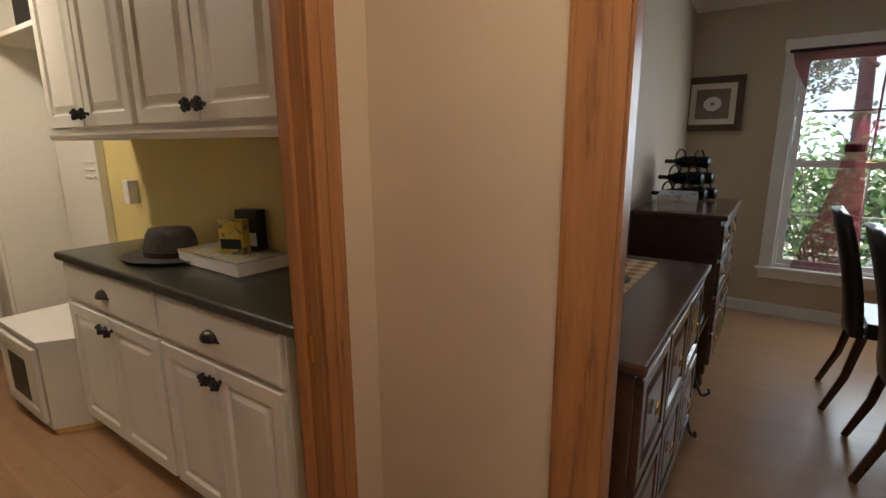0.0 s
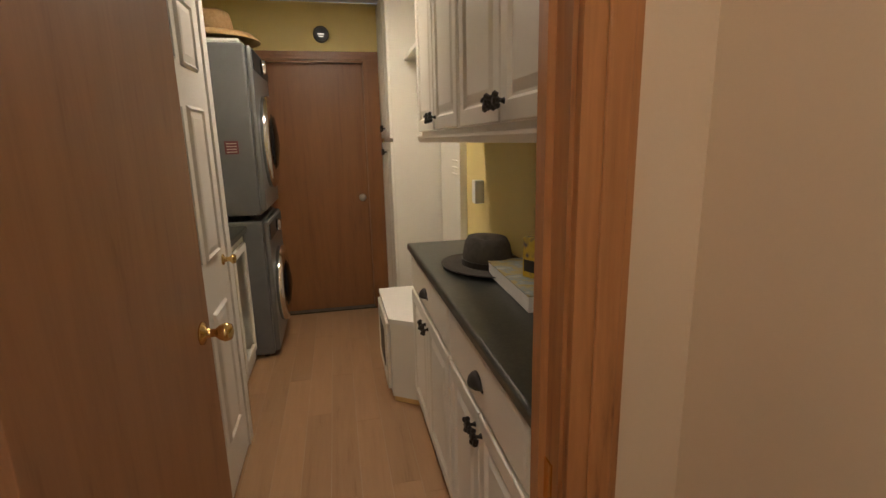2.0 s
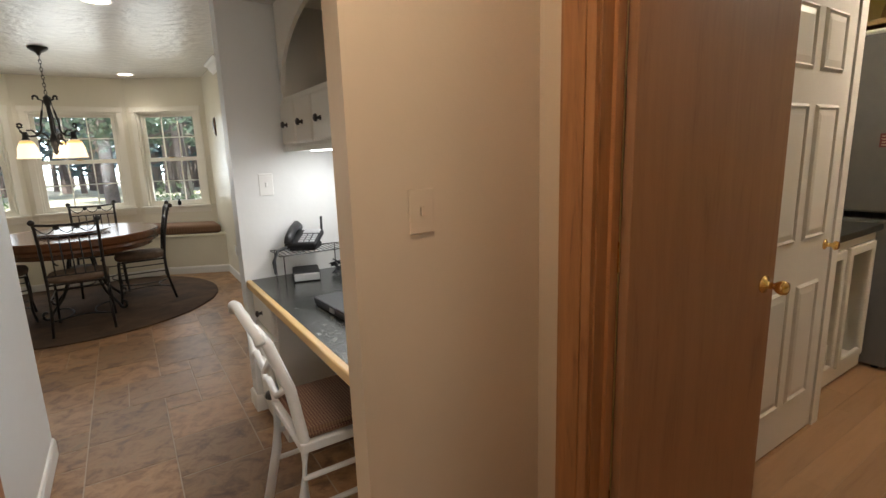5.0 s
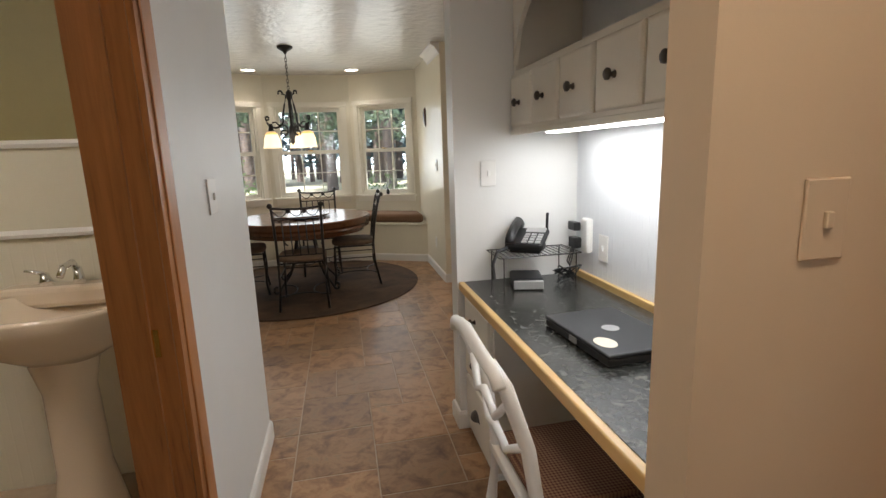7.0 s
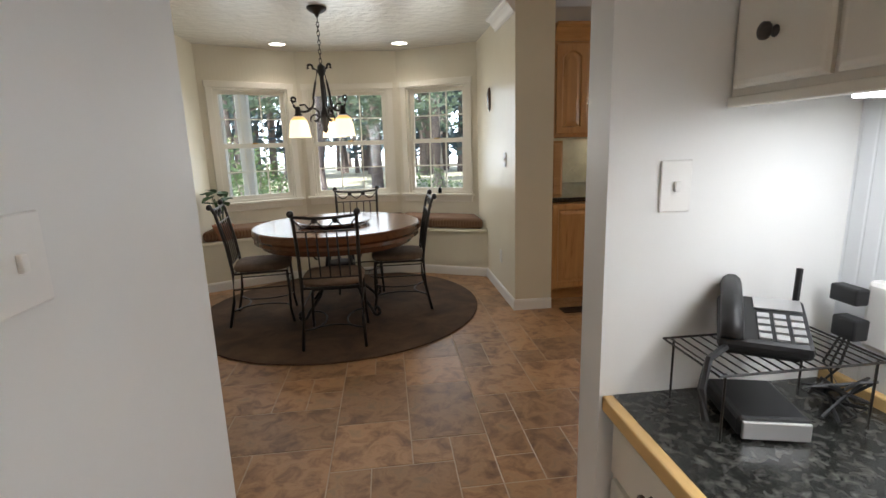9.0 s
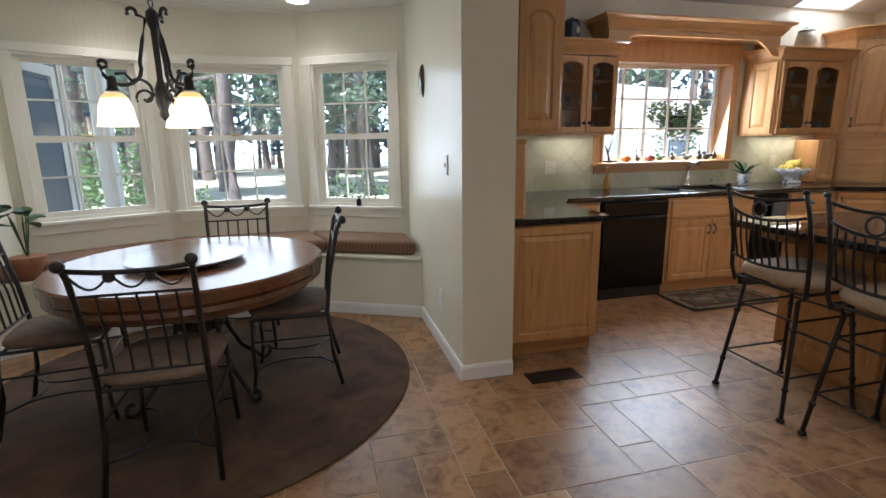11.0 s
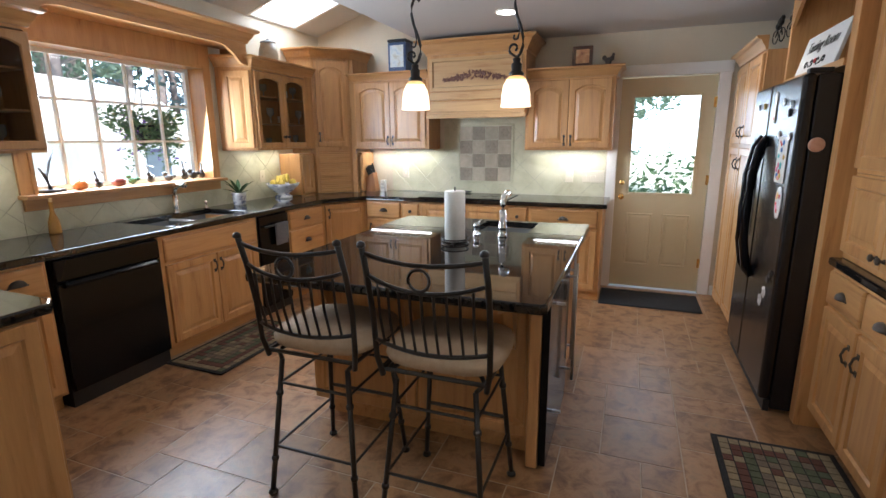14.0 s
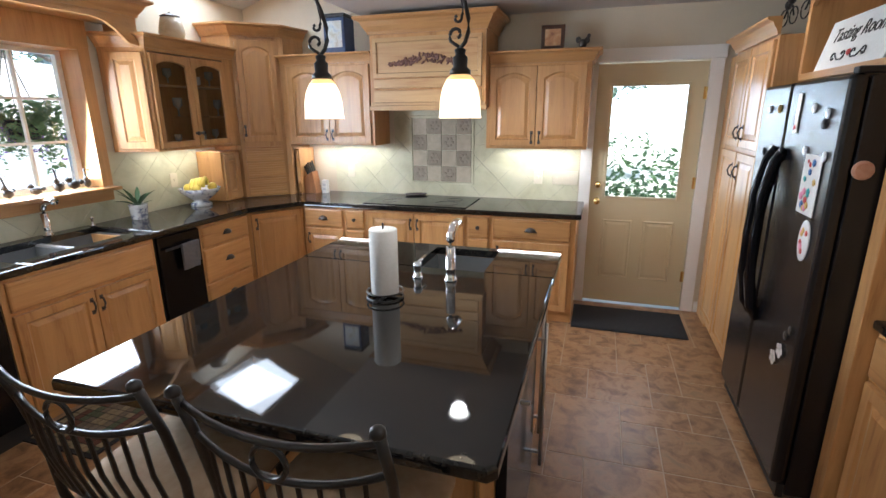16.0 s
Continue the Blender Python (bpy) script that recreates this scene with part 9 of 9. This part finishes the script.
# pale outbuilding beyond the lawn
th = thing("garden_shed", pose(-7.6, -12.8, -0.35, 0, 0, 20), "white garden building with a pale pitched roof", "shed")
part("wall", boxes((-1.6, -1.2, 0, 1.6, 1.2, 1.9)), WHITE, th)
bm = prism([(-1.5, 1.85), (1.5, 1.85), (0, 3.0)], -1.9, 1.9, m=Matrix.Rotation(radians(90), 4, "X") @ Matrix.Rotation(radians(90), 4, "Y"))
part("roof", bm, GRAVEL, th)
part("door", boxes((-0.4, 1.2, 0, 0.4, 1.22, 1.7)), SIDING, th)
# white picket fence before the dining room window
th = thing("picket_fence", pose(0, 9.5, -0.35), "white picket fence on the lawn", "fence")
for i in range(24):
    part("picket", boxes((-1.5 + 0.17 * i, 0, 0.08, -1.41 + 0.17 * i, 0.02, 0.95)), WHITE, th)
part("rail", boxes((-1.6, 0.021, 0.25, 2.6, 0.05, 0.33), (-1.6, 0.021, 0.7, 2.6, 0.05, 0.78)), WHITE, th)
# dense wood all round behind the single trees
# bluish, lightened foliage colour carries the haze of distance
WOODS = mottled("haze_tinted_wood_foliage", [(0.04, 0.07, 0.085), (0.10, 0.15, 0.165), (0.18, 0.24, 0.26)], 0.35, 0.7, relief=0)
# lighter bark: the sunlight on two trunks is put into the colour
SUNBARK = mottled("bark_painted_sunlit", [(0.40, 0.36, 0.32), (0.62, 0.57, 0.52)], 4, 0.95, relief=0.6)
rnd = random.Random(91)
crowns, stems = [], bmesh.new()
for i in range(150):
    a, r = radians(rnd.uniform(203, 305)), rnd.uniform(27, 46)
    x, y, h = r * math.cos(a), r * math.sin(a) - 2, rnd.uniform(9, 16)
    tube([(x, y, -0.6), (x + rnd.uniform(-0.5, 0.5), y, h)], rnd.uniform(0.16, 0.32), 6, stems, taper=0.05)
    for k in range(rnd.randrange(5, 10)):
        z = rnd.uniform(1.2, h)
        w = 0.7 + 2.0 * (1 - z / (h + 2))
        crowns.append((x + rnd.uniform(-w, w), y + rnd.uniform(-w, w), z, rnd.uniform(0.7, 1.5)))
verts, faces = [], []
for cx, cy, cz, r in crowns:
    for _ in range(26):
        p = Vector((rnd.gauss(0, 0.5) * r, rnd.gauss(0, 0.5) * r, rnd.gauss(0, 0.38) * r)) + Vector((cx, cy, cz))
        d1 = Vector((rnd.gauss(0, 1), rnd.gauss(0, 1), rnd.gauss(0, 0.5))).normalized()
        d2 = d1.cross(Vector((rnd.gauss(0, 1), rnd.gauss(0, 1), rnd.gauss(0, 1)))).normalized()
        sz = rnd.uniform(0.16, 0.42)
        k = len(verts)
        verts += [p + d1 * sz, p + d2 * sz * 0.6, p - d1 * sz, p - d2 * sz * 0.6]
        faces.append((k, k + 1, k + 2, k + 3))
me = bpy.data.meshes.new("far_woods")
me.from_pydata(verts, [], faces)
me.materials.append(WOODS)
tagged(new("far_woods", me), "dense dark green wood beyond the lawn, haze painted in as blue", "woods", kind="stuff")
tagged(part("far_trunks", stems, BARK), "bare trunks of the wood beyond the lawn", "tree trunks", kind="stuff")
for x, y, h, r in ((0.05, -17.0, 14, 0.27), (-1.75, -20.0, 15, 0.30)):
    th = thing("tree", pose(x, y, -0.4), "tall pine with sunlight painted into its pale bare trunk", "tree", "trees of the wood")
    part("trunk", tube([(0, 0, -0.3), (0.05, 0, h * 0.3), (-0.05, 0.1, h * 0.65), (0.1, 0, h)], r, 10, taper=0.06), SUNBARK, th, smooth=True)
    bm = bmesh.new()
    for k in range(16):
        a = rnd.uniform(0, 6.28)
        z = h * rnd.uniform(0.5, 1.0)
        leaf_cloud(bm, (1.3 * math.cos(a), 1.3 * math.sin(a), z), 1.0, 60, 0.13, rnd, 0.5)
    part("crown", bm, NEEDLE, th)
# glowing ring behind the wood; its emission stands in for the bright hazy distance
HAZE = glow("glowing_haze", (0.74, 0.88, 1.0), 1.7)
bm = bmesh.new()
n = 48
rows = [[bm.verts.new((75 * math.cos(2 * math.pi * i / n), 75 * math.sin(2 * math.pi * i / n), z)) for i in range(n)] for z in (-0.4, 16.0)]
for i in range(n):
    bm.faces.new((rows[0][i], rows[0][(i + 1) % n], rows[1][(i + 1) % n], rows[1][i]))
setting("backdrop", bm, HAZE, "glowing pale backdrop standing in for bright haze beyond the trees", "backdrop")

# ---- floor pieces, last ----
def lay_tiles():
    """Slate tiles of mixed sizes on a square module, filled greedily; nearest ones as parts."""
    floor = bpy.data.objects["floor"]
    rnd = random.Random(12)
    u, g = 0.183, 0.0027
    x0, y0 = -5.77, -6.6
    nx, ny = 50, 43
    used = np.zeros((nx, ny), bool)

    def inside(i, k):
        x, y = x0 + u * (i + 0.5), y0 + u * (k + 0.5)
        if y > 1.12 or x > 3.2:
            return False
        if x < -1.0 and y > -1.25:
            return -0.95 < x and y < -0.1
        if y > -1.8 and x > 0.8:
            return False
        if x > 2.2 and y < -4.4:
            return False
        if x < -0.72 and y < -6.15:
            return False
        return True

    for i in range(nx):
        for k in range(ny):
            if not inside(i, k):
                used[i, k] = True
    meshes, rest, near, count = {}, [], [], 0
    sizes = [(2, 2), (2, 2), (2, 2), (3, 2), (2, 3), (1, 1), (1, 2), (2, 1), (2, 2)]
    for k in range(ny):
        for i in range(nx):
            if used[i, k]:
                continue
            pick = rnd.sample(sizes, len(sizes)) + [(1, 1)]
            for a, b in pick:
                if i + a <= nx and k + b <= ny and not used[i:i + a, k:k + b].any():
                    break
            used[i:i + a, k:k + b] = True
            cx, cy = x0 + u * (i + a / 2), y0 + u * (k + b / 2)
            d = min(abs(cx - 0.2) + max(0, cy + 1.0) * 0.2, math.hypot(cx + 1.4, cy + 3.2), math.hypot(cx - 0.0, cy + 2.6))
            near.append((d, a, b, cx, cy))
    near.sort()

    def tile_bm(a, b, cx=0.0, cy=0.0, z=0.0, bm=None):
        bm = bm or bmesh.new()
        w, h, e = u * a / 2 - g, u * b / 2 - g, 0.0022
        rows = [[(-w, -h, -0.006), (w, -h, -0.006), (w, h, -0.006), (-w, h, -0.006)], [(-w, -h, -0.0008), (w, -h, -0.0008), (w, h, -0.0008), (-w, h, -0.0008)],
                [(-w + e, -h + e, 0), (w - e, -h + e, 0), (w - e, h - e, 0), (-w + e, h - e, 0)]]
        return stitch(bm, [[(x + cx, y + cy, zz + z) for x, y, zz in r] for r in rows])

    joined = bmesh.new()
    for n, (d, a, b, cx, cy) in enumerate(near):
        z = rnd.uniform(-0.0006, 0.0)
        if n < 300:
            if (a, b) not in meshes:
                bm = tile_bm(a, b)
                me = bpy.data.meshes.new("tile")
                bm.to_mesh(me)
                bm.free()
                me.materials.append(SLATE)
                meshes[(a, b)] = me
            ob = new("tile", meshes[(a, b)])
            ob.location = (cx, cy, z)
            ob.parent = floor
        else:
            tile_bm(a, b, cx, cy, z, joined)
    ob = part("far_tiles", joined, SLATE2, floor)
    ob["kind"] = "stuff"


SLATE2 = mottled("slate_tile_far", [(0.135, 0.061, 0.024), (0.245, 0.124, 0.052), (0.355, 0.195, 0.088), (0.265, 0.165, 0.082)], 10.0, 0.36, 0.0, 0.16)
nt2 = SLATE2.node_tree
geo = nt2.nodes.new("ShaderNodeNewGeometry")
hs2, rg2 = nt2.nodes.new("ShaderNodeHueSaturation"), nt2.nodes.new("ShaderNodeMapRange")
rg2.inputs["To Min"].default_value, rg2.inputs["To Max"].default_value = 0.78, 1.22
nt2.links.new(geo.outputs["Random Per Island"], rg2.inputs["Value"])
nt2.links.new(rg2.outputs[0], hs2.inputs["Value"])
bs2 = nt2.nodes["Principled BSDF"]
nt2.links.new(bs2.inputs["Base Color"].links[0].from_socket, hs2.inputs["Color"])
nt2.links.new(hs2.outputs[0], bs2.inputs["Base Color"])
lay_tiles()


def lay_planks():
    """Laminate planks of the laundry, staggered."""
    floor = bpy.data.objects["floor_laundry"]
    rnd = random.Random(6)
    w, length = 0.125, 1.1
    y = -0.6
    while y < 1.38:
        x = -4.4 - rnd.uniform(0, length)
        while x < -0.79:
            a, b = max(x, -4.38), min(x + length, -0.79)
            if b - a > 0.02:
                y1 = min(y + w, 1.379)
                bm = stitch(bmesh.new(), [[(p, q, -0.004) for p, q in ((a, y), (b, y), (b, y1), (a, y1))], [(p, q, 0.0) for p, q in ((a + 0.0008, y + 0.0008), (b - 0.0008, y + 0.0008), (b - 0.0008, y1 - 0.0008), (a + 0.0008, y1 - 0.0008))]])
                part("plank", bm, LAMIN, floor)
            x += length
        y += w


lay_planks()
